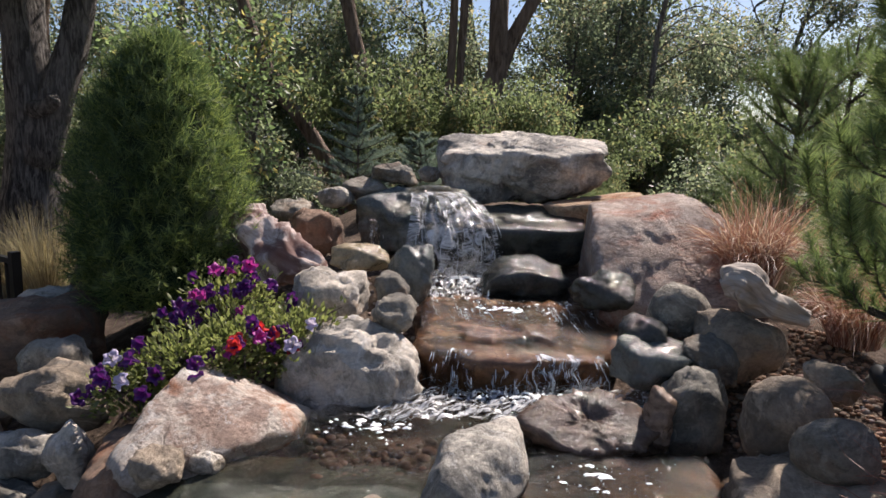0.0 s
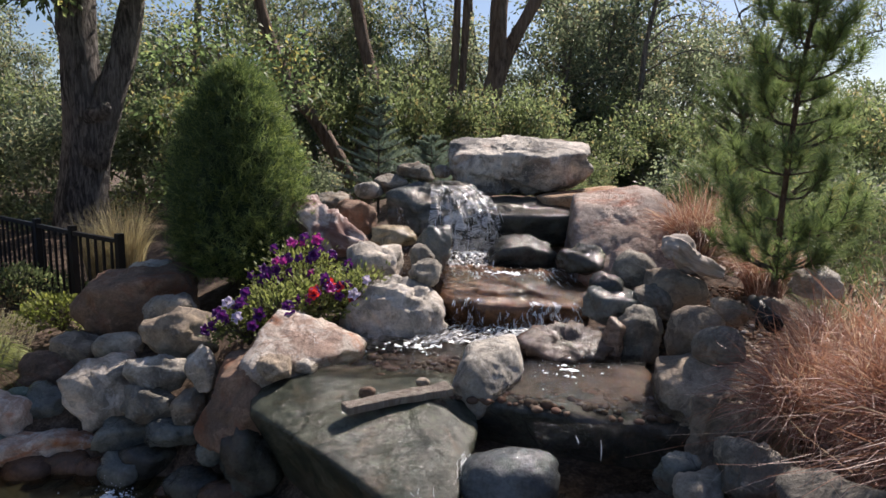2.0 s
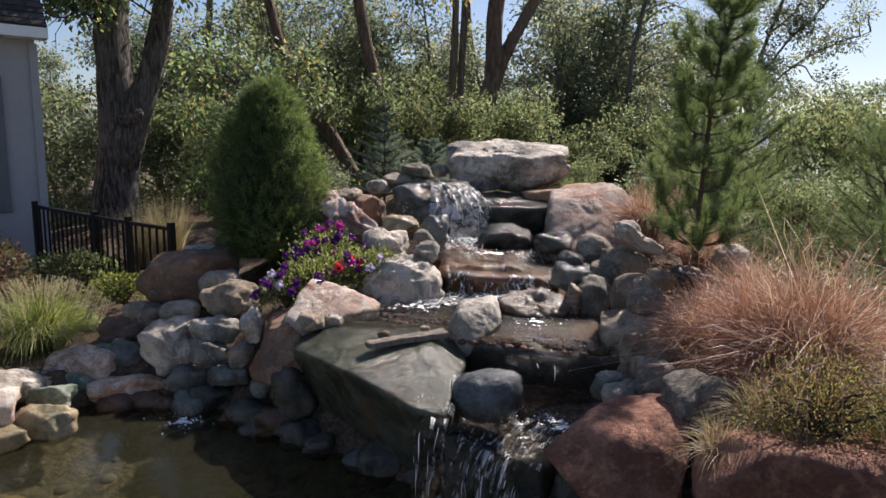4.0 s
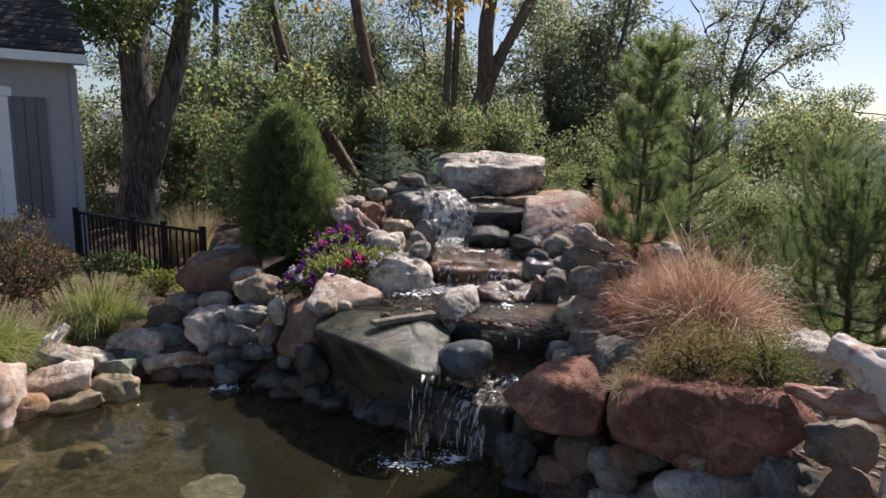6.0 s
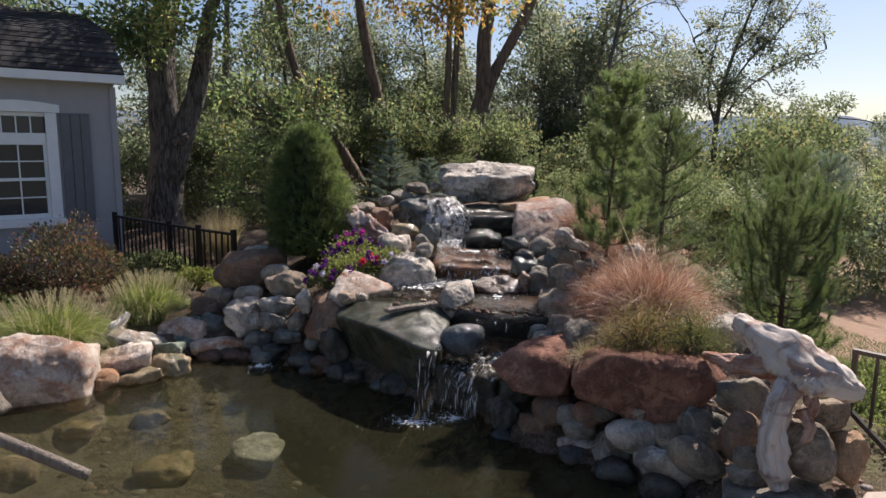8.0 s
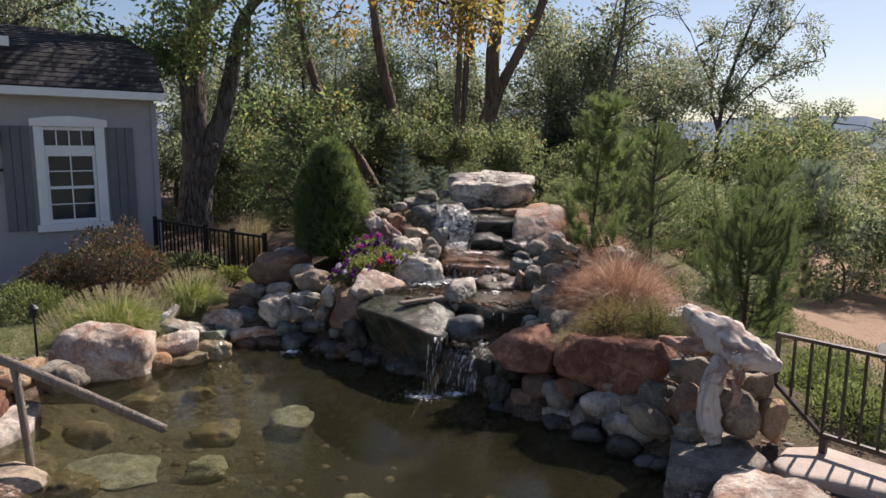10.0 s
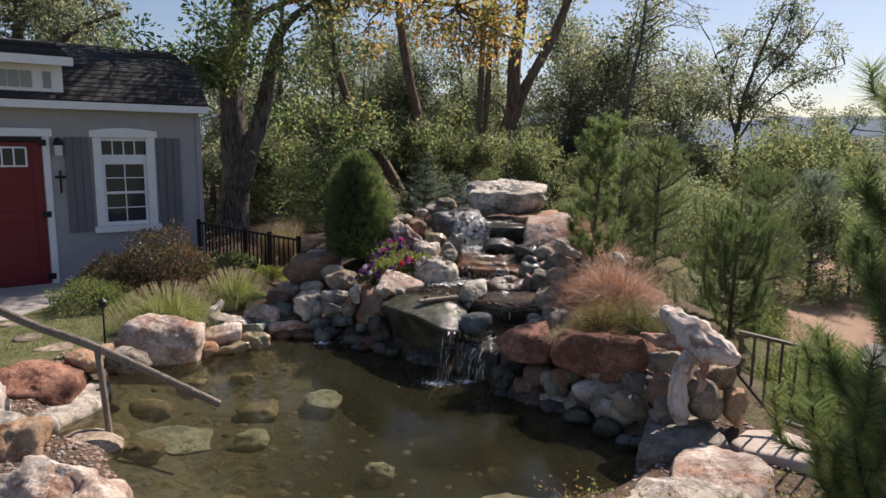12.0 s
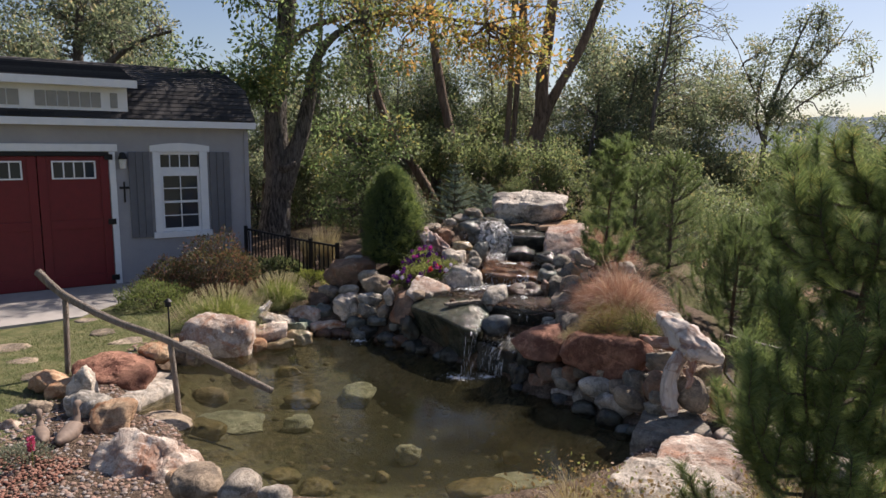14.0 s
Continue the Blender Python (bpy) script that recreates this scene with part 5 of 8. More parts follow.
boulder(0.62, 0.48, 0.08, (0.25, 0.22, 0.25), 5, "rust", 412, "dark red-brown stone at the waterline", name="stone")
boulder(0.76, 0.44, 0.00, (0.12, 0.10, 0.26), 4, "grey", 413, "small grey stone at the waterline", name="stone")
boulder(1.60, -0.50, 0.24, (0.24, 0.15, 0.17), 4, "grey", 414, "grey stone at the waterline", name="stone")
boulder(1.60, -0.50, 0.33, (0.15, 0.13, 0.19), 4, "grey", 415, "dark grey stone behind the driftwood root", name="stone")
boulder(1.19, 0.07, 0.35, (0.13, 0.11, 0.13), 4, "tan", 416, "small brown stone in the pond wall", name="stone")
boulder(-2.03, 3.17, 0.64, (0.77, 0.48, 0.44), 7, "rust", 417, "big low rusty-brown boulder beside the fence", roll=-12)
boulder(-2.04, 3.38, 0.81, (0.30, 0.19, 0.11), 8, "pale", 418, "flat pale stone behind the rusty boulder")
boulder(-1.69, 2.81, 0.65, (0.32, 0.20, 0.22), 4, "grey", 419, "smooth grey boulder in the terrace wall", roll=-10)
boulder(-1.52, 2.54, 0.60, (0.39, 0.27, 0.30), 8, "tan", 420, "tan angular stone with a pale top in the terrace wall", roll=-8, name="stone")
boulder(-1.95, 2.71, 0.46, (0.31, 0.20, 0.22), 2.8, "grey", 421, "smooth blue-grey round boulder in the terrace wall")
boulder(-2.31, 2.89, 0.38, (0.34, 0.22, 0.25), 4, "tan", 422, "brown stone in the terrace wall", name="stone")
boulder(-2.40, 2.82, 0.28, (0.31, 0.26, 0.29), 4, "rust", 423, "dark brown stone in the terrace wall", name="stone")
boulder(-1.92, 2.47, 0.30, (0.37, 0.34, 0.38), 14, "pale", 424, "pale squared block in the terrace wall", name="stone")
boulder(-1.58, 2.39, 0.45, (0.33, 0.21, 0.19), 9, "pale", 425, "pale angular stone in the terrace wall", name="stone")
boulder(-1.29, 2.22, 0.53, (0.15, 0.14, 0.24), 7, "pale", 426, "small upright whitish stone in the terrace wall", roll=6, name="stone")
boulder(-1.58, 2.27, 0.32, (0.29, 0.18, 0.20), 10, "grey", 427, "grey trapezoid stone in the terrace wall", name="stone")
boulder(-1.37, 2.20, 0.33, (0.18, 0.16, 0.19), 4, "grey", 428, "round dark grey stone in the terrace wall", name="stone")
boulder(-1.45, 2.19, 0.21, (0.27, 0.17, 0.13), 6, "wetgrey", 429, "low dark stone at the waterline", name="stone")
boulder(-1.18, 2.00, 0.20, (0.16, 0.13, 0.14), 3, "wetgrey", 430, "round dark wet stone at the waterline", name="stone")
boulder(-0.96, 1.90, 0.20, (0.30, 0.30, 0.50), 6, "wet", 431, "dark upright wet stone beside the slab", roll=8, name="stone")
boulder(-2.50, 2.38, 0.19, (0.45, 0.28, 0.27), 6, "pink", 432, "pale pinkish boulder at the pond's edge")
boulder(-2.46, 2.31, 0.06, (0.33, 0.21, 0.24), 3, "teal", 433, "greenish stone at the waterline", name="stone")
boulder(-2.11, 2.31, 0.07, (0.51, 0.32, 0.18), 12, "pink", 434, "flat pinkish stone at the waterline", roll=-4, name="stone")
boulder(-2.26, 2.50, 0.19, (0.33, 0.25, 0.27), 8, "wetgrey", 435, "dark stone between the boulders")
boulder(-2.43, 2.58, 0.22, (0.16, 0.12, 0.13), 3, "teal", 436, "small greenish stone between the boulders")
boulder(-1.75, 2.31, 0.14, (0.30, 0.19, 0.16), 6, "wetgrey", 437, "dark stone at the waterline", name="stone")
boulder(-2.71, 1.67, 0.12, (0.52, 0.33, 0.29), 9, "pink", 438, "long pinkish wedge at the pond's edge", roll=-16, name="stone")
boulder(-2.76, 1.83, 0.23, (0.33, 0.21, 0.21), 9, "pale", 439, "pale three-sided stone at the pond's edge", roll=18, name="stone")
boulder(-2.69, 2.01, 0.19, (0.32, 0.20, 0.19), 8, "pale", 440, "pale stone at the pond's edge", name="stone")
boulder(-2.47, 1.98, 0.11, (0.26, 0.20, 0.22), 4, "teal", 441, "greenish stone at the waterline", name="stone")
boulder(-2.37, 1.75, 0.06, (0.35, 0.22, 0.24), 8, "olive", 442, "flat olive ledge stone at the waterline", roll=-14, name="stone")
boulder(-2.59, 1.57, 0.00, (0.50, 0.32, 0.16), 9, "olive", 443, "flat olive ledge stone under water", roll=-10, name="stone")
boulder(-2.86, 1.39, 0.03, (0.40, 0.25, 0.22), 8, "orange", 444, "flat orange ledge stone at the waterline", roll=-4, name="stone")
boulder(-2.98, 1.18, 0.03, (0.33, 0.21, 0.18), 8, "olive", 445, "flat olive ledge stone under water", roll=-8, name="stone")


# dark cobbles at the foot of both pond walls
def waterline_cobbles(line, count, seed, label, kinds=("wet", "wetgrey", "wet", "wetbrown")):
    g = np.random.default_rng(seed)
    for k in range(count):
        p = curve_points(line, 60)[int((k + g.uniform(0.2, 0.8)) / count * 59)]
        w = g.uniform(0.15, 0.30)
        boulder(p[0] + g.normal(0, 0.02), p[1] + g.normal(0, 0.03), p[2] + g.uniform(-0.05, 0.05), (w, w * 0.8, w * g.uniform(0.55, 0.9)), float(g.choice([3.0, 4.5, 6.0])), str(g.choice(kinds)), 700 + seed * 40 + k, label, name="cobble", level=3)


waterline_cobbles([(-2.25, 2.22, 0.0), (-1.75, 2.20, 0.02), (-1.35, 2.02, 0.03), (-1.10, 1.86, 0.03), (-0.85, 1.72, 0.02)], 12, 1, "dark wet cobble at the foot of the terrace wall")
waterline_cobbles([(-0.78, 1.68, 0.0), (-0.55, 1.52, 0.0), (-0.35, 1.38, 0.0), (-0.12, 1.30, 0.0)], 6, 2, "dark wet cobble in the shade beneath the slab")
waterline_cobbles([(0.52, 0.46, 0.0), (0.78, 0.30, -0.02), (1.05, 0.02, -0.02), (1.30, -0.34, 0.0), (1.52, -0.64, 0.02), (1.75, -0.86, 0.04), (1.95, -1.0, 0.08)], 12, 3, "dark wet cobble at the foot of the pond wall")
waterline_cobbles([(0.58, 0.52, 0.20), (0.80, 0.36, 0.24), (0.98, 0.22, 0.28), (1.22, 0.06, 0.22), (1.45, -0.14, 0.26)], 8, 4, "brownish stone wedged beneath the red boulder", ("rust", "tan", "grey", "rust"))

crag([(1.30, -0.95, 0.19), (1.50, -0.45, 0.22), (1.95, -0.45, 0.24), (2.0, -0.85, 0.22), (1.55, -1.08, 0.20), (1.32, -0.92, -0.1), (1.5, -0.45, -0.1), (1.95, -0.45, -0.1), (1.9, -0.9, -0.1), (1.5, -1.05, -0.1)],
     16, "grey", 83, "flat grey slab at the foot of the pond wall", "slab", 0.6)

# ---- trees ----
def limb(start, end, r0, r1, bend, g, n=8, sides=8):
    a, e = np.array(start, float), np.array(end, float)
    t = np.linspace(0, 1, n)[:, None]
    wob = g.normal(0, bend, 3) * np.sin(np.pi * t) * 1.6 + g.normal(0, bend, 3) * np.sin(2 * np.pi * t) + g.normal(0, bend, 3) * np.sin(3 * np.pi * t) * 0.5
    pts = a + (e - a) * t + wob
    return pts, np.linspace(r0, r1, n)


def crown_leaves(centres, radius, count, size, g, flat=0.75):
    """Leaves in clumps about centres, thinning outward."""
    k = g.integers(0, len(centres), count)
    d = unit(g.normal(0, 1, (count, 3)))
    at = centres[k] + d * (radius * g.uniform(0, 1, count)[:, None] ** 0.55) * np.array([1, 1, flat])
    return leaf_arrays(at, d + np.array([0, 0, 0.1]), size, g, 0.35)


def broadleaf(name, height, spread, leaves, size, seed, leaf, bark, trunk_r, label, low=0.25, clumps=34, clump_r=0.45):
    """A tree with a bent trunk, limbs, twigs and clumped leaves; stands at its own origin."""
    g = np.random.default_rng(seed)
    root = new(name)
    tagged(root, label, "tree", "woodland trees")
    top = np.array([g.uniform(-0.1, 0.1) * height, g.uniform(-0.1, 0.1) * height, height * 0.9])
    trunk = curve_points([(0, 0, -0.3), (*(top[:2] * 0.15 + g.normal(0, 0.06, 2)), height * 0.3), (*(top[:2] * 0.6 + g.normal(0, 0.12, 2)), height * 0.6), top], 14)
    part("trunk", tubes("trunk", [tube_arrays(trunk, np.linspace(trunk_r, trunk_r * 0.15, 14), 9, 0.25, seed)]), bark, root)
    pieces, tips = [], []
    for k in range(11):
        u = g.uniform(low, 0.95)
        p = trunk[int(u * 13)]
        a = g.uniform(0, 2 * np.pi)
        reach = spread * (1.1 - 0.6 * u) * g.uniform(0.6, 1.1)
        e = p + np.array([math.cos(a) * reach, math.sin(a) * reach, reach * g.uniform(0.2, 0.9)])
        pts, rr = limb(p, e, trunk_r * 0.35 * (1.1 - u * 0.6), trunk_r * 0.06, 0.06 * reach, g)
        pieces.append(tube_arrays(pts, rr, 6, 0.15, seed + k))
        tips += [pts[4], pts[6], pts[7]]
        for _ in range(3):
            q = pts[g.integers(3, 8)]
            e2 = q + g.normal(0, 0.30, 3) * reach + np.array([0, 0, 0.15 * reach])
            pts2, r2 = limb(q, e2, trunk_r * 0.10, trunk_r * 0.03, 0.04 * reach, g, 5)
            pieces.append(tube_arrays(pts2, r2, 5))
            tips.append(pts2[-1])
    part("branchwork", tubes("branchwork", pieces), bark, root)
    tips = np.array(tips + [top])
    centres = tips[g.permutation(len(tips))[:clumps]] + g.normal(0, 0.10, (min(clumps, len(tips)), 3))
    centres = np.concatenate([centres, trunk[[10, 11, 12, 13]] + g.normal(0, 0.12, (4, 3)), [top + np.array([0, 0, 0.15 * clump_r])]])
    v, f = crown_leaves(centres, clump_r, leaves, size, g)
    part("crown", mesh_np("crown", v, f), leaf, root)
    return root


WOODS = [broadleaf("oak_tree", 5.6, 1.9, 6300, 0.115, 11, OAK_LEAF, BARK, 0.09, "slender green scrub oak in the wood behind the garden", 0.15, 50, 0.55),
         broadleaf("oak_tree", 6.4, 2.1, 6600, 0.115, 12, OAK_LEAF, BARK_WARM, 0.10, "tall thin green oak in the wood behind the garden", 0.2, 50, 0.58),
         broadleaf("maple_tree", 4.6, 1.8, 3900, 0.11, 13, SCRUB_LEAF, BARK, 0.07, "light green maple in the wood behind the garden", 0.1, 50, 0.50),
         broadleaf("oak_tree", 7.2, 2.3, 3300, 0.12, 14, OAK_LEAF, BARK, 0.11, "tall open-crowned oak in the wood behind the garden", 0.35, 44, 0.56),
         broadleaf("scrub_bush", 2.9, 1.7, 5600, 0.11, 15, SCRUB_LEAF, BARK, 0.04, "green scrub bush at the wood's edge", 0.08, 40, 0.47),
         broadleaf("scrub_bush", 2.2, 1.6, 5200, 0.10, 16, OAK_LEAF, BARK, 0.04, "dark green scrub bush at the wood's edge", 0.05, 36, 0.45)]


def plant_wood():
    g = np.random.default_rng(21)
    used = [0] * 6

    def put(k, x, y, s=1.0, low=1.0):
        # an open gap in the wood where the sky shows past the house
        if y > 9 and used[k] and k not in (4, 5) and abs(x + 0.43 * (y + 6.27) - 0.31) < 1.3:
            return
        s = s * (low if used[k] else 1.0)
        m = pose(x, y, ground_z(x, y) - 0.05, 0, 0, g.uniform(0, 360)) @ Matrix.Diagonal((s, s, s * g.uniform(0.9, 1.15), 1))
        if used[k] == 0:
            WOODS[k].matrix_basis = m
        else:
            copy_thing(WOODS[k], m)
        used[k] += 1

    # uneven bushes at the wood's edge, then trees behind them
    for x in np.arange(-9, 7.0, 1.5):
        put(4 + int(g.integers(0, 2)), x + g.uniform(-0.5, 0.5), 10.9 + 0.10 * abs(x) + g.uniform(-0.8, 1.2), g.uniform(0.7, 1.0))
    for x in np.arange(-9, 9.0, 1.7):
        put(2 + 2 * int(g.integers(0, 2)), x + g.uniform(-0.6, 0.6), 15.3 + g.uniform(-0.6, 1.2), g.uniform(0.75, 1.15))
    for x in np.arange(-13, 9, 3.6):
        put(int(g.integers(0, 2)), x + g.uniform(-0.7, 0.7), 17.5 + g.uniform(-1.5, 2), g.uniform(0.6, 0.85), 0.75 if x < -2.5 else 1.0)
    for x in np.arange(-18, -6, 4.4):
        put(int(g.integers(0, 4)), x + g.uniform(-0.9, 0.9), 22 + g.uniform(-2, 3), g.uniform(0.65, 0.9), 0.75 if x < -2.5 else 1.0)
    for x, y, s in ((5.2, 9.4, 0.7), (6.8, 10.6, 0.8), (8.2, 8.6, 0.7), (10.2, 10.8, 0.9), (9.4, 14.5, 0.9), (12.0, 13.0, 1.0), (14.5, 12.0, 0.9), (16.5, 16.5, 1.1), (13.0, 19.0, 1.1),
                    (19.5, 21.0, 1.2), (23.0, 17.5, 1.1), (26.0, 25.0, 1.3), (18.0, 29.0, 1.3), (31.0, 33.0, 1.5), (11.0, 24.0, 1.2)):
        put(4 + int(g.integers(0, 2)), x, y, s)
    for x, y, s in ((6.4, 7.4, 0.75), (7.6, 8.2, 0.8), (9.0, 8.0, 0.8), (10.2, 8.8, 0.85), (5.4, 7.8, 0.7), (3.6, 3.9, 0.38), (4.3, 6.6, 0.5), (3.2, 6.6, 0.5), (8.2, 6.8, 0.5), (3.2, 8.0, 0.6), (4.6, 8.6, 0.65), (2.1, 8.8, 0.34), (2.4, 10.2, 0.5), (-1.9, 8.6, 0.42), (-2.9, 9.2, 0.5), (0.3, 9.6, 0.42), (-0.9, 10.0, 0.45), (-3.9, 9.8, 0.65), (-6.2, 10.0, 0.8), (-5.0, 10.8, 0.85), (-7.6, 9.8, 0.8)):
        put(4 + int(g.integers(0, 2)), x, y, s)
    for x in np.arange(-8.0, 8.5, 1.5):
        put(4 + int(g.integers(0, 2)), x + g.uniform(-0.5, 0.5), 16.8 + g.uniform(-0.7, 0.7), g.uniform(1.0, 1.4))
    for x, y in ((3.0, 15.6), (4.8, 14.6), (6.0, 16.4), (-0.6, 18.5), (-4.6, 16.6), (-6.6, 15.4)):
        put(int(g.integers(0, 2)), x, y, 1.0)
    # taller trees before the open sky, and a low dense row behind
    for x, y, s in ((4.4, 17.8, 0.95), (2.2, 18.8, 1.05), (6.6, 19.2, 0.9), (0.2, 20.6, 1.1), (-2.6, 20.0, 1.1), (-5.4, 19.0, 1.0), (-7.6, 20.5, 1.0)):
        put(int(g.choice([0, 1, 3])), x, y, s)
    for x, y, s in ((-18.2, 19.5, 1.35), (-16.4, 20.5, 1.4), (-14.6, 20.0, 1.25), (-13.2, 21.5, 1.2), (-20.0, 21.0, 1.4), (-11.4, 15.2, 1.2), (-13.0, 15.8, 1.3), (-14.6, 15.0, 1.3), (-16.2, 16.2, 1.3)):
        put(int(g.integers(0, 3)), x, y, s)
    for x, y, s in ((3.1, 16.8, 1.1), (4.6, 17.4, 1.15), (6.0, 18.2, 1.05), (4.0, 20.0, 1.2), (7.0, 20.0, 1.0), (1.0, 22.5, 1.0)):
        put(3, x, y, 1.3 * s)
    for x in np.arange(-13, 13, 1.6):
        put(4 + int(g.integers(0, 2)), x + g.uniform(-0.5, 0.5), 19.5 + g.uniform(-1.5, 1.5), g.uniform(0.8, 1.15))
    for x in np.arange(-6.4, 6.6, 1.9):
        put(3, x + g.uniform(-0.4, 0.4), 18.6 + g.uniform(-1.4, 1.6), g.uniform(1.05, 1.3))
    for x, y, s in ((2.6, 15.2, 1.0), (3.8, 16.0, 1.1), (-1.6, 15.6, 0.95), (-3.4, 15.4, 0.9), (5.2, 17.0, 0.95)):
        put(3, x, y, s)
    for x, y, s in ((4.5, 9.4, 0.68), (5.3, 10.4, 0.72), (6.3, 11.2, 0.78), (7.4, 12.0, 1.1), (8.5, 13.4, 1.2), (9.9, 15.2, 1.2), (4.0, 12.8, 1.1), (11.2, 17.0, 1.15)):
        put(4, x, y, s)
    for x, y in ((14.5, 26.0), (22.0, 31.0), (30.0, 41.0), (8.5, 27.0), (-9.0, 9.8), (-10.8, 8.4), (-7.9, 11.6), (-12.4, 10.5), (-6.4, 13.0), (-14.5, 8.0)):
        put(int(g.integers(0, 2)) * 2 + 1, x, y, 0.85 if x < -5 else 0.9)


plant_wood()


def leafy_tree(name, stems, leaf, bark, label, clumps, count, size, clump_r, seed):
    """A tree from given stems: each is (control points, first radius, last radius)."""
    root = new(name)
    tagged(root, label, "tree", "woodland trees")
    base = np.array(stems[0][0][0], float)
    root.matrix_basis = pose(*base)
    g = np.random.default_rng(seed)
    main = [tube_arrays(curve_points(c, 16) - base, np.linspace(r0, r1, 16) * (1 + 0.5 * np.exp(-np.arange(16) * 1.2) if k == 0 else 1), 12 if r0 > 0.03 else 5, 0.14, seed + k) for k, (c, r0, r1) in enumerate(stems)]
    part("trunk", tubes("trunk", main), bark, root)
    if len(clumps):
        c = np.array(clumps, float) - base
        twigs = []
        ends = np.concatenate([curve_points(s[0], 16)[6:] for s in stems]) - base
        for q in c:
            k = np.argmin(np.linalg.norm(ends - q, axis=1) + 0.4 * np.abs(ends[:, 2] - q[2] + 0.5))
            pts, rr = limb(ends[k], q, 0.028, 0.006, 0.05, g, 8)
            twigs.append(tube_arrays(pts, rr, 5))
            for _ in range(3):
                e = q + g.normal(0, clump_r * 0.6, 3)
                p2, r2 = limb(pts[5], e, 0.012, 0.004, 0.05, g, 5)
                twigs.append(tube_arrays(p2, r2, 4))
        part("branchwork", tubes("branchwork", twigs), bark, root)
        v, f = crown_leaves(c, clump_r, count, size, g)
        part("crown", mesh_np("crown", v, f), leaf, root)
    return root


gc = np.random.default_rng(5)
shade_clumps = [(gc.uniform(-6.6, -1.6), gc.uniform(6.2, 9.6), gc.uniform(6.0, 8.6)) for _ in range(30)]
gb = np.random.default_rng(8)
low_boughs = [(-4.8 + gb.uniform(-0.95, 0.95), 7.25 + gb.normal(0, 0.15), 3.72 + gb.uniform(-0.25, 0.35)) for _ in range(12)]
big_clumps = [(-4.6 + gc.normal(0, 1.1), 7.2 + gc.normal(0, 0.5), 4.5 + gc.uniform(-0.8, 1.3)) for _ in range(20)]
leafy_tree("oak_tree", [([(-4.98, 7.95, 0.1), (-4.93, 7.95, 0.9), (-4.82, 7.95, 1.7), (-4.82, 7.9, 2.6), (-4.82, 7.9, 3.5), (-4.50, 7.8, 5.1), (-4.5, 7.7, 6.5)], 0.36, 0.17),
                        ([(-4.74, 7.85, 1.35), (-4.50, 7.85, 2.00), (-4.24, 7.9, 2.75), (-4.06, 7.9, 3.5), (-3.90, 7.85, 4.2), (-3.5, 7.7, 4.65), (-2.9, 7.5, 4.95)], 0.21, 0.045),
                        ([(-4.66, 7.7, 1.95), (-4.40, 7.62, 2.02), (-4.34, 7.56, 2.10)], 0.10, 0.055)],
           NEAR_OAK_LEAF, BARK_DARK, "large old oak with a forked dark trunk beside the fence", big_clumps + shade_clumps + low_boughs, 12500, 0.10, 0.55, 31)
back_clumps = [(gb.uniform(-14.8, -9.5), gb.uniform(11.2, 12.9), gb.uniform(5.0, 7.4)) for _ in range(34)]
leafy_tree("oak_tree", [([(-12.3, 12.3, ground_z(-12.3, 12.3) - 0.1), (-12.35, 12.3, 1.8), (-12.2, 12.2, 3.6), (-12.0, 12.1, 5.4), (-11.6, 12.0, 7.4)], 0.26, 0.07),
                        ([(-12.2, 12.2, 3.6), (-11.2, 12.1, 4.6), (-10.2, 12.0, 5.2), (-9.2, 12.0, 5.5)], 0.12, 0.04)],
           OAK_LEAF, BARK, "broad oak with a full green crown behind the house", back_clumps, 6400, 0.12, 0.55, 35)
gc = np.random.default_rng(6)
turn_clumps = [(-1.1 + gc.uniform(-2.2, 2.0), 8.3 + gc.normal(0, 0.5), 4.55 + gc.uniform(-0.45, 0.9)) for _ in range(32)]
leafy_tree("oak_tree", [([(-5.7, 9.6, 0.3), (-5.65, 9.6, 2.2), (-5.5, 9.6, 3.8), (-4.6, 9.2, 5.0), (-2.6, 8.7, 5.3), (-0.4, 8.4, 5.0)], 0.12, 0.03)],
           OAK_LEAF_TURNING, BARK_WARM, "oak with leaves turning yellow and orange", turn_clumps, 4600, 0.105, 0.52, 33)
leafy_tree("oak_tree", [([(0.66, 14.0, 0.3), (0.76, 14.0, 1.5), (0.87, 14.0, 2.66), (1.03, 14.0, 3.35), (1.01, 14.0, 4.57), (1.13, 14.0, 5.4), (1.3, 14.0, 7.5)], 0.27, 0.15),
                        ([(0.95, 14.0, 2.95), (1.2, 14.0, 3.6), (1.5, 14.0, 4.2), (2.13, 14.0, 5.4), (2.7, 14.0, 7.0)], 0.18, 0.11)],
           OAK_LEAF, BARK_WARM, "tall oak with a forked warm-brown trunk", [(1.4 + gc.normal(0, 1.3), 13.6 + gc.normal(0, 0.9), 7.8 + gc.uniform(-0.9, 2.0)) for _ in range(16)], 1300, 0.12, 0.6, 35)
leafy_tree("oak_tree", [([(-0.12, 13.0, 0.4), (-0.07, 13.0, 1.4), (0.05, 13.0, 2.87), (0.1, 13.0, 4.0), (0.15, 13.0, 6.5)], 0.10, 0.07),
                        ([(0.06, 13.0, 0.4), (0.12, 13.0, 1.5), (0.22, 13.0, 2.6), (0.3, 13.0, 4.4), (0.36, 13.0, 6.5)], 0.08, 0.06)],
           OAK_LEAF, BARK_WARM, "twin slender pale-brown trunks", [(0.2 + gc.normal(0, 0.7), 12.9 + gc.normal(0, 0.6), 7.0 + gc.uniform(-0.8, 1.6)) for _ in range(9)], 500, 0.11, 0.5, 36)
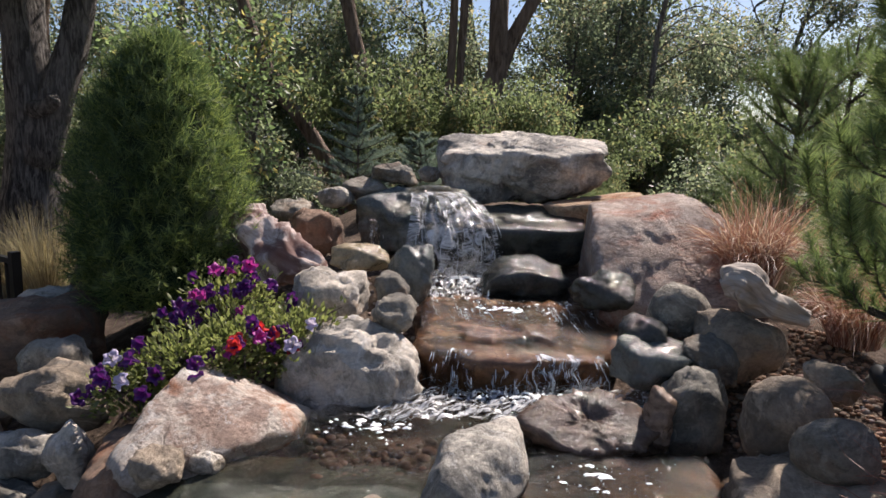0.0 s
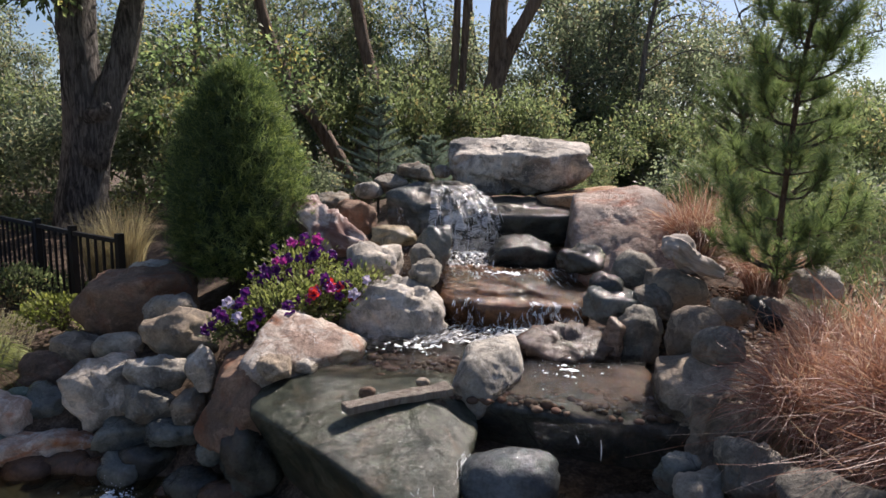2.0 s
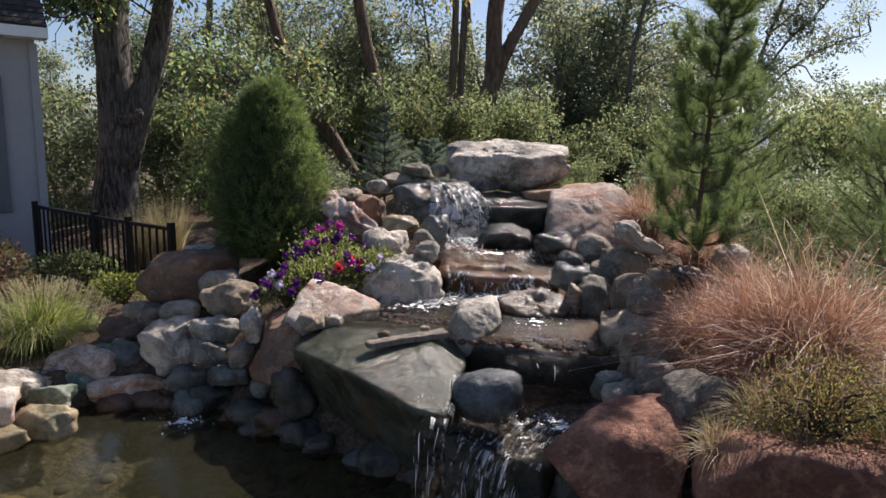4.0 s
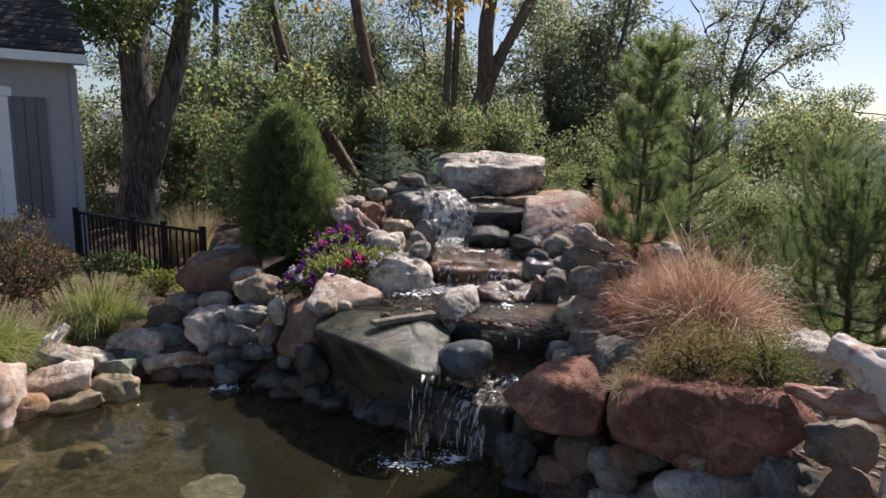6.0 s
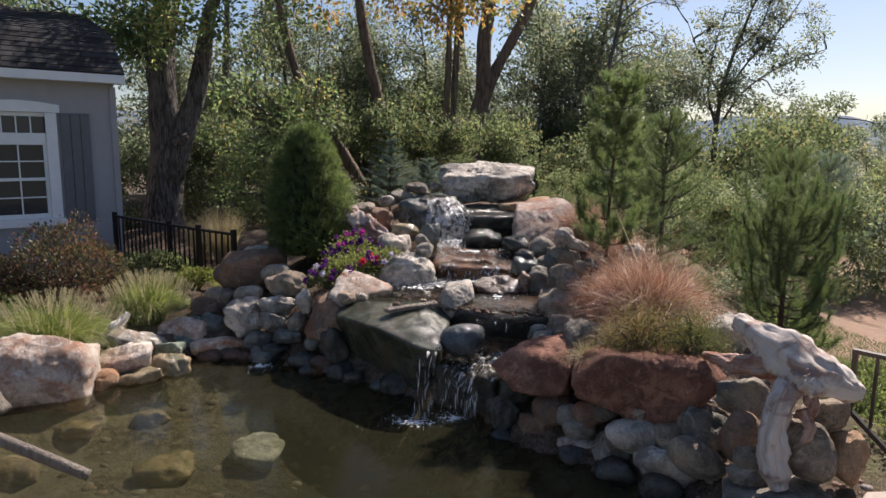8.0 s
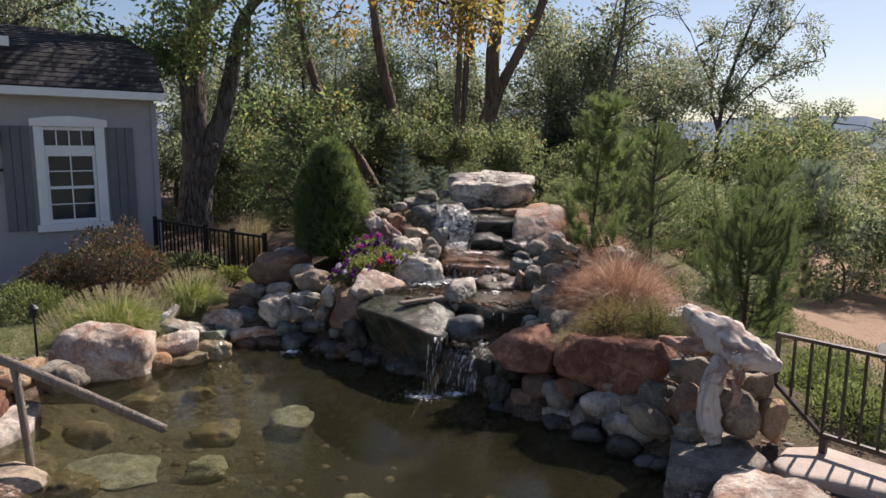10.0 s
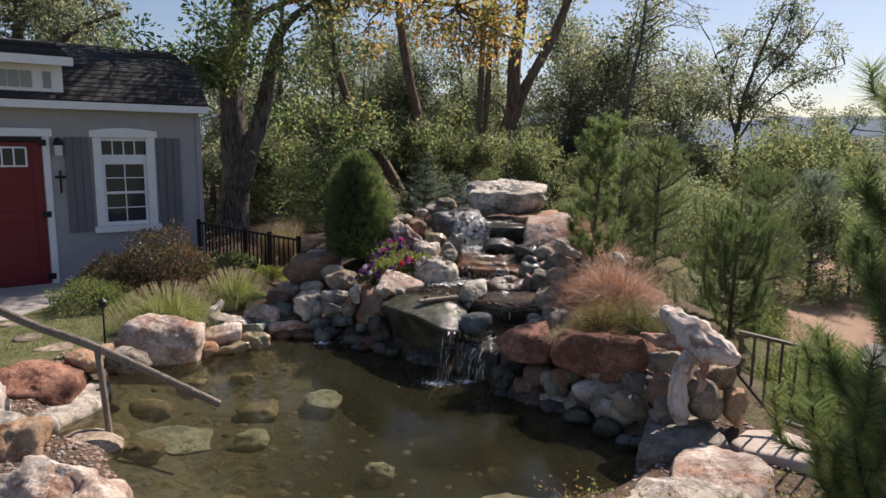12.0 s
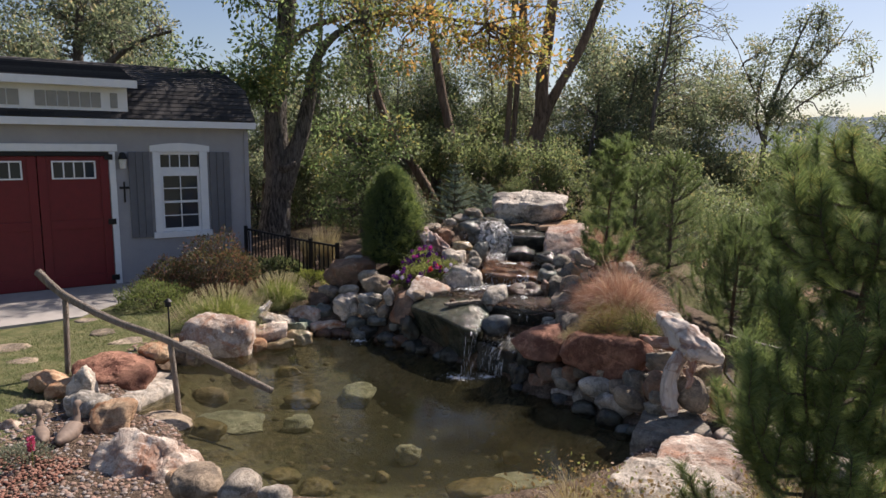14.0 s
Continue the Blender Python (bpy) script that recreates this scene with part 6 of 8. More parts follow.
leafy_tree("oak_tree", [([(-1.1, 13.0, 0.4), (-1.27, 13.0, 1.6), (-1.49, 13.0, 2.6), (-1.77, 13.0, 3.75), (-2.0, 13.0, 5.0), (-2.2, 13.0, 6.5)], 0.15, 0.10)],
           OAK_LEAF, BARK_WARM, "slender leaning oak trunk in the wood", [(-2.2 + gc.normal(0, 0.8), 12.9 + gc.normal(0, 0.6), 7.0 + gc.uniform(-0.8, 1.6)) for _ in range(9)], 1000, 0.11, 0.5, 37)
leafy_tree("oak_tree", [([(-1.6, 12.0, 0.4), (-2.4, 12.0, 1.86), (-2.98, 12.0, 2.65), (-3.39, 12.0, 3.6), (-3.67, 12.0, 4.7), (-3.9, 12.0, 6.0)], 0.15, 0.09)],
           OAK_LEAF, BARK_WARM, "slender strongly leaning oak trunk in the wood", [(-4.0 + gc.normal(0, 0.8), 11.9 + gc.normal(0, 0.6), 7.0 + gc.uniform(-0.8, 1.6)) for _ in range(9)], 1000, 0.11, 0.5, 38)
right_stems = [([(8.7, 18.0, -0.8), (8.7, 18.0, 1.7), (8.75, 18.0, 3.1), (8.95, 18.0, 4.3), (9.5, 18.0, 6.0), (9.9, 18.0, 7.0)], 0.10, 0.02),
               ([(8.8, 18.0, 2.6), (9.5, 18.0, 3.7), (10.6, 17.9, 4.5), (11.9, 17.8, 5.0)], 0.045, 0.012),
               ([(8.72, 18.0, 2.6), (8.4, 18.0, 3.6), (8.5, 18.1, 4.8), (8.8, 18.1, 6.2)], 0.05, 0.012),
               ([(8.8, 18.0, 3.4), (9.5, 17.8, 4.6), (10.4, 17.7, 5.6), (11.0, 17.6, 6.6)], 0.045, 0.012),
               ([(8.75, 18.0, 2.9), (8.0, 18.1, 3.6), (7.3, 18.2, 4.0)], 0.035, 0.010),
               ([(8.75, 18.0, 3.6), (8.1, 18.0, 4.7), (7.6, 18.0, 5.8)], 0.035, 0.010),
               ([(9.2, 18.0, 5.0), (9.9, 18.0, 5.7), (10.3, 18.0, 7.2)], 0.035, 0.010)]
right_clumps = []
for stem_line, _, _ in right_stems:
    along = curve_points(stem_line, 12)
    right_clumps += [tuple(q + gc.normal(0, 0.42, 3)) for q in along[along[:, 2] > 3.3]]
leafy_tree("oak_tree", right_stems, OAK_LEAF, BARK, "open sparse oak with fine twigs on the slope", right_clumps, 11500, 0.092, 0.46, 41)
# a half-dead tree whose bare twigs stand before the sky
dead_stems = [([(4.2, 14.6, 0.0), (4.3, 14.6, 2.2), (4.35, 14.6, 3.8), (4.6, 14.6, 5.2), (4.7, 14.6, 6.6)], 0.09, 0.03)]
gd = np.random.default_rng(55)
for k in range(11):
    q = curve_points(dead_stems[0][0], 20)[8 + k]
    reach = gd.uniform(1.0, 1.9)
    tip = q + np.array([reach, gd.normal(0, 0.4), reach * gd.uniform(-0.05, 0.40)])
    mid = (q + tip) / 2 + np.array([0, 0, 0.22 * reach])
    dead_stems.append(([tuple(q), tuple(mid), tuple(tip)], 0.020, 0.006))
    bough = curve_points(dead_stems[-1][0], 14)
    for i in range(3, 14, 2):
        e = bough[i] + np.array([gd.uniform(0.15, 0.55), gd.normal(0, 0.2), gd.uniform(-0.45, 0.35)])
        dead_stems.append(([tuple(bough[i]), tuple((bough[i] + e) / 2 + gd.normal(0, 0.05, 3)), tuple(e)], 0.008, 0.003))
leafy_tree("oak_tree", dead_stems, OAK_LEAF, BARK, "half-dead oak with bare grey twigs before the sky", [], 0, 0.1, 0.4, 44)
edge_clumps = [(-3.1 + gc.uniform(-1.1, 1.1), 8.7 + gc.normal(0, 0.3), gc.uniform(0.9, 3.0)) for _ in range(26)]
leafy_tree("scrub_bush", [([(-3.2, 8.9, 0.2), (-3.15, 8.85, 1.2), (-3.0, 8.8, 2.6)], 0.05, 0.015), ([(-3.0, 8.9, 0.2), (-2.6, 8.8, 1.2), (-2.3, 8.7, 2.4)], 0.04, 0.012)],
           NEAR_OAK_LEAF, BARK, "bright green scrub bush beside the old oak", edge_clumps, 3600, 0.095, 0.44, 45)
low_clumps = [(12.3 + gc.normal(0, 1.0), 18.5 + gc.normal(0, 0.8), 2.6 + gc.uniform(-0.9, 0.9)) for _ in range(18)]
leafy_tree("oak_tree", [([(11.6, 18.5, -1.0), (11.7, 18.5, 0.6), (12.2, 18.5, 2.0), (12.9, 18.5, 3.2)], 0.12, 0.03)],
           OAK_LEAF, BARK, "low spreading oak on the slope", low_clumps, 7500, 0.10, 0.5, 43)


# ---- conifers ----
def tuft_arrays(at, axis, count, length, width, g, spread=0.8):
    """Needles in bundles about shoots: at and axis give the shoots."""
    n = len(at)
    a = np.repeat(at, count, 0)
    d = unit(np.repeat(axis, count, 0) + g.normal(0, spread, (n * count, 3)))
    a = a + np.repeat(axis, count, 0) * g.uniform(-0.5, 0.5, (n * count, 1)) * length
    return needle_arrays(a, d, length, width, g)


def pine(name, x, y, height, reach, seed, needle, label, shoots=5, needles=46, length=0.055, start=0.12, leader=0.0, whorls=12, z=None):
    """A young pine: trunk, whorls of upswept limbs, needle tufts along their outer parts."""
    g = np.random.default_rng(seed)
    z = ground_z(x, y) if z is None else z
    root = thing(name, x, y, z - 0.03, label, "pine tree", "young conifers")
    trunk = curve_points([(0, 0, -0.1), (g.normal(0, 0.01), 0, height * 0.35), (g.normal(0, 0.02), 0, height * 0.7), (leader, 0, height)], 12)
    part("trunk", tubes("trunk", [tube_arrays(trunk, np.linspace(0.022 * height ** 0.5 + 0.008, 0.006, 12), 8, 0.15, seed)]), TWIG_BARK, root)
    wood, at, ax = [], [], []
    for w in range(whorls):
        u = start + (0.97 - start) * (w + g.uniform(-0.2, 0.2)) / whorls
        p = trunk[min(11, max(0, int(u * 11)))]
        for k in range(shoots):
            a = 2 * np.pi * (k + g.uniform(-0.3, 0.3)) / shoots + w * 1.1
            r = reach * (1.08 - u) ** 0.7 * g.uniform(0.7, 1.1)
            e = p + np.array([math.cos(a) * r, math.sin(a) * r, r * (0.40 + 0.7 * u)])
            pts = curve_points([p, p + (e - p) * 0.5 - np.array([0, 0, 0.08 * r]), e], 8)
            wood.append(tube_arrays(pts, np.linspace(0.010, 0.003, 8), 5))
            for q in np.linspace(0.45, 1.0, 8):
                i = min(7, int(q * 7))
                d = unit(pts[min(7, i + 1)] - pts[max(0, i - 1)] + 1e-6)
                at.append(pts[i] + (e - p) * g.uniform(-0.03, 0.03))
                ax.append(d)
                if q > 0.5:
                    side = unit(d * 0.8 + g.normal(0, 0.5, 3) + np.array([0, 0, 0.3]))
                    for s in (0.3, 0.65, 1.0):
                        at.append(pts[i] + side * r * 0.28 * s)
                        ax.append(side)
    for q in np.linspace(0.6, 1.0, 8):
        at.append(trunk[int(q * 11)])
        ax.append(np.array([0.0, 0, 1]))
    part("branchwork", tubes("branchwork", wood), TWIG_BARK, root)
    v, f = tuft_arrays(np.array(at), np.array(ax), needles, length, 0.0011, g)
    part("crown", mesh_np("crown", v, f), needle, root)
    return root


def brush_arrays(lines, step, needles, length, width, g):
    """Needles like a bottle brush along shoots."""
    at, ax = [], []
    for line in lines:
        seg = np.linalg.norm(np.diff(line, axis=0), axis=1)
        run = np.concatenate([[0], np.cumsum(seg)])
        for s in np.arange(0, run[-1], step):
            k = min(len(seg) - 1, int(np.searchsorted(run, s, "right")) - 1)
            at.append(line[k] + (line[k + 1] - line[k]) * ((s - run[k]) / (seg[k] + 1e-9)))
            ax.append((line[k + 1] - line[k]) / (seg[k] + 1e-9))
    a, t = np.repeat(np.array(at), needles, 0), np.repeat(np.array(ax), needles, 0)
    r = g.normal(0, 1, a.shape)
    r = unit(r - t * (r * t).sum(1)[:, None])
    return needle_arrays(a + t * g.uniform(-0.5, 0.5, (len(a), 1)) * step, unit(t * g.uniform(0.6, 1.3, (len(a), 1)) + r), length, width, g)


def brush_pine(name, trunk, reach, seed, needle, label, whorls=8, shoots=5, start=0.12, length=0.055, width=0.0011, needles=7, rise=0.75, r0=0.03, taper=0.6, sides=(4, 6, 8), bare=2):
    """A young pine whose long shoots turn upward and carry needles all along."""
    g = np.random.default_rng(seed)
    base = np.array(trunk[0], float)
    root = thing(name, *base, label, "pine tree", "young conifers")
    line = curve_points(np.array(trunk, float) - base, 24)
    part("trunk", tubes("trunk", [tube_arrays(line, np.linspace(r0, 0.006, 24), 9, 0.15, seed)]), WARM_TWIG, root)
    wood, brushes = [], [line[16:]]
    for w in range(whorls):
        u = start + (0.94 - start) * (w + g.uniform(-0.25, 0.25)) / whorls
        p = line[int(np.clip(u, 0, 1) * 23)]
        for k in range(shoots):
            a = 2 * np.pi * (k + g.uniform(-0.35, 0.35)) / shoots + w * 1.3
            out = np.array([math.cos(a), math.sin(a), 0.0])
            L = reach * (1.10 - u) ** taper * g.uniform(0.5, 1.15)
            up = rise * g.uniform(0.45, 1.35)
            p = line[int(np.clip(u + g.uniform(-0.5, 0.5) * 0.8 / whorls, 0, 1) * 23)]
            pts = curve_points([p, p + out * L * 0.55 + np.array([0, 0, 0.10 * L]), p + out * L * 0.92 + np.array([0, 0, up * 0.55 * L]), p + out * L + np.array([0, 0, up * L])], 12)
            wood.append(tube_arrays(pts, np.linspace(0.010, 0.0035, 12) * (0.25 + r0 * 22), 6))
            brushes.append(pts[bare:])
            for i in sides:
                b = a + g.choice([-1, 1]) * g.uniform(0.5, 1.1)
                o2 = np.array([math.cos(b), math.sin(b), 0.0])
                m = L * g.uniform(0.25, 0.48)
                side = curve_points([pts[i], pts[i] + o2 * m * 0.6 + np.array([0, 0, 0.15 * m]), pts[i] + o2 * m * 0.8 + np.array([0, 0, up * m])], 7)
                wood.append(tube_arrays(side, np.linspace(0.005, 0.002, 7) * (0.25 + r0 * 22), 5))
                brushes.append(side[1 if bare < 4 else 2:])
    part("branchwork", tubes("branchwork", wood), TWIG_BARK, root)
    v, f = brush_arrays(brushes, 0.012, needles, length, width, g)
    part("crown", mesh_np("crown", v, f), needle, root)
    return root


brush_pine("pine_tree", [(1.44, 2.08, 0.90), (1.44, 2.08, 1.3), (1.47, 2.08, 1.9), (1.52, 2.08, 2.3), (1.64, 2.08, 2.66)], 0.26, 61, DARK_NEEDLE, "young dark green pine with long needles beside the sedge", 12, 6, 0.14, 0.080, 0.0013, 20, 0.80, 0.015, 0.30, (5, 7, 9), 5)
brush_pine("pine_tree", [(1.58, -3.30, ground_z(1.58, -3.3) - 0.05), (1.66, -3.30, 0.95), (1.76, -3.30, 1.55), (1.83, -3.28, 2.1), (1.87, -3.28, 2.62)], 0.45, 62, DARK_NEEDLE, "bushy dark green young pine beside the pond's near bank", 11, 7, 0.20, 0.086, 0.0013, 22, 0.95, 0.034, 0.25, (3, 5, 7, 9))
brush_pine("pine_tree", [(2.93, 1.85, ground_z(2.93, 1.85) - 0.05), (2.93, 1.85, 0.8), (2.95, 1.85, 1.3), (2.95, 1.85, 1.75)], 0.55, 63, LARCH_NEEDLE, "young pine with upswept shoots below the wall", 9, 6, 0.06, 0.066, 0.0013, 18, 1.0, 0.024)
pine("larch_tree", 2.85, 4.9, 2.0, 0.75, 64, LARCH_NEEDLE, "soft light green young conifer on the bank", 6, 30, 0.06, 0.04, 0.03, 14)
pine("larch_tree", 2.15, 4.2, 1.75, 0.6, 65, LARCH_NEEDLE, "soft light green young conifer on the bank", 6, 28, 0.06, 0.04, 0.03, 12)
pine("pine_tree", 4.6, 5.2, 2.2, 0.85, 66, LARCH_NEEDLE, "light green young pine on the slope", 6, 30, 0.07, 0.04, 0.03, 12)
pine("pine_tree", 6.5, 7.6, 2.6, 0.9, 67, BLUE_NEEDLE, "bluish young conifer farther down the slope", 6, 26, 0.08, 0.04, 0.03, 12)
pine("pine_tree", 3.6, -1.6, 1.25, 0.42, 68, PINE_NEEDLE, "small pine beyond the metal fence", 5, 36, 0.07, 0.05, 0.0, 8)


def spruce_sapling(x, y, z, height, seed):
    g = np.random.default_rng(seed)
    root = thing("spruce_sapling", x, y, z, "thin bluish spruce sapling behind the waterfall", "spruce", "young conifers")
    part("trunk", tubes("trunk", [tube_arrays([(0, 0, -0.1), (0.01, 0, height * 0.5), (0, 0, height)], [0.016, 0.010, 0.003], 7)]), TWIG_BARK, root)
    wood, at, ax = [], [], []
    for w in range(9):
        u = 0.06 + 0.9 * w / 9
        for k in range(6):
            a = 2 * np.pi * (k + g.uniform(-0.25, 0.25)) / 6 + w
            r = 0.58 * (1.03 - u) * g.uniform(0.8, 1.1)
            p = np.array([0, 0, u * height])
            e = p + np.array([math.cos(a) * r, math.sin(a) * r, (0.25 + 0.4 * u) * r])
            wood.append(tube_arrays(curve_points([p, (p + e) / 2 + [0, 0, -0.02], e], 5), np.linspace(0.006, 0.002, 5), 4))
            d = unit(e - p)
            for s in np.linspace(0.15, 1, 12):
                at.append(p + (e - p) * s)
                ax.append(d)
                if s > 0.3:
                    for sg in (-1, 1):
                        b2 = unit(d * 0.7 + sg * np.cross(d, [0, 0, 1]))
                        for s2 in (0.3, 0.7):
                            at.append(p + (e - p) * s + b2 * r * 0.35 * (1.1 - s) * s2)
                            ax.append(b2)
    part("branchwork", tubes("branchwork", wood), TWIG_BARK, root)
    v, f = tuft_arrays(np.array(at), np.array(ax), 20, 0.026, 0.0014, g, 0.9)
    part("crown", mesh_np("crown", v, f), BLUE_NEEDLE, root)


spruce_sapling(-0.81, 6.2, 1.0, 1.25, 71)
spruce_sapling(-0.25, 6.6, 1.0, 0.8, 72)


def dwarf_spruce():
    """The clipped-looking cone of dense needles above the flower bed."""
    g = np.random.default_rng(81)
    root = thing("dwarf_spruce", -1.50, 3.60, 0.78, "dense cone-shaped dwarf conifer with bright green tips", "conifer", "young conifers")
    part("trunk", tubes("trunk", [tube_arrays([(0, 0, -0.2), (0, 0, 0.6), (0.02, 0, 1.2)], [0.05, 0.04, 0.008], 8)]), TWIG_BARK, root)
    n = 2300
    u = g.uniform(0, 1, n) ** 1.15
    a = g.uniform(0, 2 * np.pi, n)
    prof = 0.44 * np.sqrt(np.clip(1 - u ** 1.75, 0, 1)) * (0.80 + 0.20 * np.sin(np.clip(u * 6, 0, 1.57)))
    lump = 1 + 0.09 * np.sin(3 * a + 5 * u) + 0.06 * np.sin(7 * a - 9 * u) + 0.10 * g.normal(0, 1, n)
    r = prof * lump * np.where(g.uniform(0, 1, n) < 0.75, 1.0, g.uniform(0.5, 1, n))
    at = np.stack([r * np.cos(a), r * np.sin(a), u * 1.36], -1)
    ax = unit(np.stack([np.cos(a), np.sin(a), 0.5 + 1.3 * u], -1) + g.normal(0, 0.25, (n, 3)))
    v, f = tuft_arrays(at, ax, 36, 0.078, 0.0018, g, 0.75)
    part("crown", mesh_np("crown", v, f), SPRUCE_NEEDLE, root)
    # a dark solid core stands in for the shade inside the crown
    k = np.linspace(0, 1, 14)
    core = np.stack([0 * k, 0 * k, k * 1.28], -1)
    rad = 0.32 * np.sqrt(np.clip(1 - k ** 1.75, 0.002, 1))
    part("inner_shade", tubes("inner_shade", [tube_arrays(core, rad, 20, 0.1, 3)]), plain("dark_inner_shade", (0.018, 0.03, 0.012), 1.0, vary=0.4, scale=30), root)


dwarf_spruce()


# tall trees whose crowns stand above the view
gt = np.random.default_rng(77)
for k, (x, y) in enumerate(((-6.9, 17.5), (0.8, 19.5))):
    z0 = ground_z(x, y)
    lean = gt.uniform(-0.5, 0.5)
    tall_clumps = [(x + lean * 1.6 + gt.normal(0, 1.1), y + gt.normal(0, 1.0), 9.2 + gt.uniform(-1.9, 2.2)) for _ in range(18)]
    leafy_tree("oak_tree", [([(x, y, z0 - 0.1), (x + lean * 0.3, y, 3.0), (x + lean, y, 6.0), (x + lean * 1.6, y, 10.0)], 0.15, 0.04)],
               OAK_LEAF, BARK_WARM if k % 2 else BARK, "tall oak with a bare trunk and a high crown", tall_clumps, 3000, 0.13, 0.75, 90 + k)

# ---- grasses and flowers ----
def grass_clump(name, x, y, z, radius, height, blades, material_, label, seed, droop=0.35, sag=0.12, width=0.0022, lean=(0, 0), category="grass", group="ornamental grasses", wild=0.5, curl=0.0):
    """A clump of arching blades."""
    g = np.random.default_rng(seed)
    root = thing(name, x, y, z, label, category, group)
    a, r0 = g.uniform(0, 2 * np.pi, blades), radius * 0.28 * np.sqrt(g.uniform(0, 1, blades))
    roots = np.stack([r0 * np.cos(a), r0 * np.sin(a), np.full(blades, -0.03)], -1)
    a2 = a + g.normal(0, wild, blades)
    out = radius * g.uniform(0.15, 1.15, blades) ** 0.8
    hgt = height * (1 - 0.55 * (out / radius) ** 2 * droop / 0.35) * g.uniform(0.6, 1.1, blades)
    tips = np.stack([out * np.cos(a2) + lean[0] * out, out * np.sin(a2) + lean[1] * out, hgt], -1)
    v, f = blade_arrays(roots, tips, sag + height * 0.35 * (out / radius), width, g, 7, curl)
    part("blade_mass", mesh_np("blade_mass", v, f), material_, root)
    return root, g


grass_clump("bronze_sedge", 1.45, 0.80, 0.70, 0.48, 0.47, 3400, SEDGE_BLADE, "large mound of bronze-red sedge with arching blades", 101, 0.66, 0.12, 0.0030, wild=1.3, curl=0.32)
grass_clump("bronze_sedge", 1.32, 1.02, 0.74, 0.30, 0.40, 1000, SEDGE_BLADE, "bronze-red sedge trailing over the grey block", 102, 0.6, 0.08, 0.0030, wild=1.1, curl=0.25)
grass_clump("bronze_sedge", 1.66, 0.93, 0.60, 0.40, 0.48, 1500, SEDGE_BLADE, "bronze-red sedge beside the larger mound", 103, 0.55, 0.10, 0.0030, wild=1.1, curl=0.22)
grass_clump("bronze_sedge", 1.52, 1.62, 0.74, 0.40, 0.36, 1300, SEDGE_BLADE, "bronze-red sedge spilling over the gravel at the pine's foot", 107, 0.6, 0.08, 0.0028, wild=1.1, curl=0.25)
grass_clump("bronze_sedge", 1.18, 1.22, 0.72, 0.34, 0.30, 1100, SEDGE_BLADE, "bronze-red sedge hanging over the grey block's edge", 108, 0.66, 0.08, 0.0030, wild=1.2, curl=0.28)
grass_clump("bronze_sedge", 1.46, 3.15, 1.02, 0.36, 0.38, 1100, SEDGE_BLADE, "small bronze-red sedge beside the tilted rock", 104, 0.4, 0.10, 0.0028, wild=0.9, curl=0.18)
grass_clump("bronze_sedge", 1.72, 2.75, 0.85, 0.34, 0.34, 900, SEDGE_BLADE, "small bronze-red sedge behind the pine", 105, 0.4, 0.10, wild=0.9, curl=0.18)
grass_clump("straw_grass", 1.75, 3.6, 0.85, 0.40, 0.60, 500, STRAW_BLADE, "thin dry straw-coloured grass on the bank", 106, 0.3, 0.1)
grass_clump("feather_grass", -2.85, 4.75, 0.45, 0.36, 0.72, 700, STRAW_BLADE, "upright straw-coloured feather grass behind the fence", 111, 0.12, 0.05)
grass_clump("feather_grass", -3.2, 4.95, 0.42, 0.30, 0.62, 450, STRAW_BLADE, "upright straw-coloured feather grass behind the fence", 112, 0.12, 0.05)


def fountain_grass(x, y, radius, height, seed, label):
    z = ground_z(x, y)
    root, g = grass_clump("fountain_grass", x, y, z, radius, height, 2400, FOUNTAIN_BLADE, label, seed, 0.50, 0.14, 0.0034, wild=0.9)
    n = 170
    a, o = g.uniform(0, 2 * np.pi, n), radius * g.uniform(0.2, 1.0, n)
    at = np.stack([o * np.cos(a), o * np.sin(a), height * (1.0 - 0.55 * (o / radius) ** 2)], -1)
    d = unit(np.stack([0.5 * np.cos(a), 0.5 * np.sin(a), np.ones(n)], -1))
    pts = np.concatenate([at + d * s for s in np.linspace(-0.05, 0.05, 7)])
    v, f = tuft_arrays(pts, np.tile(d, (7, 1)), 12, 0.020, 0.0014, g, 0.7)
    part("seed_plume", mesh_np("seed_plume", v, f), PLUME, root)


fountain_grass(-3.36, 1.75, 0.62, 0.50, 121, "fountain grass clump with pale plumes beside the pond")
fountain_grass(-2.98, 2.75, 0.50, 0.48, 122, "fountain grass clump with pale plumes near the fence")


def leafy_mound(name, x, y, z, rx, ry, h, count, size, leaf, label, seed, twig=True, category="shrub", loose=0.06):
    g = np.random.default_rng(seed)
    root = thing(name, x, y, z, label, category, "shrubs and herbs")
    d = unit(np.abs(g.normal(0, 1, (count, 3))) * np.where(g.uniform(0, 1, (count, 3)) < 0.5, -1, 1))
    d[:, 2] = np.abs(d[:, 2])
    lump = np.array([noise.noise(Vector(q) * 2.6 + Vector((seed, 0, 0))) for q in d])
    r = (0.86 + 0.30 * lump + g.normal(0, loose, count)) * np.where(g.uniform(0, 1, count) < 0.65, 1.0, g.uniform(0.45, 1, count))
    at = d * r[:, None] * np.array([rx, ry, h])
    v, f = leaf_arrays(at, d + np.array([0, 0, 0.3]), size, g, 0.1, 0.5)
    part("foliage", mesh_np("foliage", v, f), leaf, root)
    if twig:
        st = [tube_arrays(curve_points([(0, 0, -0.05), tuple(q * 0.5 + np.array([0, 0, 0.05])), tuple(q * 0.95)], 6), np.linspace(0.008, 0.002, 6), 5) for q in at[g.integers(0, count, 40)]]
        part("stem_mass", tubes("stem_mass", st), TWIG_BARK, root)
    return root, at, g


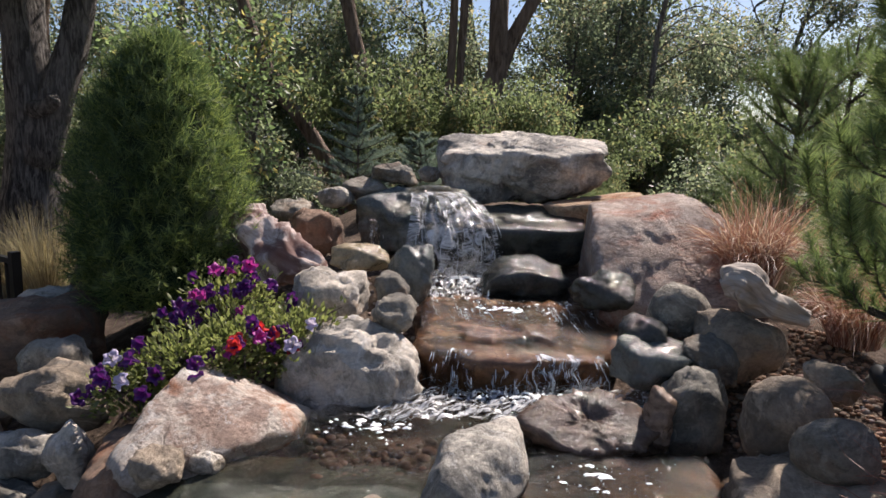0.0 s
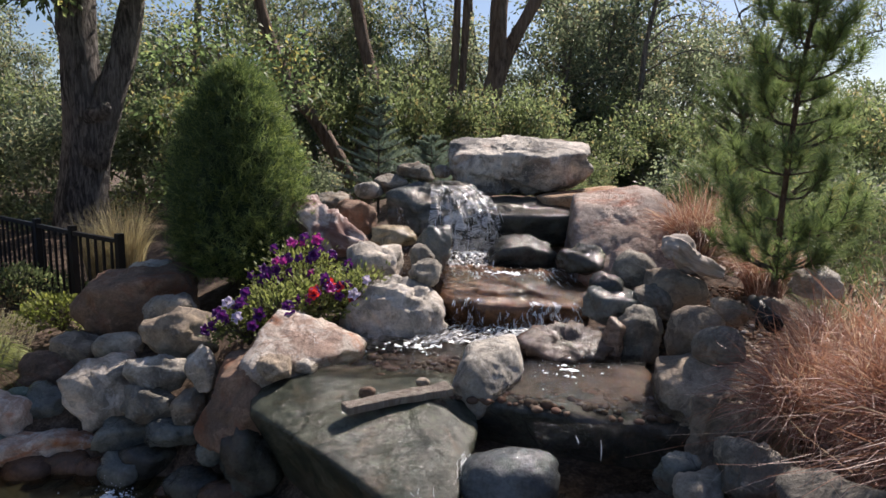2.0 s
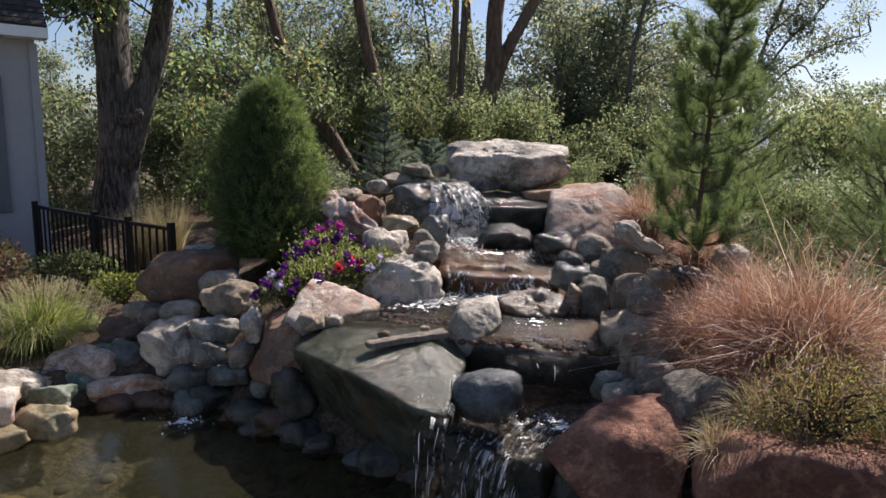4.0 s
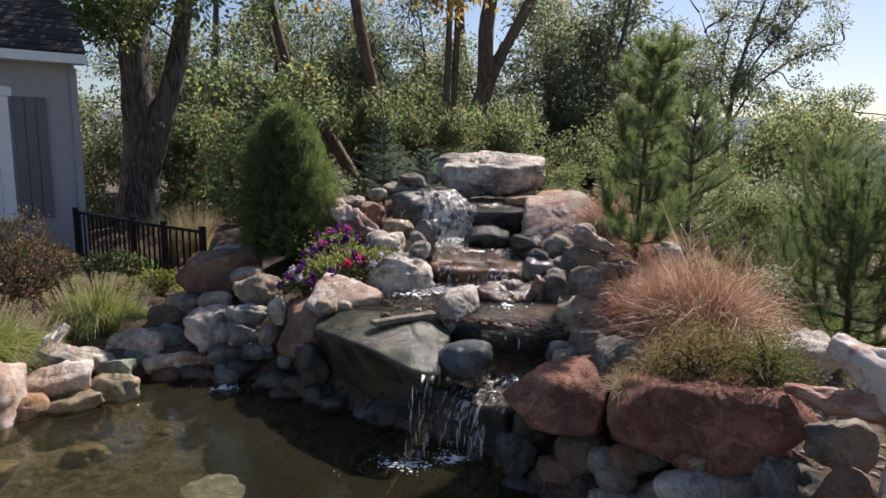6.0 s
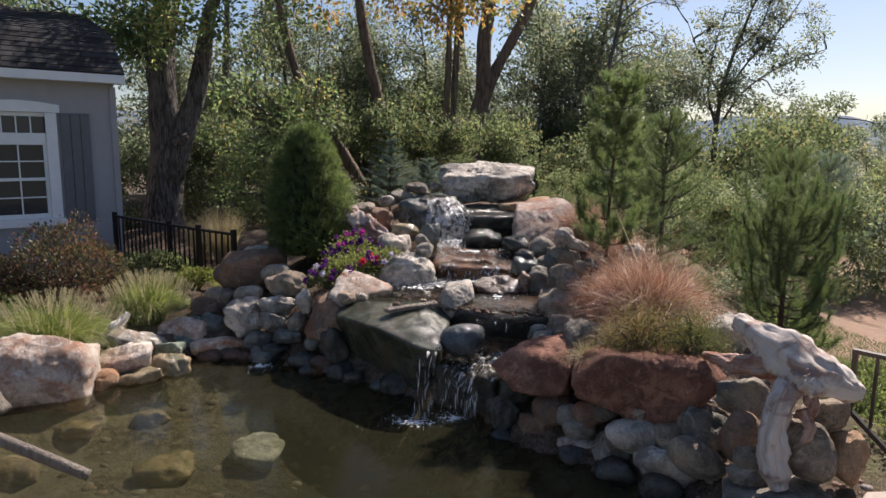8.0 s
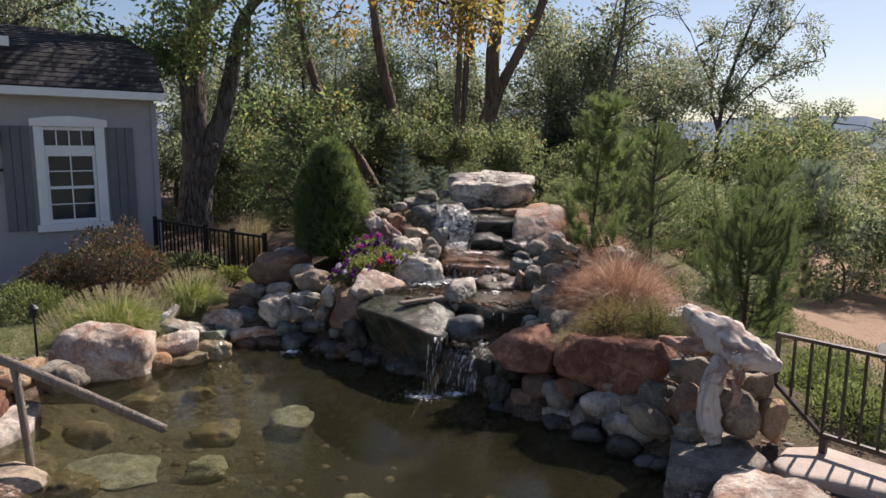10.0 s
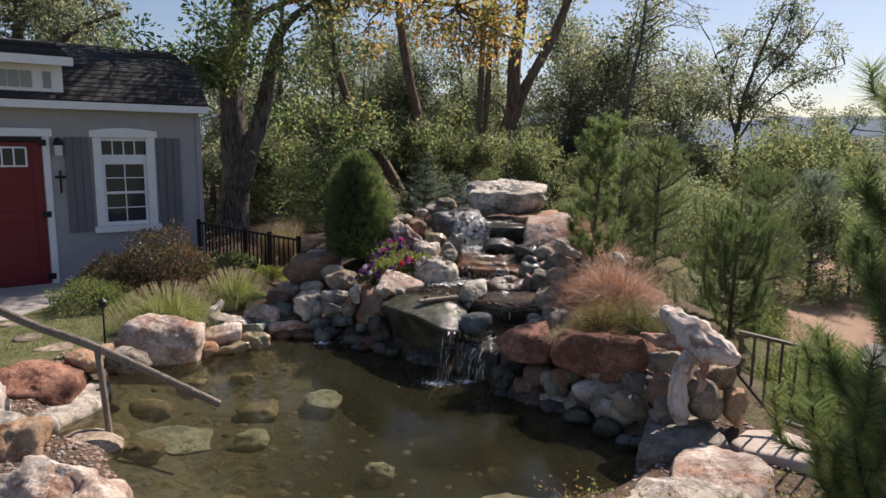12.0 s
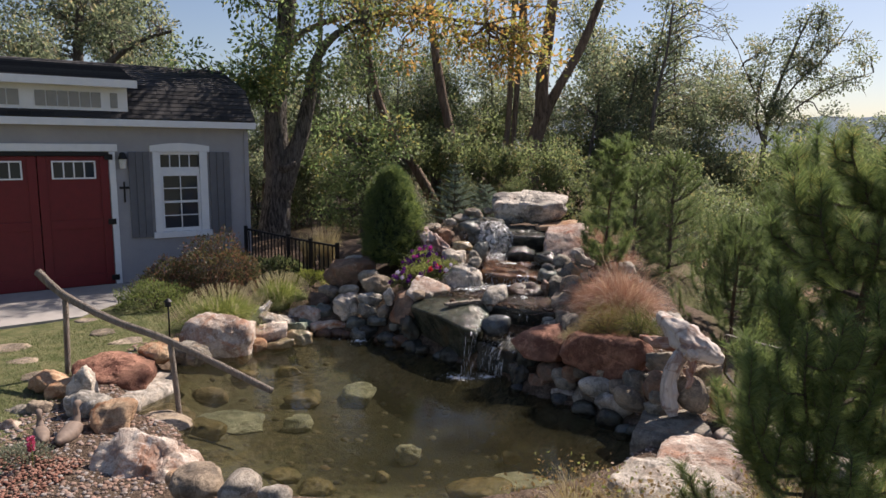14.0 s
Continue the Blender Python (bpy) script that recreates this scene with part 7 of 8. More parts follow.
leafy_mound("barberry_shrub", -4.36, 3.78, 0.15, 0.72, 0.60, 0.92, 7000, 0.045, BARBERRY_LEAF, "mounded barberry shrub with green and reddish leaves before the wall", 131)
leafy_mound("barberry_shrub", -5.0, 3.45, 0.13, 0.52, 0.45, 0.60, 3800, 0.045, BARBERRY_LEAF, "low barberry shrub with green and reddish leaves before the wall", 132)
leafy_mound("flowering_shrub", -4.72, 2.55, 0.12, 0.58, 0.42, 0.46, 4200, 0.034, SHRUB_LEAF, "low green shrub with small purple flowers beside the drive", 133)
leafy_mound("trailing_herb", 1.54, 0.17, 0.68, 0.22, 0.18, 0.32, 5200, 0.012, FINE_HERB_LEAF, "fine-leaved green herb trailing over the red boulder", 134, loose=0.18)
leafy_mound("trailing_herb", 1.24, 0.29, 0.68, 0.30, 0.20, 0.33, 7000, 0.011, DRY_HERB_LEAF, "fine-leaved herb turned rusty brown above the red boulder", 135, loose=0.20)
grass_clump("straw_grass", 0.93, 0.34, 0.60, 0.22, 0.16, 260, STRAW_BLADE, "dry straw caught between the red rocks", 136, 0.7, 0.03, wild=1.4)
grass_clump("straw_grass", 1.12, 0.45, 0.68, 0.26, 0.20, 380, STRAW_BLADE, "dry straw hanging over the grey stones", 137, 0.7, 0.03, wild=1.4)
leafy_mound("grey_shrub", -3.55, -2.35, 0.16, 0.34, 0.30, 0.26, 2600, 0.03, BLUE_NEEDLE, "low grey-green shrub in red mulch", 135)
leafy_mound("green_shrub", -3.55, 4.35, 0.35, 0.50, 0.36, 0.30, 2600, 0.04, SCRUB_LEAF, "low green plants along the fence", 136)
leafy_mound("green_shrub", -2.75, 3.55, 0.38, 0.36, 0.26, 0.22, 1500, 0.035, HERB_LEAF, "low green plants at the fence's foot", 137)

for k, (x, y, w, h) in enumerate(((2.95, -0.05, 0.42, 0.34), (3.35, -0.55, 0.46, 0.36), (3.85, -0.95, 0.50, 0.40), (3.6, 0.35, 0.50, 0.42), (4.3, -0.2, 0.5, 0.4), (4.4, 0.9, 0.55, 0.5), (3.3, 1.2, 0.42, 0.30), (3.75, 1.75, 0.36, 0.26), (3.9, 3.5, 0.42, 0.34), (4.3, 4.4, 0.4, 0.34))):
    leafy_mound("slope_shrub", x, y, ground_z(x, y) - 0.03, w, w * 0.8, h, 2600, 0.036, SHRUB_LEAF, "low green shrub on the slope beyond the fence", 171 + k, loose=0.16)

FLOWER = {}
for key, c1, c2 in (("purple", (0.055, 0.008, 0.10), (0.13, 0.02, 0.20)), ("red", (0.55, 0.012, 0.02), (0.72, 0.05, 0.05)), ("lilac", (0.42, 0.34, 0.58), (0.62, 0.55, 0.74)), ("magenta", (0.32, 0.02, 0.22), (0.48, 0.05, 0.34))):
    FLOWER[key] = leaf_material(key + "_petal", c1, c2, through_light=0.3)


def flower_mesh(seed, radius=0.034):
    """A five-lobed trumpet flower facing +z."""
    g = np.random.default_rng(seed)
    k = 30
    a = np.linspace(0, 2 * np.pi, k, endpoint=False)
    rim = radius * (0.86 + 0.14 * np.cos(5 * a)) * (1 + 0.06 * g.normal(0, 1, k))
    rings = [(0.10, -0.045), (0.22, -0.02), (0.55, -0.003), (0.85, 0.003), (1.0, -0.002)]
    v = [np.stack([rim * s * np.cos(a), rim * s * np.sin(a), z + 0.006 * s * np.sin(5 * a + seed) + 0 * a], -1) for s, z in rings]
    v = np.concatenate(v)
    i = np.arange(4)[:, None] * k + np.arange(k)[None]
    j = np.arange(4)[:, None] * k + (np.arange(k)[None] + 1) % k
    f = np.stack([i, j, j + k, i + k], -1).reshape(-1, 4)
    return mesh_np("flower", v, f, True)


FLOWER_MESH = {}
for key in FLOWER:
    for s in range(3):
        me = flower_mesh(s + 5)
        me.materials.append(FLOWER[key])
        FLOWER_MESH[key, s] = me


def petunia(x, y, z, rx, ry, h, leaves, blooms, seed, label):
    root, at, g = leafy_mound("petunia_plant", x, y, z, rx, ry, h, int(leaves * 1.6), 0.030, PETUNIA_LEAF, label, seed, True, "flowers", 0.14)
    for key, count in blooms:
        for k in range(count):
            q = at[g.integers(0, len(at))]
            for _ in range(40):
                q = at[g.integers(0, len(at))]
                if q[1] < -0.1 * ry and q[2] > 0.2 * h and np.linalg.norm(q / np.array([rx, ry, h])) > 0.8:
                    break
            ob = part("bloom", FLOWER_MESH[key, int(g.integers(0, 3))], None, root)
            d = Vector((g.normal(0, 0.4), -0.9 + g.normal(0, 0.3), 0.55 + g.normal(0, 0.25)))
            s = g.uniform(0.85, 1.25)
            ob.matrix_basis = Matrix.Translation(Vector(q) * 1.08 + Vector((0, -0.03, 0.02))) @ d.to_track_quat("Z", "Y").to_matrix().to_4x4() @ Matrix.Diagonal((s, s, s, 1))


petunia(-1.12, 2.44, 0.64, 0.18, 0.18, 0.18, 700, (("purple", 8), ("lilac", 2)), 141, "petunia plant with purple and lilac flowers trailing over stones")
petunia(-0.98, 2.50, 0.68, 0.24, 0.20, 0.24, 900, (("purple", 6), ("red", 1)), 142, "petunia plant with purple and red flowers")
petunia(-0.80, 2.62, 0.72, 0.24, 0.20, 0.24, 900, (("purple", 7), ("red", 4), ("magenta", 3)), 143, "petunia plant with dark purple and red flowers")
petunia(-0.60, 2.66, 0.72, 0.24, 0.16, 0.24, 1100, (("lilac", 5), ("purple", 2)), 144, "petunia plant with pale lilac flowers beside the white boulder")
petunia(-0.94, 2.92, 0.78, 0.28, 0.18, 0.30, 800, (("purple", 22), ("magenta", 6)), 145, "petunia plant thick with deep purple flowers")


def dry_herb(x, y, seed, label):
    z = ground_z(x, y)
    root, g = grass_clump("dry_herb", x, y, z, 0.30, 0.34, 420, STRAW_BLADE, label, seed, 0.15, 0.05, 0.0018, category="herb", group="shrubs and herbs")
    at = np.stack([g.uniform(-0.28, 0.28, 260), g.uniform(-0.28, 0.28, 260), g.uniform(0.08, 0.40, 260)], -1)
    v, f = leaf_arrays(at, g.normal(0, 1, (260, 3)), 0.03, g, 0, 0.6)
    part("foliage", mesh_np("foliage", v, f), DRY_HERB_LEAF, root)


for k, (x, y) in enumerate(((0.75, -2.25), (1.05, -2.45), (1.35, -2.5), (0.55, -2.6), (1.75, -2.55), (2.05, -2.1))):
    dry_herb(x, y, 150 + k, "dry olive herb with straw seed heads at the near bank")


# tufts over the lawns, uncountable
def lawn(name, x0, x1, y0, y1, count, h, seed, label, keep):
    g = np.random.default_rng(seed)
    x, y = g.uniform(x0, x1, count), g.uniform(y0, y1, count)
    ok = keep(x, y)
    x, y = x[ok], y[ok]
    z = ground_height(x, y)
    roots = np.stack([x, y, z - 0.005], -1)
    tips = roots + np.stack([g.normal(0, h * 0.5, len(x)), g.normal(0, h * 0.5, len(x)), h * g.uniform(0.4, 1.2, len(x))], -1)
    v, f = blade_arrays(roots, tips, h * 0.2, 0.003, g, 2)
    ob = part(name, mesh_np(name, v, f), GRASS_BLADE)
    tagged(ob, label, "grass", kind="stuff")


lawn("lawn_grass", -7.0, -3.7, -3.0, 2.2, 26000, 0.035, 161, "short mossy green lawn beside the pond", lambda x, y: (x < -3.95 - 0.25 * np.sin(y * 2)) & ((y - 0.8) < (x + 5.68) * 1.66))
lawn("slope_grass", 2.7, 6.0, -3.0, 5.0, 30000, 0.05, 162, "short green grass on the slope beyond the fence", lambda x, y: (x > 2.85) & (x < 5.2 + 0.3 * np.sin(y)))


leafy_mound("grey_shrub", -3.25, -1.98, 0.10, 0.26, 0.22, 0.22, 2600, 0.020, GREY_LEAF, "low grey-green cushion shrub on the red mulch", 161)


def pink_flower(x, y, seed):
    g = np.random.default_rng(seed)
    z = ground_z(x, y)
    root = thing("pink_flower", x, y, z, "single pink flower spike on the near bank", "flower", "petunias")
    part("stem", tubes("stem", [tube_arrays([(0, 0, -0.02), (0.004, 0, 0.10), (0, 0, 0.20)], [0.003, 0.003, 0.002], 6)]), HERB_LEAF, root)
    n = 160
    a, u = g.uniform(0, 2 * np.pi, n), g.uniform(0, 1, n)
    d = np.stack([np.cos(a), np.sin(a), 0.3 + 0 * a], -1)
    at = np.stack([0 * a, 0 * a, 0.13 + 0.10 * u], -1) + d * 0.008
    v, f = leaf_arrays(at, d, 0.022, g, 0.1, 0.7)
    part("petal_spike", mesh_np("petal_spike", v, f), PINK_PETAL, root)


pink_flower(-3.06, -2.10, 163)

# ---- running water ----
def foam_material(name, cover, white=0.85, stretch=0.35, scale=26):
    """Clear running water with white broken streaks."""
    m = bpy.data.materials.new(name)
    m.use_nodes = True
    n, l = m.node_tree.nodes, m.node_tree.links
    b = n["Principled BSDF"]
    b.inputs["Base Color"].default_value = (white, white, white, 1)
    b.inputs["Roughness"].default_value = 0.25
    tc = n.new("ShaderNodeTexCoord")
    mp = n.new("ShaderNodeMapping")
    mp.inputs["Scale"].default_value = (1.0, stretch, 1.0)
    l.new(tc.outputs["UV"], mp.inputs[0])
    f = noise_tex(n, l, mp.outputs[0], scale, 6, 0.68, 0.8)
    clear = n.new("ShaderNodeBsdfTransparent")
    clear.inputs[0].default_value = (0.80, 0.77, 0.72, 1)
    gloss = n.new("ShaderNodeBsdfGlossy")
    gloss.inputs["Roughness"].default_value = 0.09
    bp = n.new("ShaderNodeBump")
    bp.inputs["Strength"].default_value, bp.inputs["Distance"].default_value = 0.9, 0.03
    l.new(f, bp.inputs["Height"])
    l.new(bp.outputs[0], gloss.inputs["Normal"])
    fre = n.new("ShaderNodeFresnel")
    fre.inputs[0].default_value = 1.33
    l.new(bp.outputs[0], fre.inputs["Normal"])
    film = n.new("ShaderNodeMixShader")
    half = n.new("ShaderNodeMath")
    half.operation = "MULTIPLY"
    half.inputs[1].default_value = 0.8
    l.new(fre.outputs[0], half.inputs[0])
    l.new(half.outputs[0], film.inputs[0])
    l.new(clear.outputs[0], film.inputs[1])
    l.new(gloss.outputs[0], film.inputs[2])
    ms = n.new("ShaderNodeMixShader")
    l.new(ramp(n, l, f, (0.62 - 0.25 * cover, 0.0), (0.80 - 0.2 * cover, 0.85)), ms.inputs[0])
    l.new(film.outputs[0], ms.inputs[1])
    l.new(b.outputs[0], ms.inputs[2])
    l.new(ms.outputs[0], n["Material Output"].inputs[0])
    return m


STREAM = foam_material("stream_water", -0.22)
BASIN = foam_material("churning_basin_water", 0.40)
THIN_FALL = foam_material("thin_falling_water", 0.40, 0.8, 0.22)
RAPID = foam_material("white_water", 0.70, stretch=0.7)
FROTH = foam_material("frothing_water", 0.72, 0.9, 0.55, 15)
FALL = foam_material("falling_water", 0.45)


def sheet_mesh(name, rows, cols, place):
    """A sheet whose points come from place(u, v), with UVs in metres."""
    u, v = np.meshgrid(np.linspace(0, 1, cols), np.linspace(0, 1, rows))
    p = np.array([place(a, c) for a, c in zip(u.ravel(), v.ravel())])
    i = (np.arange(rows - 1)[:, None] * cols + np.arange(cols - 1)[None]).ravel()
    f = np.stack([i, i + cols, i + 1 + cols, i + 1], -1)
    me = mesh_np(name, p, f, True)
    grid = p.reshape(rows, cols, 3)
    width = np.linalg.norm(grid[0, -1] - grid[0, 0])
    run = np.concatenate([[0], np.cumsum(np.linalg.norm(np.diff(grid[:, cols // 2], axis=0), axis=1))])
    uv = np.stack([u * width, np.repeat(run, cols).reshape(rows, cols)], -1).reshape(-1, 2)
    layer = me.uv_layers.new(name="UVMap")
    layer.data.foreach_set("uv", uv[f.ravel()].astype(np.float32).ravel())
    return me


def stream(outline_rows, material_, label, ripple=0.008, seed=1, rows=64, cols=56):
    """A pool or run: outline_rows are (left point, right point) from its head to its foot."""
    left, right = np.array([r[0] for r in outline_rows], float), np.array([r[1] for r in outline_rows], float)
    t = np.linspace(0, 1, len(left))

    def place(u, v):
        a = np.array([np.interp(v, t, left[:, k]) for k in range(3)])
        b = np.array([np.interp(v, t, right[:, k]) for k in range(3)])
        p = a + (b - a) * u
        p[2] += ripple * noise.fractal(Vector((p[0] * 15, p[1] * 15, seed)), 0.8, 2.0, 3)
        return p

    ob = part("stream_water", sheet_mesh("stream_water", rows, cols, place), material_)
    return tagged(ob, label, "water", kind="structure")


def waterfall(lip, foot, width_a, width_b, strands, label, seed, arc=0.06, film=None):
    """Falling water: a thin broken sheet and many separate strands from a lip to its foot."""
    g = np.random.default_rng(seed)
    root = thing("waterfall", *lip, label, "waterfall", "waterfalls")
    d = np.array(foot, float) - np.array(lip, float)
    ahead = unit(np.array([d[0], d[1], 0]))
    side = np.array([-ahead[1], ahead[0], 0.0])

    def path(u, s):
        w = width_a + (width_b - width_a) * u
        p = d * np.array([u ** 0.65, u ** 0.65, u ** 1.5]) + side * s * w
        p = p + ahead * arc * math.sin(math.pi * u)
        p += (ahead * 0.030 + side * 0.02) * noise.noise(Vector((s * 13, u * 3.5, seed + 3)))
        return p

    part("sheet", sheet_mesh("sheet", 26, 40, lambda u, v: path(v, u - 0.5)), film or FALL, root)
    pieces = []
    for _ in range(strands):
        s, u0 = g.uniform(-0.52, 0.52), g.uniform(0, 0.85)
        u1 = min(1.0, u0 + g.uniform(0.08, 0.30))
        us = np.linspace(u0, u1, 9)
        pts = np.array([path(u, s) for u in us]) + ahead * g.uniform(0.0, 0.03) + side * g.normal(0, 0.012)
        r = g.uniform(0.0008, 0.0026) * np.sin(np.linspace(0.3, 2.9, 9))
        pieces.append(tube_arrays(pts, r, 5))
    part("spray", tubes("spray", pieces), WHITE_WATER, root, "bright strands of falling water")
    return root


m, n, l, b = material("bright_water", 0.12, 0.6)
b.inputs["Base Color"].default_value = (0.86, 0.89, 0.90, 1)
b.inputs["Transmission Weight"].default_value, b.inputs["IOR"].default_value = 0.45, 1.2
WHITE_WATER = m


def splash(x, y, z, rx, ry, drops, seed, label, high=0.05, flecks=60):
    """Broken patches of foam and thrown drops where water lands; also white flecks in place of glints."""
    g = np.random.default_rng(seed)
    root = thing("splash", x, y, z, label, "splash", "splashes")
    patches = []
    for _ in range(flecks):
        a, r = g.uniform(0, 2 * math.pi), abs(g.normal(0, 0.6))
        size = g.uniform(0.002, 0.010) * max(0.35, 1.2 - r)
        k = np.linspace(0, 2 * np.pi, 12, endpoint=False)
        rim = size * (1 + 0.45 * g.normal(0, 1, 12).clip(-1.2, 1.2))
        at = np.array([rx * r * math.cos(a), ry * r * math.sin(a), 0.003])
        ring = at + np.stack([rim * np.cos(k) * g.uniform(1.0, 2.2), rim * np.sin(k), 0 * k], -1)
        top = at + np.array([0, 0, g.uniform(0.003, 0.010)])
        patches.append((np.concatenate([ring, [top]]), np.array([[i, (i + 1) % 12, 12] for i in range(12)])))
    part("foam", tubes("foam", patches), FOAM, root)
    d, f = sphere_dirs(1)
    pieces = []
    for _ in range(drops):
        a, r = g.uniform(0, 2 * math.pi), g.uniform(0, 1) ** 0.7
        p = np.array([rx * r * math.cos(a), ry * r * math.sin(a), 0.004 + abs(g.normal(0, high * (1.2 - r)))])
        pieces.append((d * g.uniform(0.001, 0.0036) + p, f))
    part("droplet_spray", tubes("droplet_spray", pieces), WHITE_WATER, root)


def rivulets(name, x, y, z, points, label, seed):
    """Thin bright threads for water running over stone and for its glints; points are (start, end, threads, spread)."""
    g = np.random.default_rng(seed)
    root = thing(name, x, y, z, label, "water", "rivulets")
    o = np.array([x, y, z], float)
    pieces = []
    for start, end, threads, spread in points:
        for _ in range(threads):
            a = np.array(start, float) - o + g.normal(0, spread, 3) * [1, 1, 0.15]
            e = a + (np.array(end, float) - np.array(start, float)) * g.uniform(0.15, 0.6)
            a, e = a + (e - a) * g.uniform(0, 0.6), e
            pts = a + (e - a) * np.linspace(0, 1, 10)[:, None] + g.normal(0, 0.006, (10, 3)) * np.sin(np.linspace(0, np.pi, 10))[:, None]
            pieces.append(tube_arrays(pts, g.uniform(0.0005, 0.0018) * np.sin(np.linspace(0.25, 2.9, 10)) * g.uniform(0.4, 1.3, 10), 5))
    part("water_threads", tubes("water_threads", pieces), WHITE_WATER, root)
    return root


m, n, l, b = material("white_foam", 0.6, 0.4)
b.inputs["Base Color"].default_value = (0.80, 0.82, 0.82, 1)
FOAM = m


# upper fall and pool
waterfall((-0.07, 4.10, 1.345), (0.04, 3.78, 0.90), 0.30, 0.54, 36, "upper waterfall streaming white over a dark boulder", 201, 0.03, FROTH)
waterfall((0.02, 4.06, 1.335), (0.16, 3.74, 0.90), 0.20, 0.42, 30, "frothing water leaping beside the upper fall", 203, 0.07, RAPID)
waterfall((-0.44, 4.07, 1.18), (-0.42, 4.02, 0.96), 0.05, 0.06, 6, "thin trickle down the dark boulder", 202, 0.01)
stream([((-0.20, 4.45, 1.36), (0.06, 4.45, 1.36)), ((-0.24, 4.12, 1.350), (0.10, 4.12, 1.350))], STREAM, "thin film of water on the top boulder", 0.004, 2, 8, 12)
stream([((-0.10, 3.85, 0.90), (0.26, 3.95, 0.90)), ((-0.08, 3.5, 0.885), (0.24, 3.5, 0.885)), ((-0.06, 3.2, 0.875), (0.22, 3.2, 0.875))], RAPID, "white rushing water below the upper fall", 0.03, 3)
splash(0.08, 3.66, 0.90, 0.22, 0.20, 200, 204, "white foam at the foot of the upper fall", 0.09, 130)
splash(0.16, 3.84, 0.96, 0.20, 0.10, 320, 205, "spray thrown by the upper fall", 0.13, 20)
splash(0.35, 2.44, 0.685, 0.46, 0.11, 220, 208, "white foam below the brown ledge", 0.02, 80)
stream([((-0.10, 3.22, 0.885), (0.70, 3.22, 0.875)), ((-0.10, 2.8, 0.845), (0.74, 2.85, 0.825)), ((-0.06, 2.66, 0.832), (0.70, 2.66, 0.812))], STREAM, "shallow water over the brown ledge", 0.012, 5)
# ledge fall and middle pool
waterfall((0.42, 2.585, 0.805), (0.42, 2.50, 0.635), 0.44, 0.46, 60, "low waterfall in thin strands over the brown ledge", 211, 0.015)
waterfall((0.05, 2.60, 0.82), (0.03, 2.50, 0.635), 0.16, 0.18, 14, "thin strands of water at the ledge's end", 212, 0.01)
stream([((-0.08, 2.54, 0.672), (0.80, 2.58, 0.672)), ((-0.16, 2.42, 0.676), (0.80, 2.44, 0.676)), ((-0.30, 2.26, 0.668), (0.66, 2.28, 0.668))], RAPID, "white riffle below the brown ledge", 0.022, 7)
stream([((-0.40, 2.40, 0.660), (0.74, 2.40, 0.662)), ((-0.62, 2.1, 0.656), (0.60, 2.1, 0.658)), ((-0.70, 1.92, 0.650), (0.12, 1.82, 0.650))], STREAM, "shallow clear water over the reddish bed", 0.016, 9)
stream([((0.22, 2.12, 0.660), (0.84, 2.12, 0.660)), ((0.10, 1.78, 0.656), (0.82, 1.75, 0.656)), ((0.06, 1.66, 0.636), (0.82, 1.38, 0.630))], STREAM, "shallow clear water above the black lip", 0.014, 11)
# lower falls
waterfall((0.50, 1.445, 0.60), (0.50, 1.34, 0.31), 0.50, 0.46, 2, "dark glassy fall over the black lip", 221, 0.02, STREAM)
stream([((0.10, 1.40, 0.335), (0.82, 1.42, 0.335)), ((0.02, 1.26, 0.330), (0.72, 1.15, 0.326)), ((-0.03, 1.16, 0.322), (0.48, 0.96, 0.314)), ((-0.07, 1.09, 0.314), (0.36, 0.80, 0.296))], BASIN, "churning dark water in the lower basin", 0.035, 15)
splash(0.52, 1.16, 0.335, 0.22, 0.16, 90, 237, "white foam in the lower basin", 0.02, 70)
waterfall((-0.12, 0.955, 0.46), (-0.15, 0.80, 0.01), 0.14, 0.11, 10, "thin fall from the slab's tip into the pond", 231, 0.03, THIN_FALL)
waterfall((0.14, 0.955, 0.300), (0.075, 0.86, 0.01), 0.42, 0.36, 9, "thin curtain of water from the lower step into the pond", 232, 0.02, THIN_FALL)
splash(-0.22, 0.72, 0.004, 0.26, 0.13, 90, 234, "white foam where the slab's fall meets the pond", 0.02, 110)
splash(0.06, 0.80, 0.004, 0.16, 0.10, 60, 235, "white foam where the step's fall meets the pond", 0.04)
splash(-1.64, 1.91, 0.004, 0.16, 0.11, 50, 236, "small bubbling splash beside the stone wall", 0.04)

# white flecks modelled in place of sun glints on rippled water
splash(-0.22, 2.18, 0.672, 0.40, 0.20, 50, 238, "white flecks standing for sun glints on the reddish pool", 0.006, 45)
splash(0.46, 1.86, 0.670, 0.30, 0.22, 30, 239, "white flecks standing for sun glints above the black lip", 0.006, 22)
splash(0.30, 3.0, 0.885, 0.36, 0.20, 40, 240, "white flecks standing for sun glints on the brown ledge", 0.008, 45)
# the sparkle of water on the slab's edge is shaped as white threads
rivulets("water_film", -0.1, 1.0, 0.47, [((-0.20, 1.06, 0.525), (-0.20, 0.95, 0.43), 16, 0.035), ((-0.07, 1.05, 0.50), (-0.06, 0.96, 0.40), 16, 0.02), ((0.0, 1.35, 0.53), (-0.05, 1.0, 0.475), 14, 0.015)],
         "white threads of water put in for the sparkle on the slab's edge", 241)
rivulets("water_film", 0.4, 2.4, 0.66, [((0.0, 2.5, 0.690), (-0.4, 2.25, 0.676), 34, 0.10), ((0.6, 2.52, 0.69), (0.1, 2.40, 0.684), 50, 0.08)], "white broken water below the brown ledge", 242)
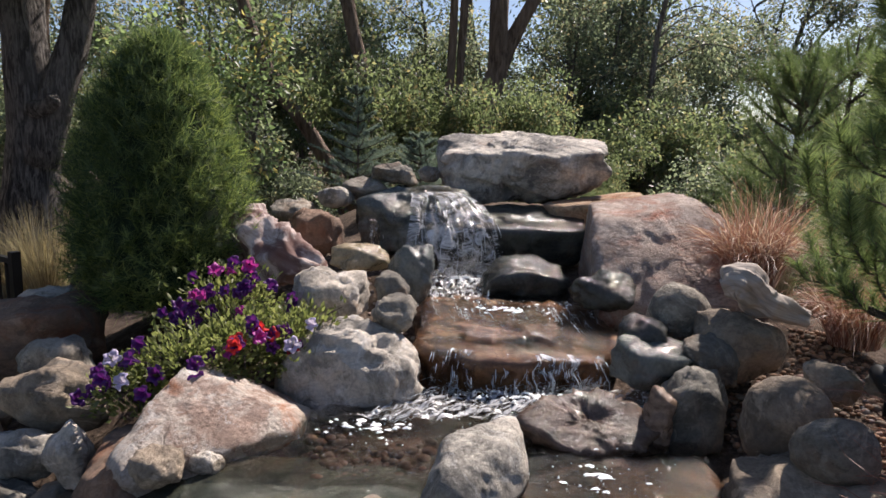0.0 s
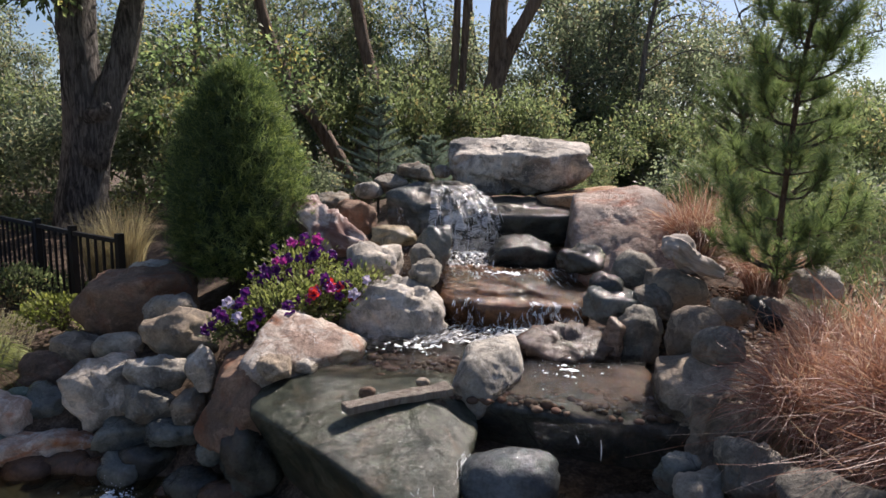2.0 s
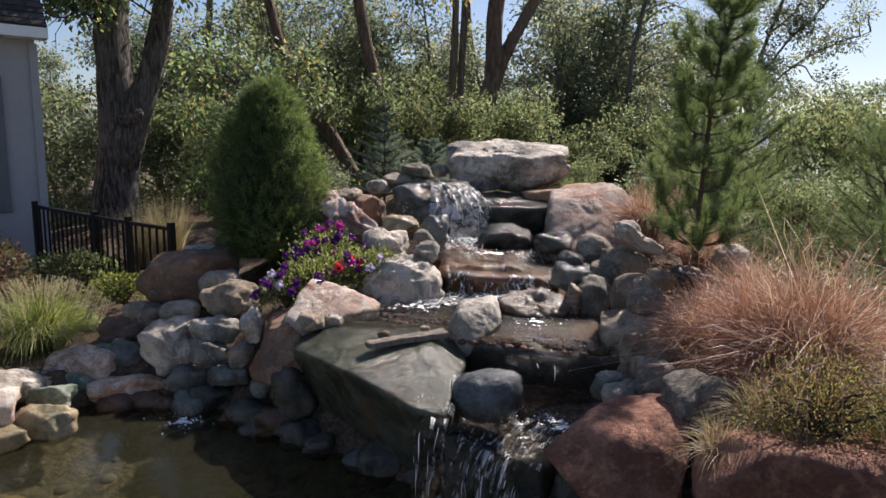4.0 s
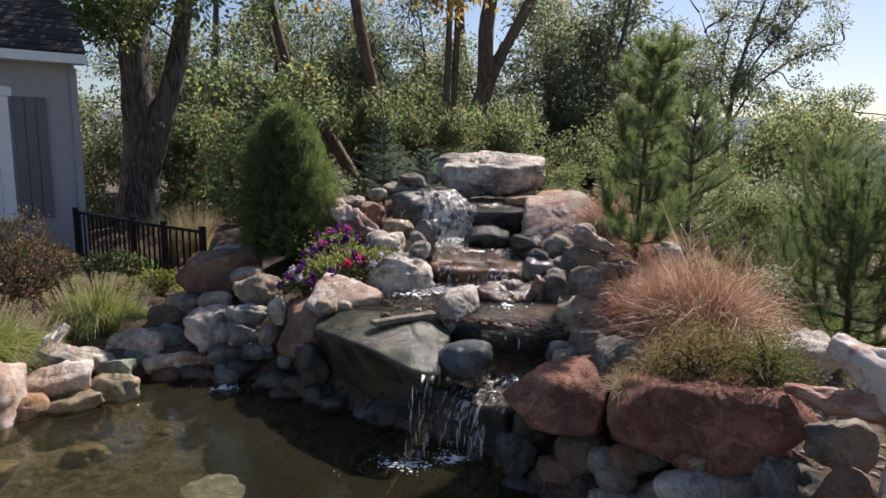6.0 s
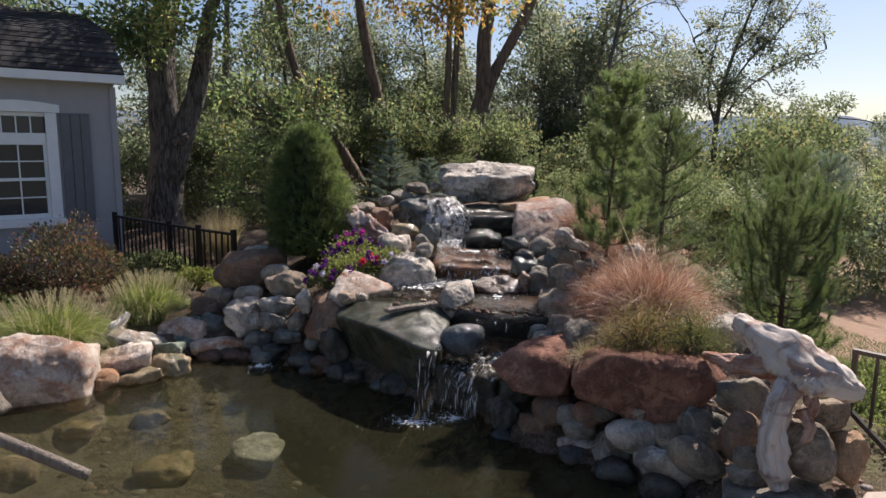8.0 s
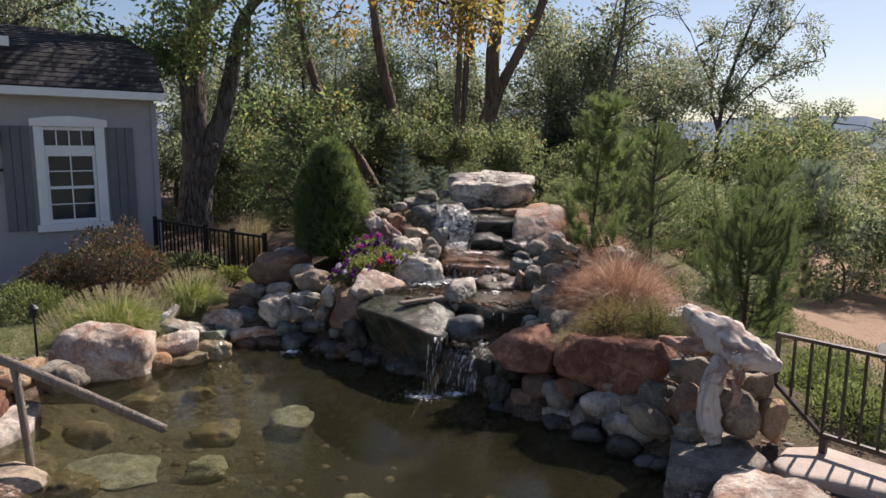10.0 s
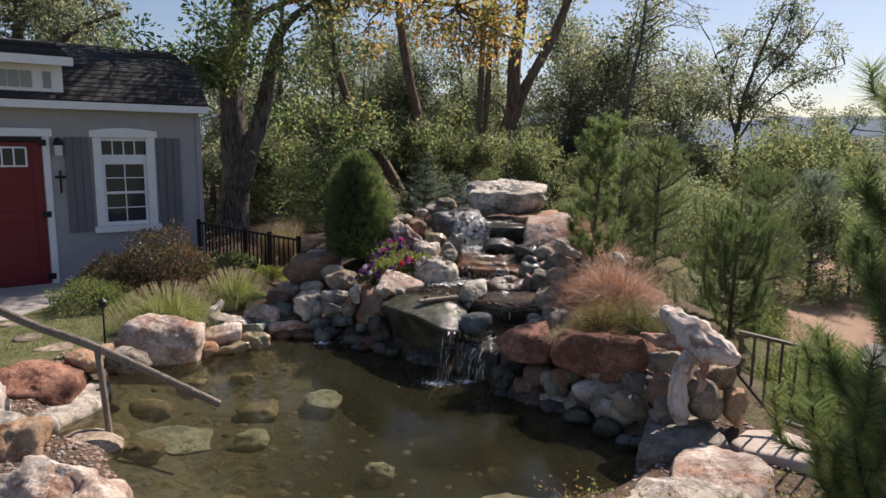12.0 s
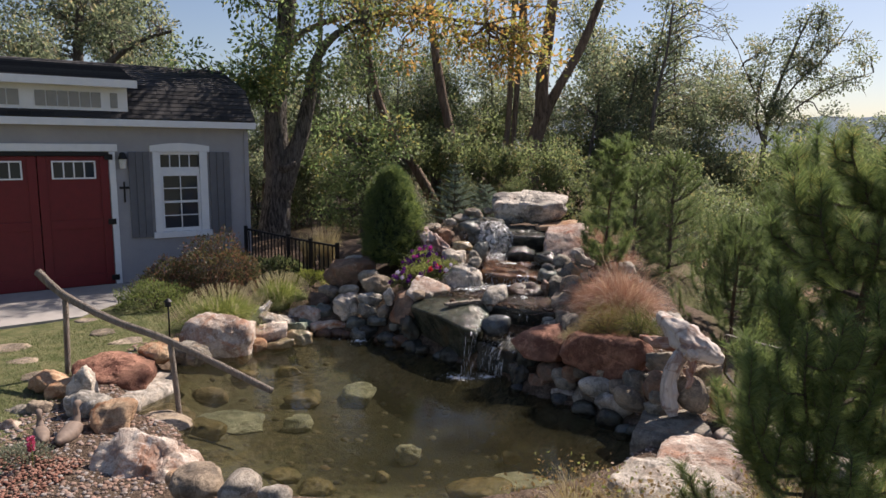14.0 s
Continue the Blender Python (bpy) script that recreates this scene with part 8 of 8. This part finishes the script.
# these white threads stand in for glints on the ledge's water
rivulets("water_film", 0.4, 2.8, 0.86, [((0.1, 3.1, 0.895), (0.2, 2.7, 0.835), 16, 0.08), ((0.5, 3.1, 0.885), (0.55, 2.7, 0.83), 22, 0.10)], "white threads standing for glints of water on the brown ledge", 243)

# ---- driftwood, rail, fences and small things ----
def driftwood(name, stems, label, seed, material_=None, category="driftwood"):
    base = np.array(stems[0][0][0], float)
    ob_pieces = []
    for k, (c, r, *_) in enumerate(stems):
        n, sides = 64, 40
        pts = curve_points(c, n) - base
        rad = np.interp(np.linspace(0, 1, n), np.linspace(0, 1, len(r)), r)
        v, f = tube_arrays(pts, rad, sides)
        for i in range(n * sides):
            row, a = i // sides, 2 * math.pi * (i % sides) / sides
            ca, sa, s = math.cos(a), math.sin(a), row * 0.038
            swell = 0.42 * noise.fractal(Vector((ca * 1.1, sa * 1.1, s * 1.8 + seed + 5 * k)), 0.9, 2.0, 3)
            groove = 0.09 * abs(noise.noise(Vector((ca * 4.5 + s * 0.8, sa * 4.5, s * 0.9 + seed)))) + 0.05 * abs(noise.noise(Vector((ca * 13, sa * 13 + s, s * 1.1 + seed))))
            v[i] = pts[row] + (v[i] - pts[row]) * (1 + swell - groove)
        ang, row = np.tile(np.arange(sides), n), np.repeat(np.arange(n), sides)
        girth = np.abs(2.0 * ang / sides - 1) * 0.25
        run = np.concatenate([[0], np.cumsum(np.linalg.norm(np.diff(pts, axis=0), axis=1))])
        uv = np.concatenate([np.stack([girth, run[row]], -1), [[0, 0], [0, run[-1]]]]) + k * 3.7
        ob_pieces.append((v, f, uv))
    def wood_mesh(piece):
        me = tubes(name, [piece[:2]])
        loops = np.empty(len(me.loops), dtype=np.int32)
        me.loops.foreach_get("vertex_index", loops)
        me.uv_layers.new(name="UVMap").data.foreach_set("uv", piece[2][loops].astype(np.float32).ravel())
        return me

    if len(ob_pieces) == 1:
        ob = part(name, wood_mesh(ob_pieces[0]), material_ or DRIFTWOOD)
    else:
        ob = new(name)
        for k, piece in enumerate(ob_pieces):
            stained = len(stems[k]) > 2
            part("log" if k == 0 else "root_branch", wood_mesh(piece), RED_DRIFTWOOD if stained else material_ or DRIFTWOOD, ob, "reddish stained branch" if stained else "")
    ob.matrix_basis = pose(*base)
    return tagged(ob, label, category)


driftwood("driftwood_log", [([(1.66, -0.12, 1.00), (1.72, -0.24, 0.95), (1.81, -0.40, 0.89), (1.92, -0.52, 0.82), (2.03, -0.58, 0.77), (2.10, -0.60, 0.75)], [0.046, 0.082, 0.122, 0.116, 0.074, 0.030]),
                            ([(1.52, -0.02, 0.76), (1.60, -0.14, 0.76), (1.66, -0.24, 0.77), (1.73, -0.34, 0.80), (1.80, -0.42, 0.84)], [0.022, 0.040, 0.055, 0.075, 0.06], "red"),
                            ([(1.80, -0.50, 0.80), (1.71, -0.57, 0.70), (1.67, -0.59, 0.56), (1.665, -0.60, 0.44), (1.685, -0.62, 0.34), (1.71, -0.64, 0.25)], [0.06, 0.070, 0.060, 0.072, 0.064, 0.036]),
                            ([(1.80, -0.52, 0.82), (1.83, -0.60, 0.79), (1.85, -0.655, 0.775)], [0.07, 0.066, 0.030]),
                            ([(1.84, -0.56, 0.76), (1.85, -0.61, 0.69), (1.83, -0.62, 0.62)], [0.040, 0.034, 0.016], "red"),
                            ([(1.80, -0.60, 0.66), (1.83, -0.63, 0.58), (1.80, -0.64, 0.50)], [0.030, 0.032, 0.016], "red")],
          "large weathered silver driftwood root draped over the pond wall", 301)
driftwood("tree_stump", [([(-1.06, 3.62, 1.24), (-0.98, 3.52, 1.12), (-0.82, 3.44, 1.02), (-0.62, 3.38, 0.98)], [0.09, 0.135, 0.135, 0.06]),
                         ([(-1.04, 3.60, 1.18), (-1.10, 3.58, 1.05), (-1.02, 3.55, 0.92)], [0.07, 0.09, 0.07])],
          "gnarled weathered stump with silver and reddish wood", 305, STUMP_WOOD)
driftwood("driftwood_log", [([(1.08, 2.56, 1.10), (1.13, 2.53, 1.12), (1.22, 2.5, 1.05), (1.36, 2.46, 1.0)], [0.05, 0.075, 0.06, 0.03])],
          "grey driftwood log among the boulders", 307, GREY_BOARD)
plank = bmesh.new()
box(plank, -0.225, 0.225, -0.038, 0.038, -0.016, 0.016, 0.006)
bmesh.ops.subdivide_edges(plank, edges=[e for e in plank.edges if e.calc_length() > 0.2], cuts=22)
for q in plank.verts:
    u = q.co.x / 0.45 + 0.5
    q.co.y = q.co.y * (0.80 + 0.35 * u - 0.5 * max(0.0, u - 0.85)) + 0.012 * math.sin(3.5 * u)
    q.co.z += 0.006 * noise.noise((u * 7, q.co.y * 40, 2.0)) + 0.012 * u * u
    q.co.x += 0.02 * noise.noise((q.co.y * 30, 4.0, 1.0))
board = part("driftwood_board", plank, RAIL_WOOD)
board.matrix_basis = pose(-0.27, 1.565, 0.640, 2, -1, 24.5)
tagged(board, "flat weathered grey board lying on the slab", "driftwood")
boulder(-0.40, 1.60, 0.655, (0.07, 0.06, 0.05), 3, "rust", 561, "small brown pebble beside the board", name="pebble", level=3)
boulder(-0.18, 1.70, 0.66, (0.06, 0.05, 0.045), 3, "tan", 562, "small tan pebble beside the board", name="pebble", level=3)
driftwood("driftwood_twig", [([(-2.82, 2.00, 0.46), (-2.91, 1.90, 0.34), (-3.0, 1.82, 0.22)], [0.026, 0.056, 0.050]),
                             ([(-2.97, 1.96, 0.28), (-2.92, 1.85, 0.20), (-2.87, 1.8, 0.10)], [0.034, 0.026, 0.016])],
          "small white forked piece of driftwood on the stones", 311, WHITE_DRIFTWOOD)

rail = new("handrail")
rail.matrix_basis = pose(-4.15, -0.1, 0.0)
tagged(rail, "handrail of peeled grey logs leading down into the pond", "handrail")
ro = np.array([-4.15, -0.1, 0.0])
part("top_rail", tubes("top_rail", [tube_arrays(curve_points([(-4.47, -0.06, 1.19), (-4.15, -0.12, 0.97), (-3.5, -0.35, 0.80), (-2.81, -0.58, 0.69), (-1.86, -0.55, 0.25)], 26) - ro, np.linspace(0.040, 0.030, 26), 12, 0.08, 5)]), RAIL_WOOD, rail)
part("post", tubes("post", [tube_arrays(curve_points([(-4.17, -0.14, 0.10), (-4.16, -0.13, 0.5), (-4.15, -0.12, 0.95)], 8) - ro, [0.028] * 8, 10, 0.1, 6)]), RAIL_WOOD, rail)
part("post", tubes("post", [tube_arrays(curve_points([(-2.72, -0.62, -0.30), (-2.76, -0.60, 0.2), (-2.81, -0.58, 0.67)], 8) - ro, [0.026] * 8, 10, 0.1, 7)]), RAIL_WOOD, rail)


def metal_fence(corners, top, drop, label, gap=0.10, ends=True):
    """A black fence along corners: each stretch has a post, two rails and pickets."""
    base = Vector((*corners[0], 0))
    root = thing("metal_fence", base.x, base.y, 0, label, "fence")
    for k, (a, c) in enumerate(zip(corners, corners[1:])):
        a3, c3 = Vector((*a, 0)) - base, Vector((*c, 0)) - base
        run = c3 - a3
        turn = Matrix.Rotation(math.atan2(run.y, run.x), 4, "Z")
        za, zc = top(*a), top(*c)

        def place(u0, u1, half, z0, z1, bev=0.003):
            bm = bmesh.new()
            box(bm, u0, u1, -half, half, 0, 1, 0)
            for v in bm.verts:
                u = v.co.x / run.length
                zz = za + (zc - za) * u
                v.co.z = zz + (z1 if v.co.z > 0.5 else z0)
            bmesh.ops.transform(bm, matrix=Matrix.Translation(a3) @ turn, verts=bm.verts)
            return bm

        part("top_rail", place(0, run.length, 0.016, -0.03, 0.0), BLACK_METAL, root)
        part("lower_rail", place(0, run.length, 0.014, -drop + 0.08, -drop + 0.11), BLACK_METAL, root)
        n = max(2, int(run.length / gap))
        for i in range(1, n):
            u = run.length * i / n
            part("picket", place(u - 0.008, u + 0.008, 0.008, -drop + 0.05, -0.031), BLACK_METAL, root)
        for u in (0.0, run.length) if k == len(corners) - 2 else (0.0,):
            part("post", place(u - 0.024, u + 0.024, 0.024, -drop - 0.08, 0.04), BLACK_METAL, root)
    return root


metal_fence([(-4.47, 5.25), (-3.40, 4.42), (-2.90, 4.03), (-2.37, 3.66)], lambda x, y: 0.985 - 0.02 * (x + 4.4) / 2, 0.62, "black metal picket fence between the house and the rocks")
def bronze_fence(a, c, top, label):
    """A bronze rail fence whose foot rail climbs at its end; it stands on a short foot."""
    root = thing("metal_fence", a[0], a[1], 0, label, "fence")
    run = Vector((c[0] - a[0], c[1] - a[1], 0))
    turn = Matrix.Rotation(math.atan2(run.y, run.x), 4, "Z")
    foot = 0.31                                  # where the slanting foot rail meets the level one

    def low(u):
        return 0.29 + max(0.0, foot - u) / foot * 0.27

    def bar(name, u0, u1, half, z00, z01, z10, z11):
        bm = bmesh.new()
        box(bm, u0, u1, -half, half, 0, 1)
        for v in bm.verts:
            far = v.co.x > (u0 + u1) / 2
            v.co.z = (z11 if far else z01) if v.co.z > 0.5 else (z10 if far else z00)
        bmesh.ops.transform(bm, matrix=turn, verts=bm.verts)
        part(name, bm, BRONZE_METAL, root)

    bar("top_rail", -0.012, run.length, 0.018, top - 0.022, top, top - 0.022, top)
    bar("end_post", -0.012, 0.012, 0.012, low(0), top - 0.023, low(0), top - 0.023)
    bar("foot_rail", -0.012, foot, 0.014, low(0), low(0) + 0.03, low(foot), low(foot) + 0.03)
    bar("foot_rail", foot + 0.001, run.length, 0.014, 0.29, 0.32, 0.29, 0.32)
    u = 0.105
    while u < run.length:
        z = low(u) + 0.031
        bar("picket", u - 0.008, u + 0.008, 0.008, z, top - 0.023, z, top - 0.023)
        u += 0.105
    for u in (foot + 0.02, run.length - 0.05):
        bar("foot", u - 0.02, u + 0.02, 0.02, 0.15, 0.289, 0.15, 0.289)


bronze_fence((2.19, -0.37), (3.25, -1.60), 0.91, "dark bronze metal rail fence on the stone edging")

# concrete edging under the fence
edge = bmesh.new()
path = [(2.02, -0.74), (2.22, -0.52), (2.48, -0.50), (2.80, -0.86), (3.45, -1.62), (3.20, -1.84), (2.58, -1.16), (2.24, -0.98), (2.06, -0.92)]
lo = [edge.verts.new((x, y, -0.35)) for x, y in path]
hi = [edge.verts.new((x, y, 0.19)) for x, y in path]
edge.faces.new(hi)
for k in range(len(path)):
    edge.faces.new((lo[k], lo[(k + 1) % len(path)], hi[(k + 1) % len(path)], hi[k]))
bmesh.ops.recalc_face_normals(edge, faces=edge.faces)
bmesh.ops.bevel(edge, geom=[e for e in edge.edges if all(q.co.z > 0 for q in e.verts)], offset=0.05, segments=4, affect="EDGES", profile=0.6)
kerb = part("kerb", edge, SANDSTONE, smooth=True)
tagged(kerb, "pale pinkish stone edging beneath the metal fence", "edging", kind="structure")

# a lane curving below the garden
lane = curve_points([(5.1, -40.0, 0), (5.1, -20.0, 0), (5.1, -8.0, 0), (5.1, -1.5, 0), (5.2, 0.8, 0), (5.9, 2.7, 0), (7.8, 4.3, 0), (13.0, 6.2, 0), (30.0, 9.5, 0)], 90)[:, :2]
nrm2 = unit(np.stack([-np.gradient(lane[:, 1]), np.gradient(lane[:, 0])], -1))
wide = np.stack([lane + nrm2 * 0.9, lane - nrm2 * 0.9], 1).reshape(-1, 2)
zz = ground_height(wide[:, 0], wide[:, 1])
zz = np.repeat(zz.reshape(-1, 2).max(1), 2) + 0.03
li = np.arange(89) * 2
m_lane = plain("grey_asphalt", (0.13, 0.125, 0.125), 0.95, vary=0.2, scale=3, relief=0.3)
road = part("road", mesh_np("road", np.column_stack([wide, zz]), np.stack([li, li + 1, li + 3, li + 2], -1), True), m_lane)
tagged(road, "grey asphalt lane below the garden", "road", kind="structure")


def path_light(x, y, label):
    z = ground_z(x, y)
    root = thing("path_light", x, y, z, label, "garden lamp", "path lights")
    part("stake", tubes("stake", [tube_arrays([(0, 0, -0.05), (0, 0, 0.25), (0, 0, 0.46)], [0.010] * 3, 8)]), BLACK_METAL, root)
    bm = bmesh.new()
    bmesh.ops.create_cone(bm, cap_ends=True, segments=16, radius1=0.038, radius2=0.030, depth=0.06, matrix=Matrix.Translation((0, 0, 0.47)))
    part("head", bm, BLACK_METAL, root)
    bm = bmesh.new()
    bmesh.ops.create_cone(bm, cap_ends=True, segments=16, radius1=0.050, radius2=0.012, depth=0.035, matrix=Matrix.Translation((0, 0, 0.517)))
    part("cap", bm, BLACK_METAL, root)


path_light(-3.68, 1.0, "slim dark path light beside the fountain grass")


def duck(x, y, z, s, rz, seed):
    """A garden duck ornament as one plain shape."""
    v1, f1 = tube_arrays(curve_points([(-0.16, 0, 0.07), (-0.10, 0, 0.06), (0.0, 0, 0.055), (0.09, 0, 0.065), (0.13, 0, 0.09)], 16) * s, np.interp(np.linspace(0, 1, 16), [0, 0.25, 0.55, 0.85, 1], [0.008, 0.045, 0.065, 0.05, 0.02]) * s, 14, 0.05, seed)
    v2, f2 = tube_arrays(curve_points([(0.10, 0, 0.08), (0.13, 0, 0.14), (0.125, 0, 0.19), (0.15, 0, 0.215), (0.20, 0, 0.205)], 16) * s, np.interp(np.linspace(0, 1, 16), [0, 0.3, 0.55, 0.75, 0.9, 1], [0.035, 0.022, 0.02, 0.028, 0.018, 0.006]) * s, 12, 0.03, seed)
    ob = part("duck_ornament", tubes("duck_ornament", [(v1, f1), (v2, f2)]), plain("brown_stoneware", (0.20, 0.15, 0.12), 0.7, vary=0.25, scale=20))
    ob.matrix_basis = pose(x, y, z, 0, 0, rz)
    tagged(ob, "brown stoneware duck ornament on the gravel", "ornament", "duck ornaments")


duck(-3.12, -1.62, 0.17, 1.15, 100, 1)
duck(-3.32, -1.66, 0.17, 0.95, 130, 2)


# pebbles and gravel
def pebble_bed(name, keep, x0, x1, y0, y1, count, lo_, hi_, stone, label, seed, lift=0.0, level=None):
    g = np.random.default_rng(seed)
    d, f = sphere_dirs(2)
    x, y = g.uniform(x0, x1, count), g.uniform(y0, y1, count)
    ok = keep(x, y)
    x, y = x[ok], y[ok]
    z = ground_height(x, y) if level is None else np.full(len(x), level)
    verts, faces = [], []
    for k in range(len(x)):
        s = g.uniform(lo_, hi_) * np.array([1, g.uniform(0.7, 1), g.uniform(0.45, 0.75)])
        a = g.uniform(0, 6.3)
        rot = np.array([[math.cos(a), -math.sin(a), 0], [math.sin(a), math.cos(a), 0], [0, 0, 1]])
        verts.append((d * s * (1 + 0.10 * np.sin(d @ g.normal(0, 3, 3)))[:, None]) @ rot.T + np.array([x[k], y[k], z[k] + lift]))
        faces.append(f + k * len(d))
    ob = part(name, mesh_np(name, np.concatenate(verts), np.concatenate(faces), True), stone)
    tagged(ob, label, "pebbles", kind="stuff")


def gravel_material(name, tones):
    m, n, l, b = material(name, 0.85, 0.3)
    geo = n.new("ShaderNodeNewGeometry")
    col = ramp(n, l, geo.outputs["Random Per Island"], *[(k / (len(tones) - 1), c) for k, c in enumerate(tones)])
    tc = n.new("ShaderNodeTexCoord")
    col = mix(n, l, 0.6, col, ramp(n, l, noise_tex(n, l, tc.outputs["Object"], 60, 4), (0.3, 0.6), (0.7, 1.2)), "MULTIPLY")
    l.new(col, b.inputs["Base Color"])
    bump(n, l, b, noise_tex(n, l, tc.outputs["Object"], 90, 4), 0.3, 0.01)
    return m


GRAVEL = gravel_material("mixed_gravel", ((0.15, 0.13, 0.12), (0.26, 0.17, 0.13), (0.33, 0.22, 0.17), (0.24, 0.22, 0.21), (0.36, 0.32, 0.29)))
BED_PEBBLE = gravel_material("stream_pebble", ((0.06, 0.04, 0.03), (0.12, 0.06, 0.04), (0.10, 0.07, 0.05), (0.16, 0.095, 0.065)))
POND_STONE = gravel_material("pond_bed_stone", ((0.07, 0.06, 0.042), (0.13, 0.11, 0.08), (0.19, 0.175, 0.14), (0.17, 0.12, 0.08)))
MULCH = gravel_material("red_bark_mulch", ((0.14, 0.07, 0.05), (0.24, 0.11, 0.08), (0.32, 0.17, 0.125), (0.22, 0.13, 0.10)))
pebble_bed("bark_mulch", lambda x, y: (pond_distance(x, y) < -0.25), -3.9, -2.75, -2.75, -1.95, 1300, 0.005, 0.018, MULCH, "red bark mulch on the near bank", 410, 0.012)
pebble_bed("gravel", lambda x, y: (pond_distance(x, y) < -0.02), -3.9, -2.0, -2.6, -0.4, 2600, 0.008, 0.024, GRAVEL, "mixed pinkish gravel on the near bank", 401)
pebble_bed("gravel", lambda x, y: (pond_distance(x, y) < -0.02) & (pond_distance(x, y) > -0.6), -4.2, -2.4, -0.4, 2.4, 1300, 0.008, 0.026, GRAVEL, "mixed gravel between the bank stones", 402)
pebble_bed("gravel", lambda x, y: x > -9, -1.0, 0.0, 2.5, 4.2, 500, 0.008, 0.022, GRAVEL, "small gravel between the cascade stones", 403)
pebble_bed("gravel", lambda x, y: pond_distance(x, y) < -0.03, 1.2, 2.3, -1.2, 2.6, 1100, 0.008, 0.026, GRAVEL, "small gravel between the wall stones", 404)
pebble_bed("stream_pebbles", lambda x, y: x + y > 1.5, -0.45, 0.82, 1.60, 2.6, 420, 0.010, 0.030, BED_PEBBLE, "reddish-brown pebbles in the shallow stream", 405, 0.0, 0.606)
pebble_bed("stream_pebbles", lambda x, y: y > 1.62 - 0.3 * x, 0.05, 0.82, 1.42, 2.15, 170, 0.010, 0.030, BED_PEBBLE, "brown pebbles above the black lip", 407, 0.0, 0.612)
pebble_bed("pond_stones", lambda x, y: pond_distance(x, y) > 0.05, -3.4, 1.3, -1.9, 2.1, 420, 0.015, 0.06, POND_STONE, "greenish stones on the pond's bed", 406, -0.015)

# larger stones beneath the water
for k, (x, y, w, d_, h, tone) in enumerate(((-2.42, -0.26, 0.70, 0.54, 0.14, "sunk"), (0.42, -1.10, 0.60, 0.32, 0.14, "sunk"), (-1.38, 0.77, 0.44, 0.42, 0.20, "sunk"), (-1.75, -0.15, 0.30, 0.26, 0.16, "sunk"), (-1.9, 0.45, 0.40, 0.32, 0.16, "olive"), (-0.61, -0.46, 0.24, 0.22, 0.22, "sunk"), (-2.80, -0.82, 0.64, 0.46, 0.18, "tan"),
                                            (-0.75, -0.95, 0.14, 0.12, 0.12, "olive"), (0.1, -1.45, 0.55, 0.32, 0.18, "olive"), (-2.9, 0.35, 0.42, 0.30, 0.16, "tan"), (-2.75, 0.95, 0.34, 0.26, 0.14, "olive"), (-2.95, -0.45, 0.55, 0.36, 0.18, "tan"),
                                            (-2.45, -0.75, 0.42, 0.30, 0.16, "olive"), (-2.35, 1.3, 0.30, 0.24, 0.14, "olive"), (0.35, -0.35, 0.20, 0.18, 0.14, "olive"), (-1.2, -1.45, 0.34, 0.26, 0.16, "olive"), (-1.55, -1.2, 0.30, 0.22, 0.12, "olive"))):
    boulder(x, y, ground_z(x, y) + h * 0.25, (w, d_, h), 9, tone, 420 + k, "greenish-grey flat stone lying beneath the pond water" if tone == "sunk" else "brown flat stone lying beneath the pond water", 0.8)

# flat stone step into the pond and flagstones in the lawn
crag([(-3.80, 0.34, 0.13), (-3.25, 0.34, 0.10), (-3.05, -0.1, 0.07), (-3.24, -0.70, 0.07), (-3.75, -0.48, 0.10), (-3.80, 0.30, -0.15), (-3.25, 0.30, -0.15), (-3.05, -0.1, -0.15), (-3.24, -0.70, -0.15), (-3.75, -0.48, -0.15)],
     18, "pale", 451, "flat pale stone step at the pond's edge", "step", 0.4, 4)
gf = np.random.default_rng(9)
for k in range(9):
    x, y = -4.3 - 0.5 * (k % 3) + gf.uniform(-0.12, 0.12), -1.6 + 0.42 * k + gf.uniform(-0.1, 0.1)
    boulder(x, y, ground_z(x, y) - 0.012, (gf.uniform(0.28, 0.46), gf.uniform(0.22, 0.34), 0.07), 8, "tan", 460 + k, "flat tan flagstone set in the lawn", 0.4, None, "flagstone", 3)


# landscape spotlight lying at the pine's foot, and leaf litter round it
spot = thing("garden_spotlight", 1.25, 1.79, 0.965, "black landscape spotlight lying at the pine's foot", "spotlight")
axis = [(-0.004, 0.09, 0.035), (-0.002, 0.05, 0.02), (0.0, 0.0, 0.0), (0.004, -0.08, -0.022), (0.005, -0.095, -0.027)]
part("housing", tubes("housing", [tube_arrays(axis, [0.022, 0.030, 0.034, 0.036, 0.031], 18)]), BLACK_METAL, spot)
part("bezel", tubes("bezel", [tube_arrays([(0.005, -0.088, -0.024), (0.0055, -0.104, -0.029)], [0.040, 0.040], 18)]), BLACK_METAL, spot)
part("stake", tubes("stake", [tube_arrays([(0.0, 0.03, -0.01), (0.0, 0.035, -0.09)], [0.010, 0.008], 8)]), BLACK_METAL, spot)
LITTER = gravel_material("leaf_litter", ((0.10, 0.06, 0.04), (0.22, 0.12, 0.07), (0.30, 0.19, 0.12), (0.20, 0.17, 0.13)))
pebble_bed("leaf_litter", lambda x, y: x > -9, 1.0, 1.75, 1.45, 2.9, 1500, 0.005, 0.018, LITTER, "dry leaf litter and small gravel under the pine", 411, 0.006)
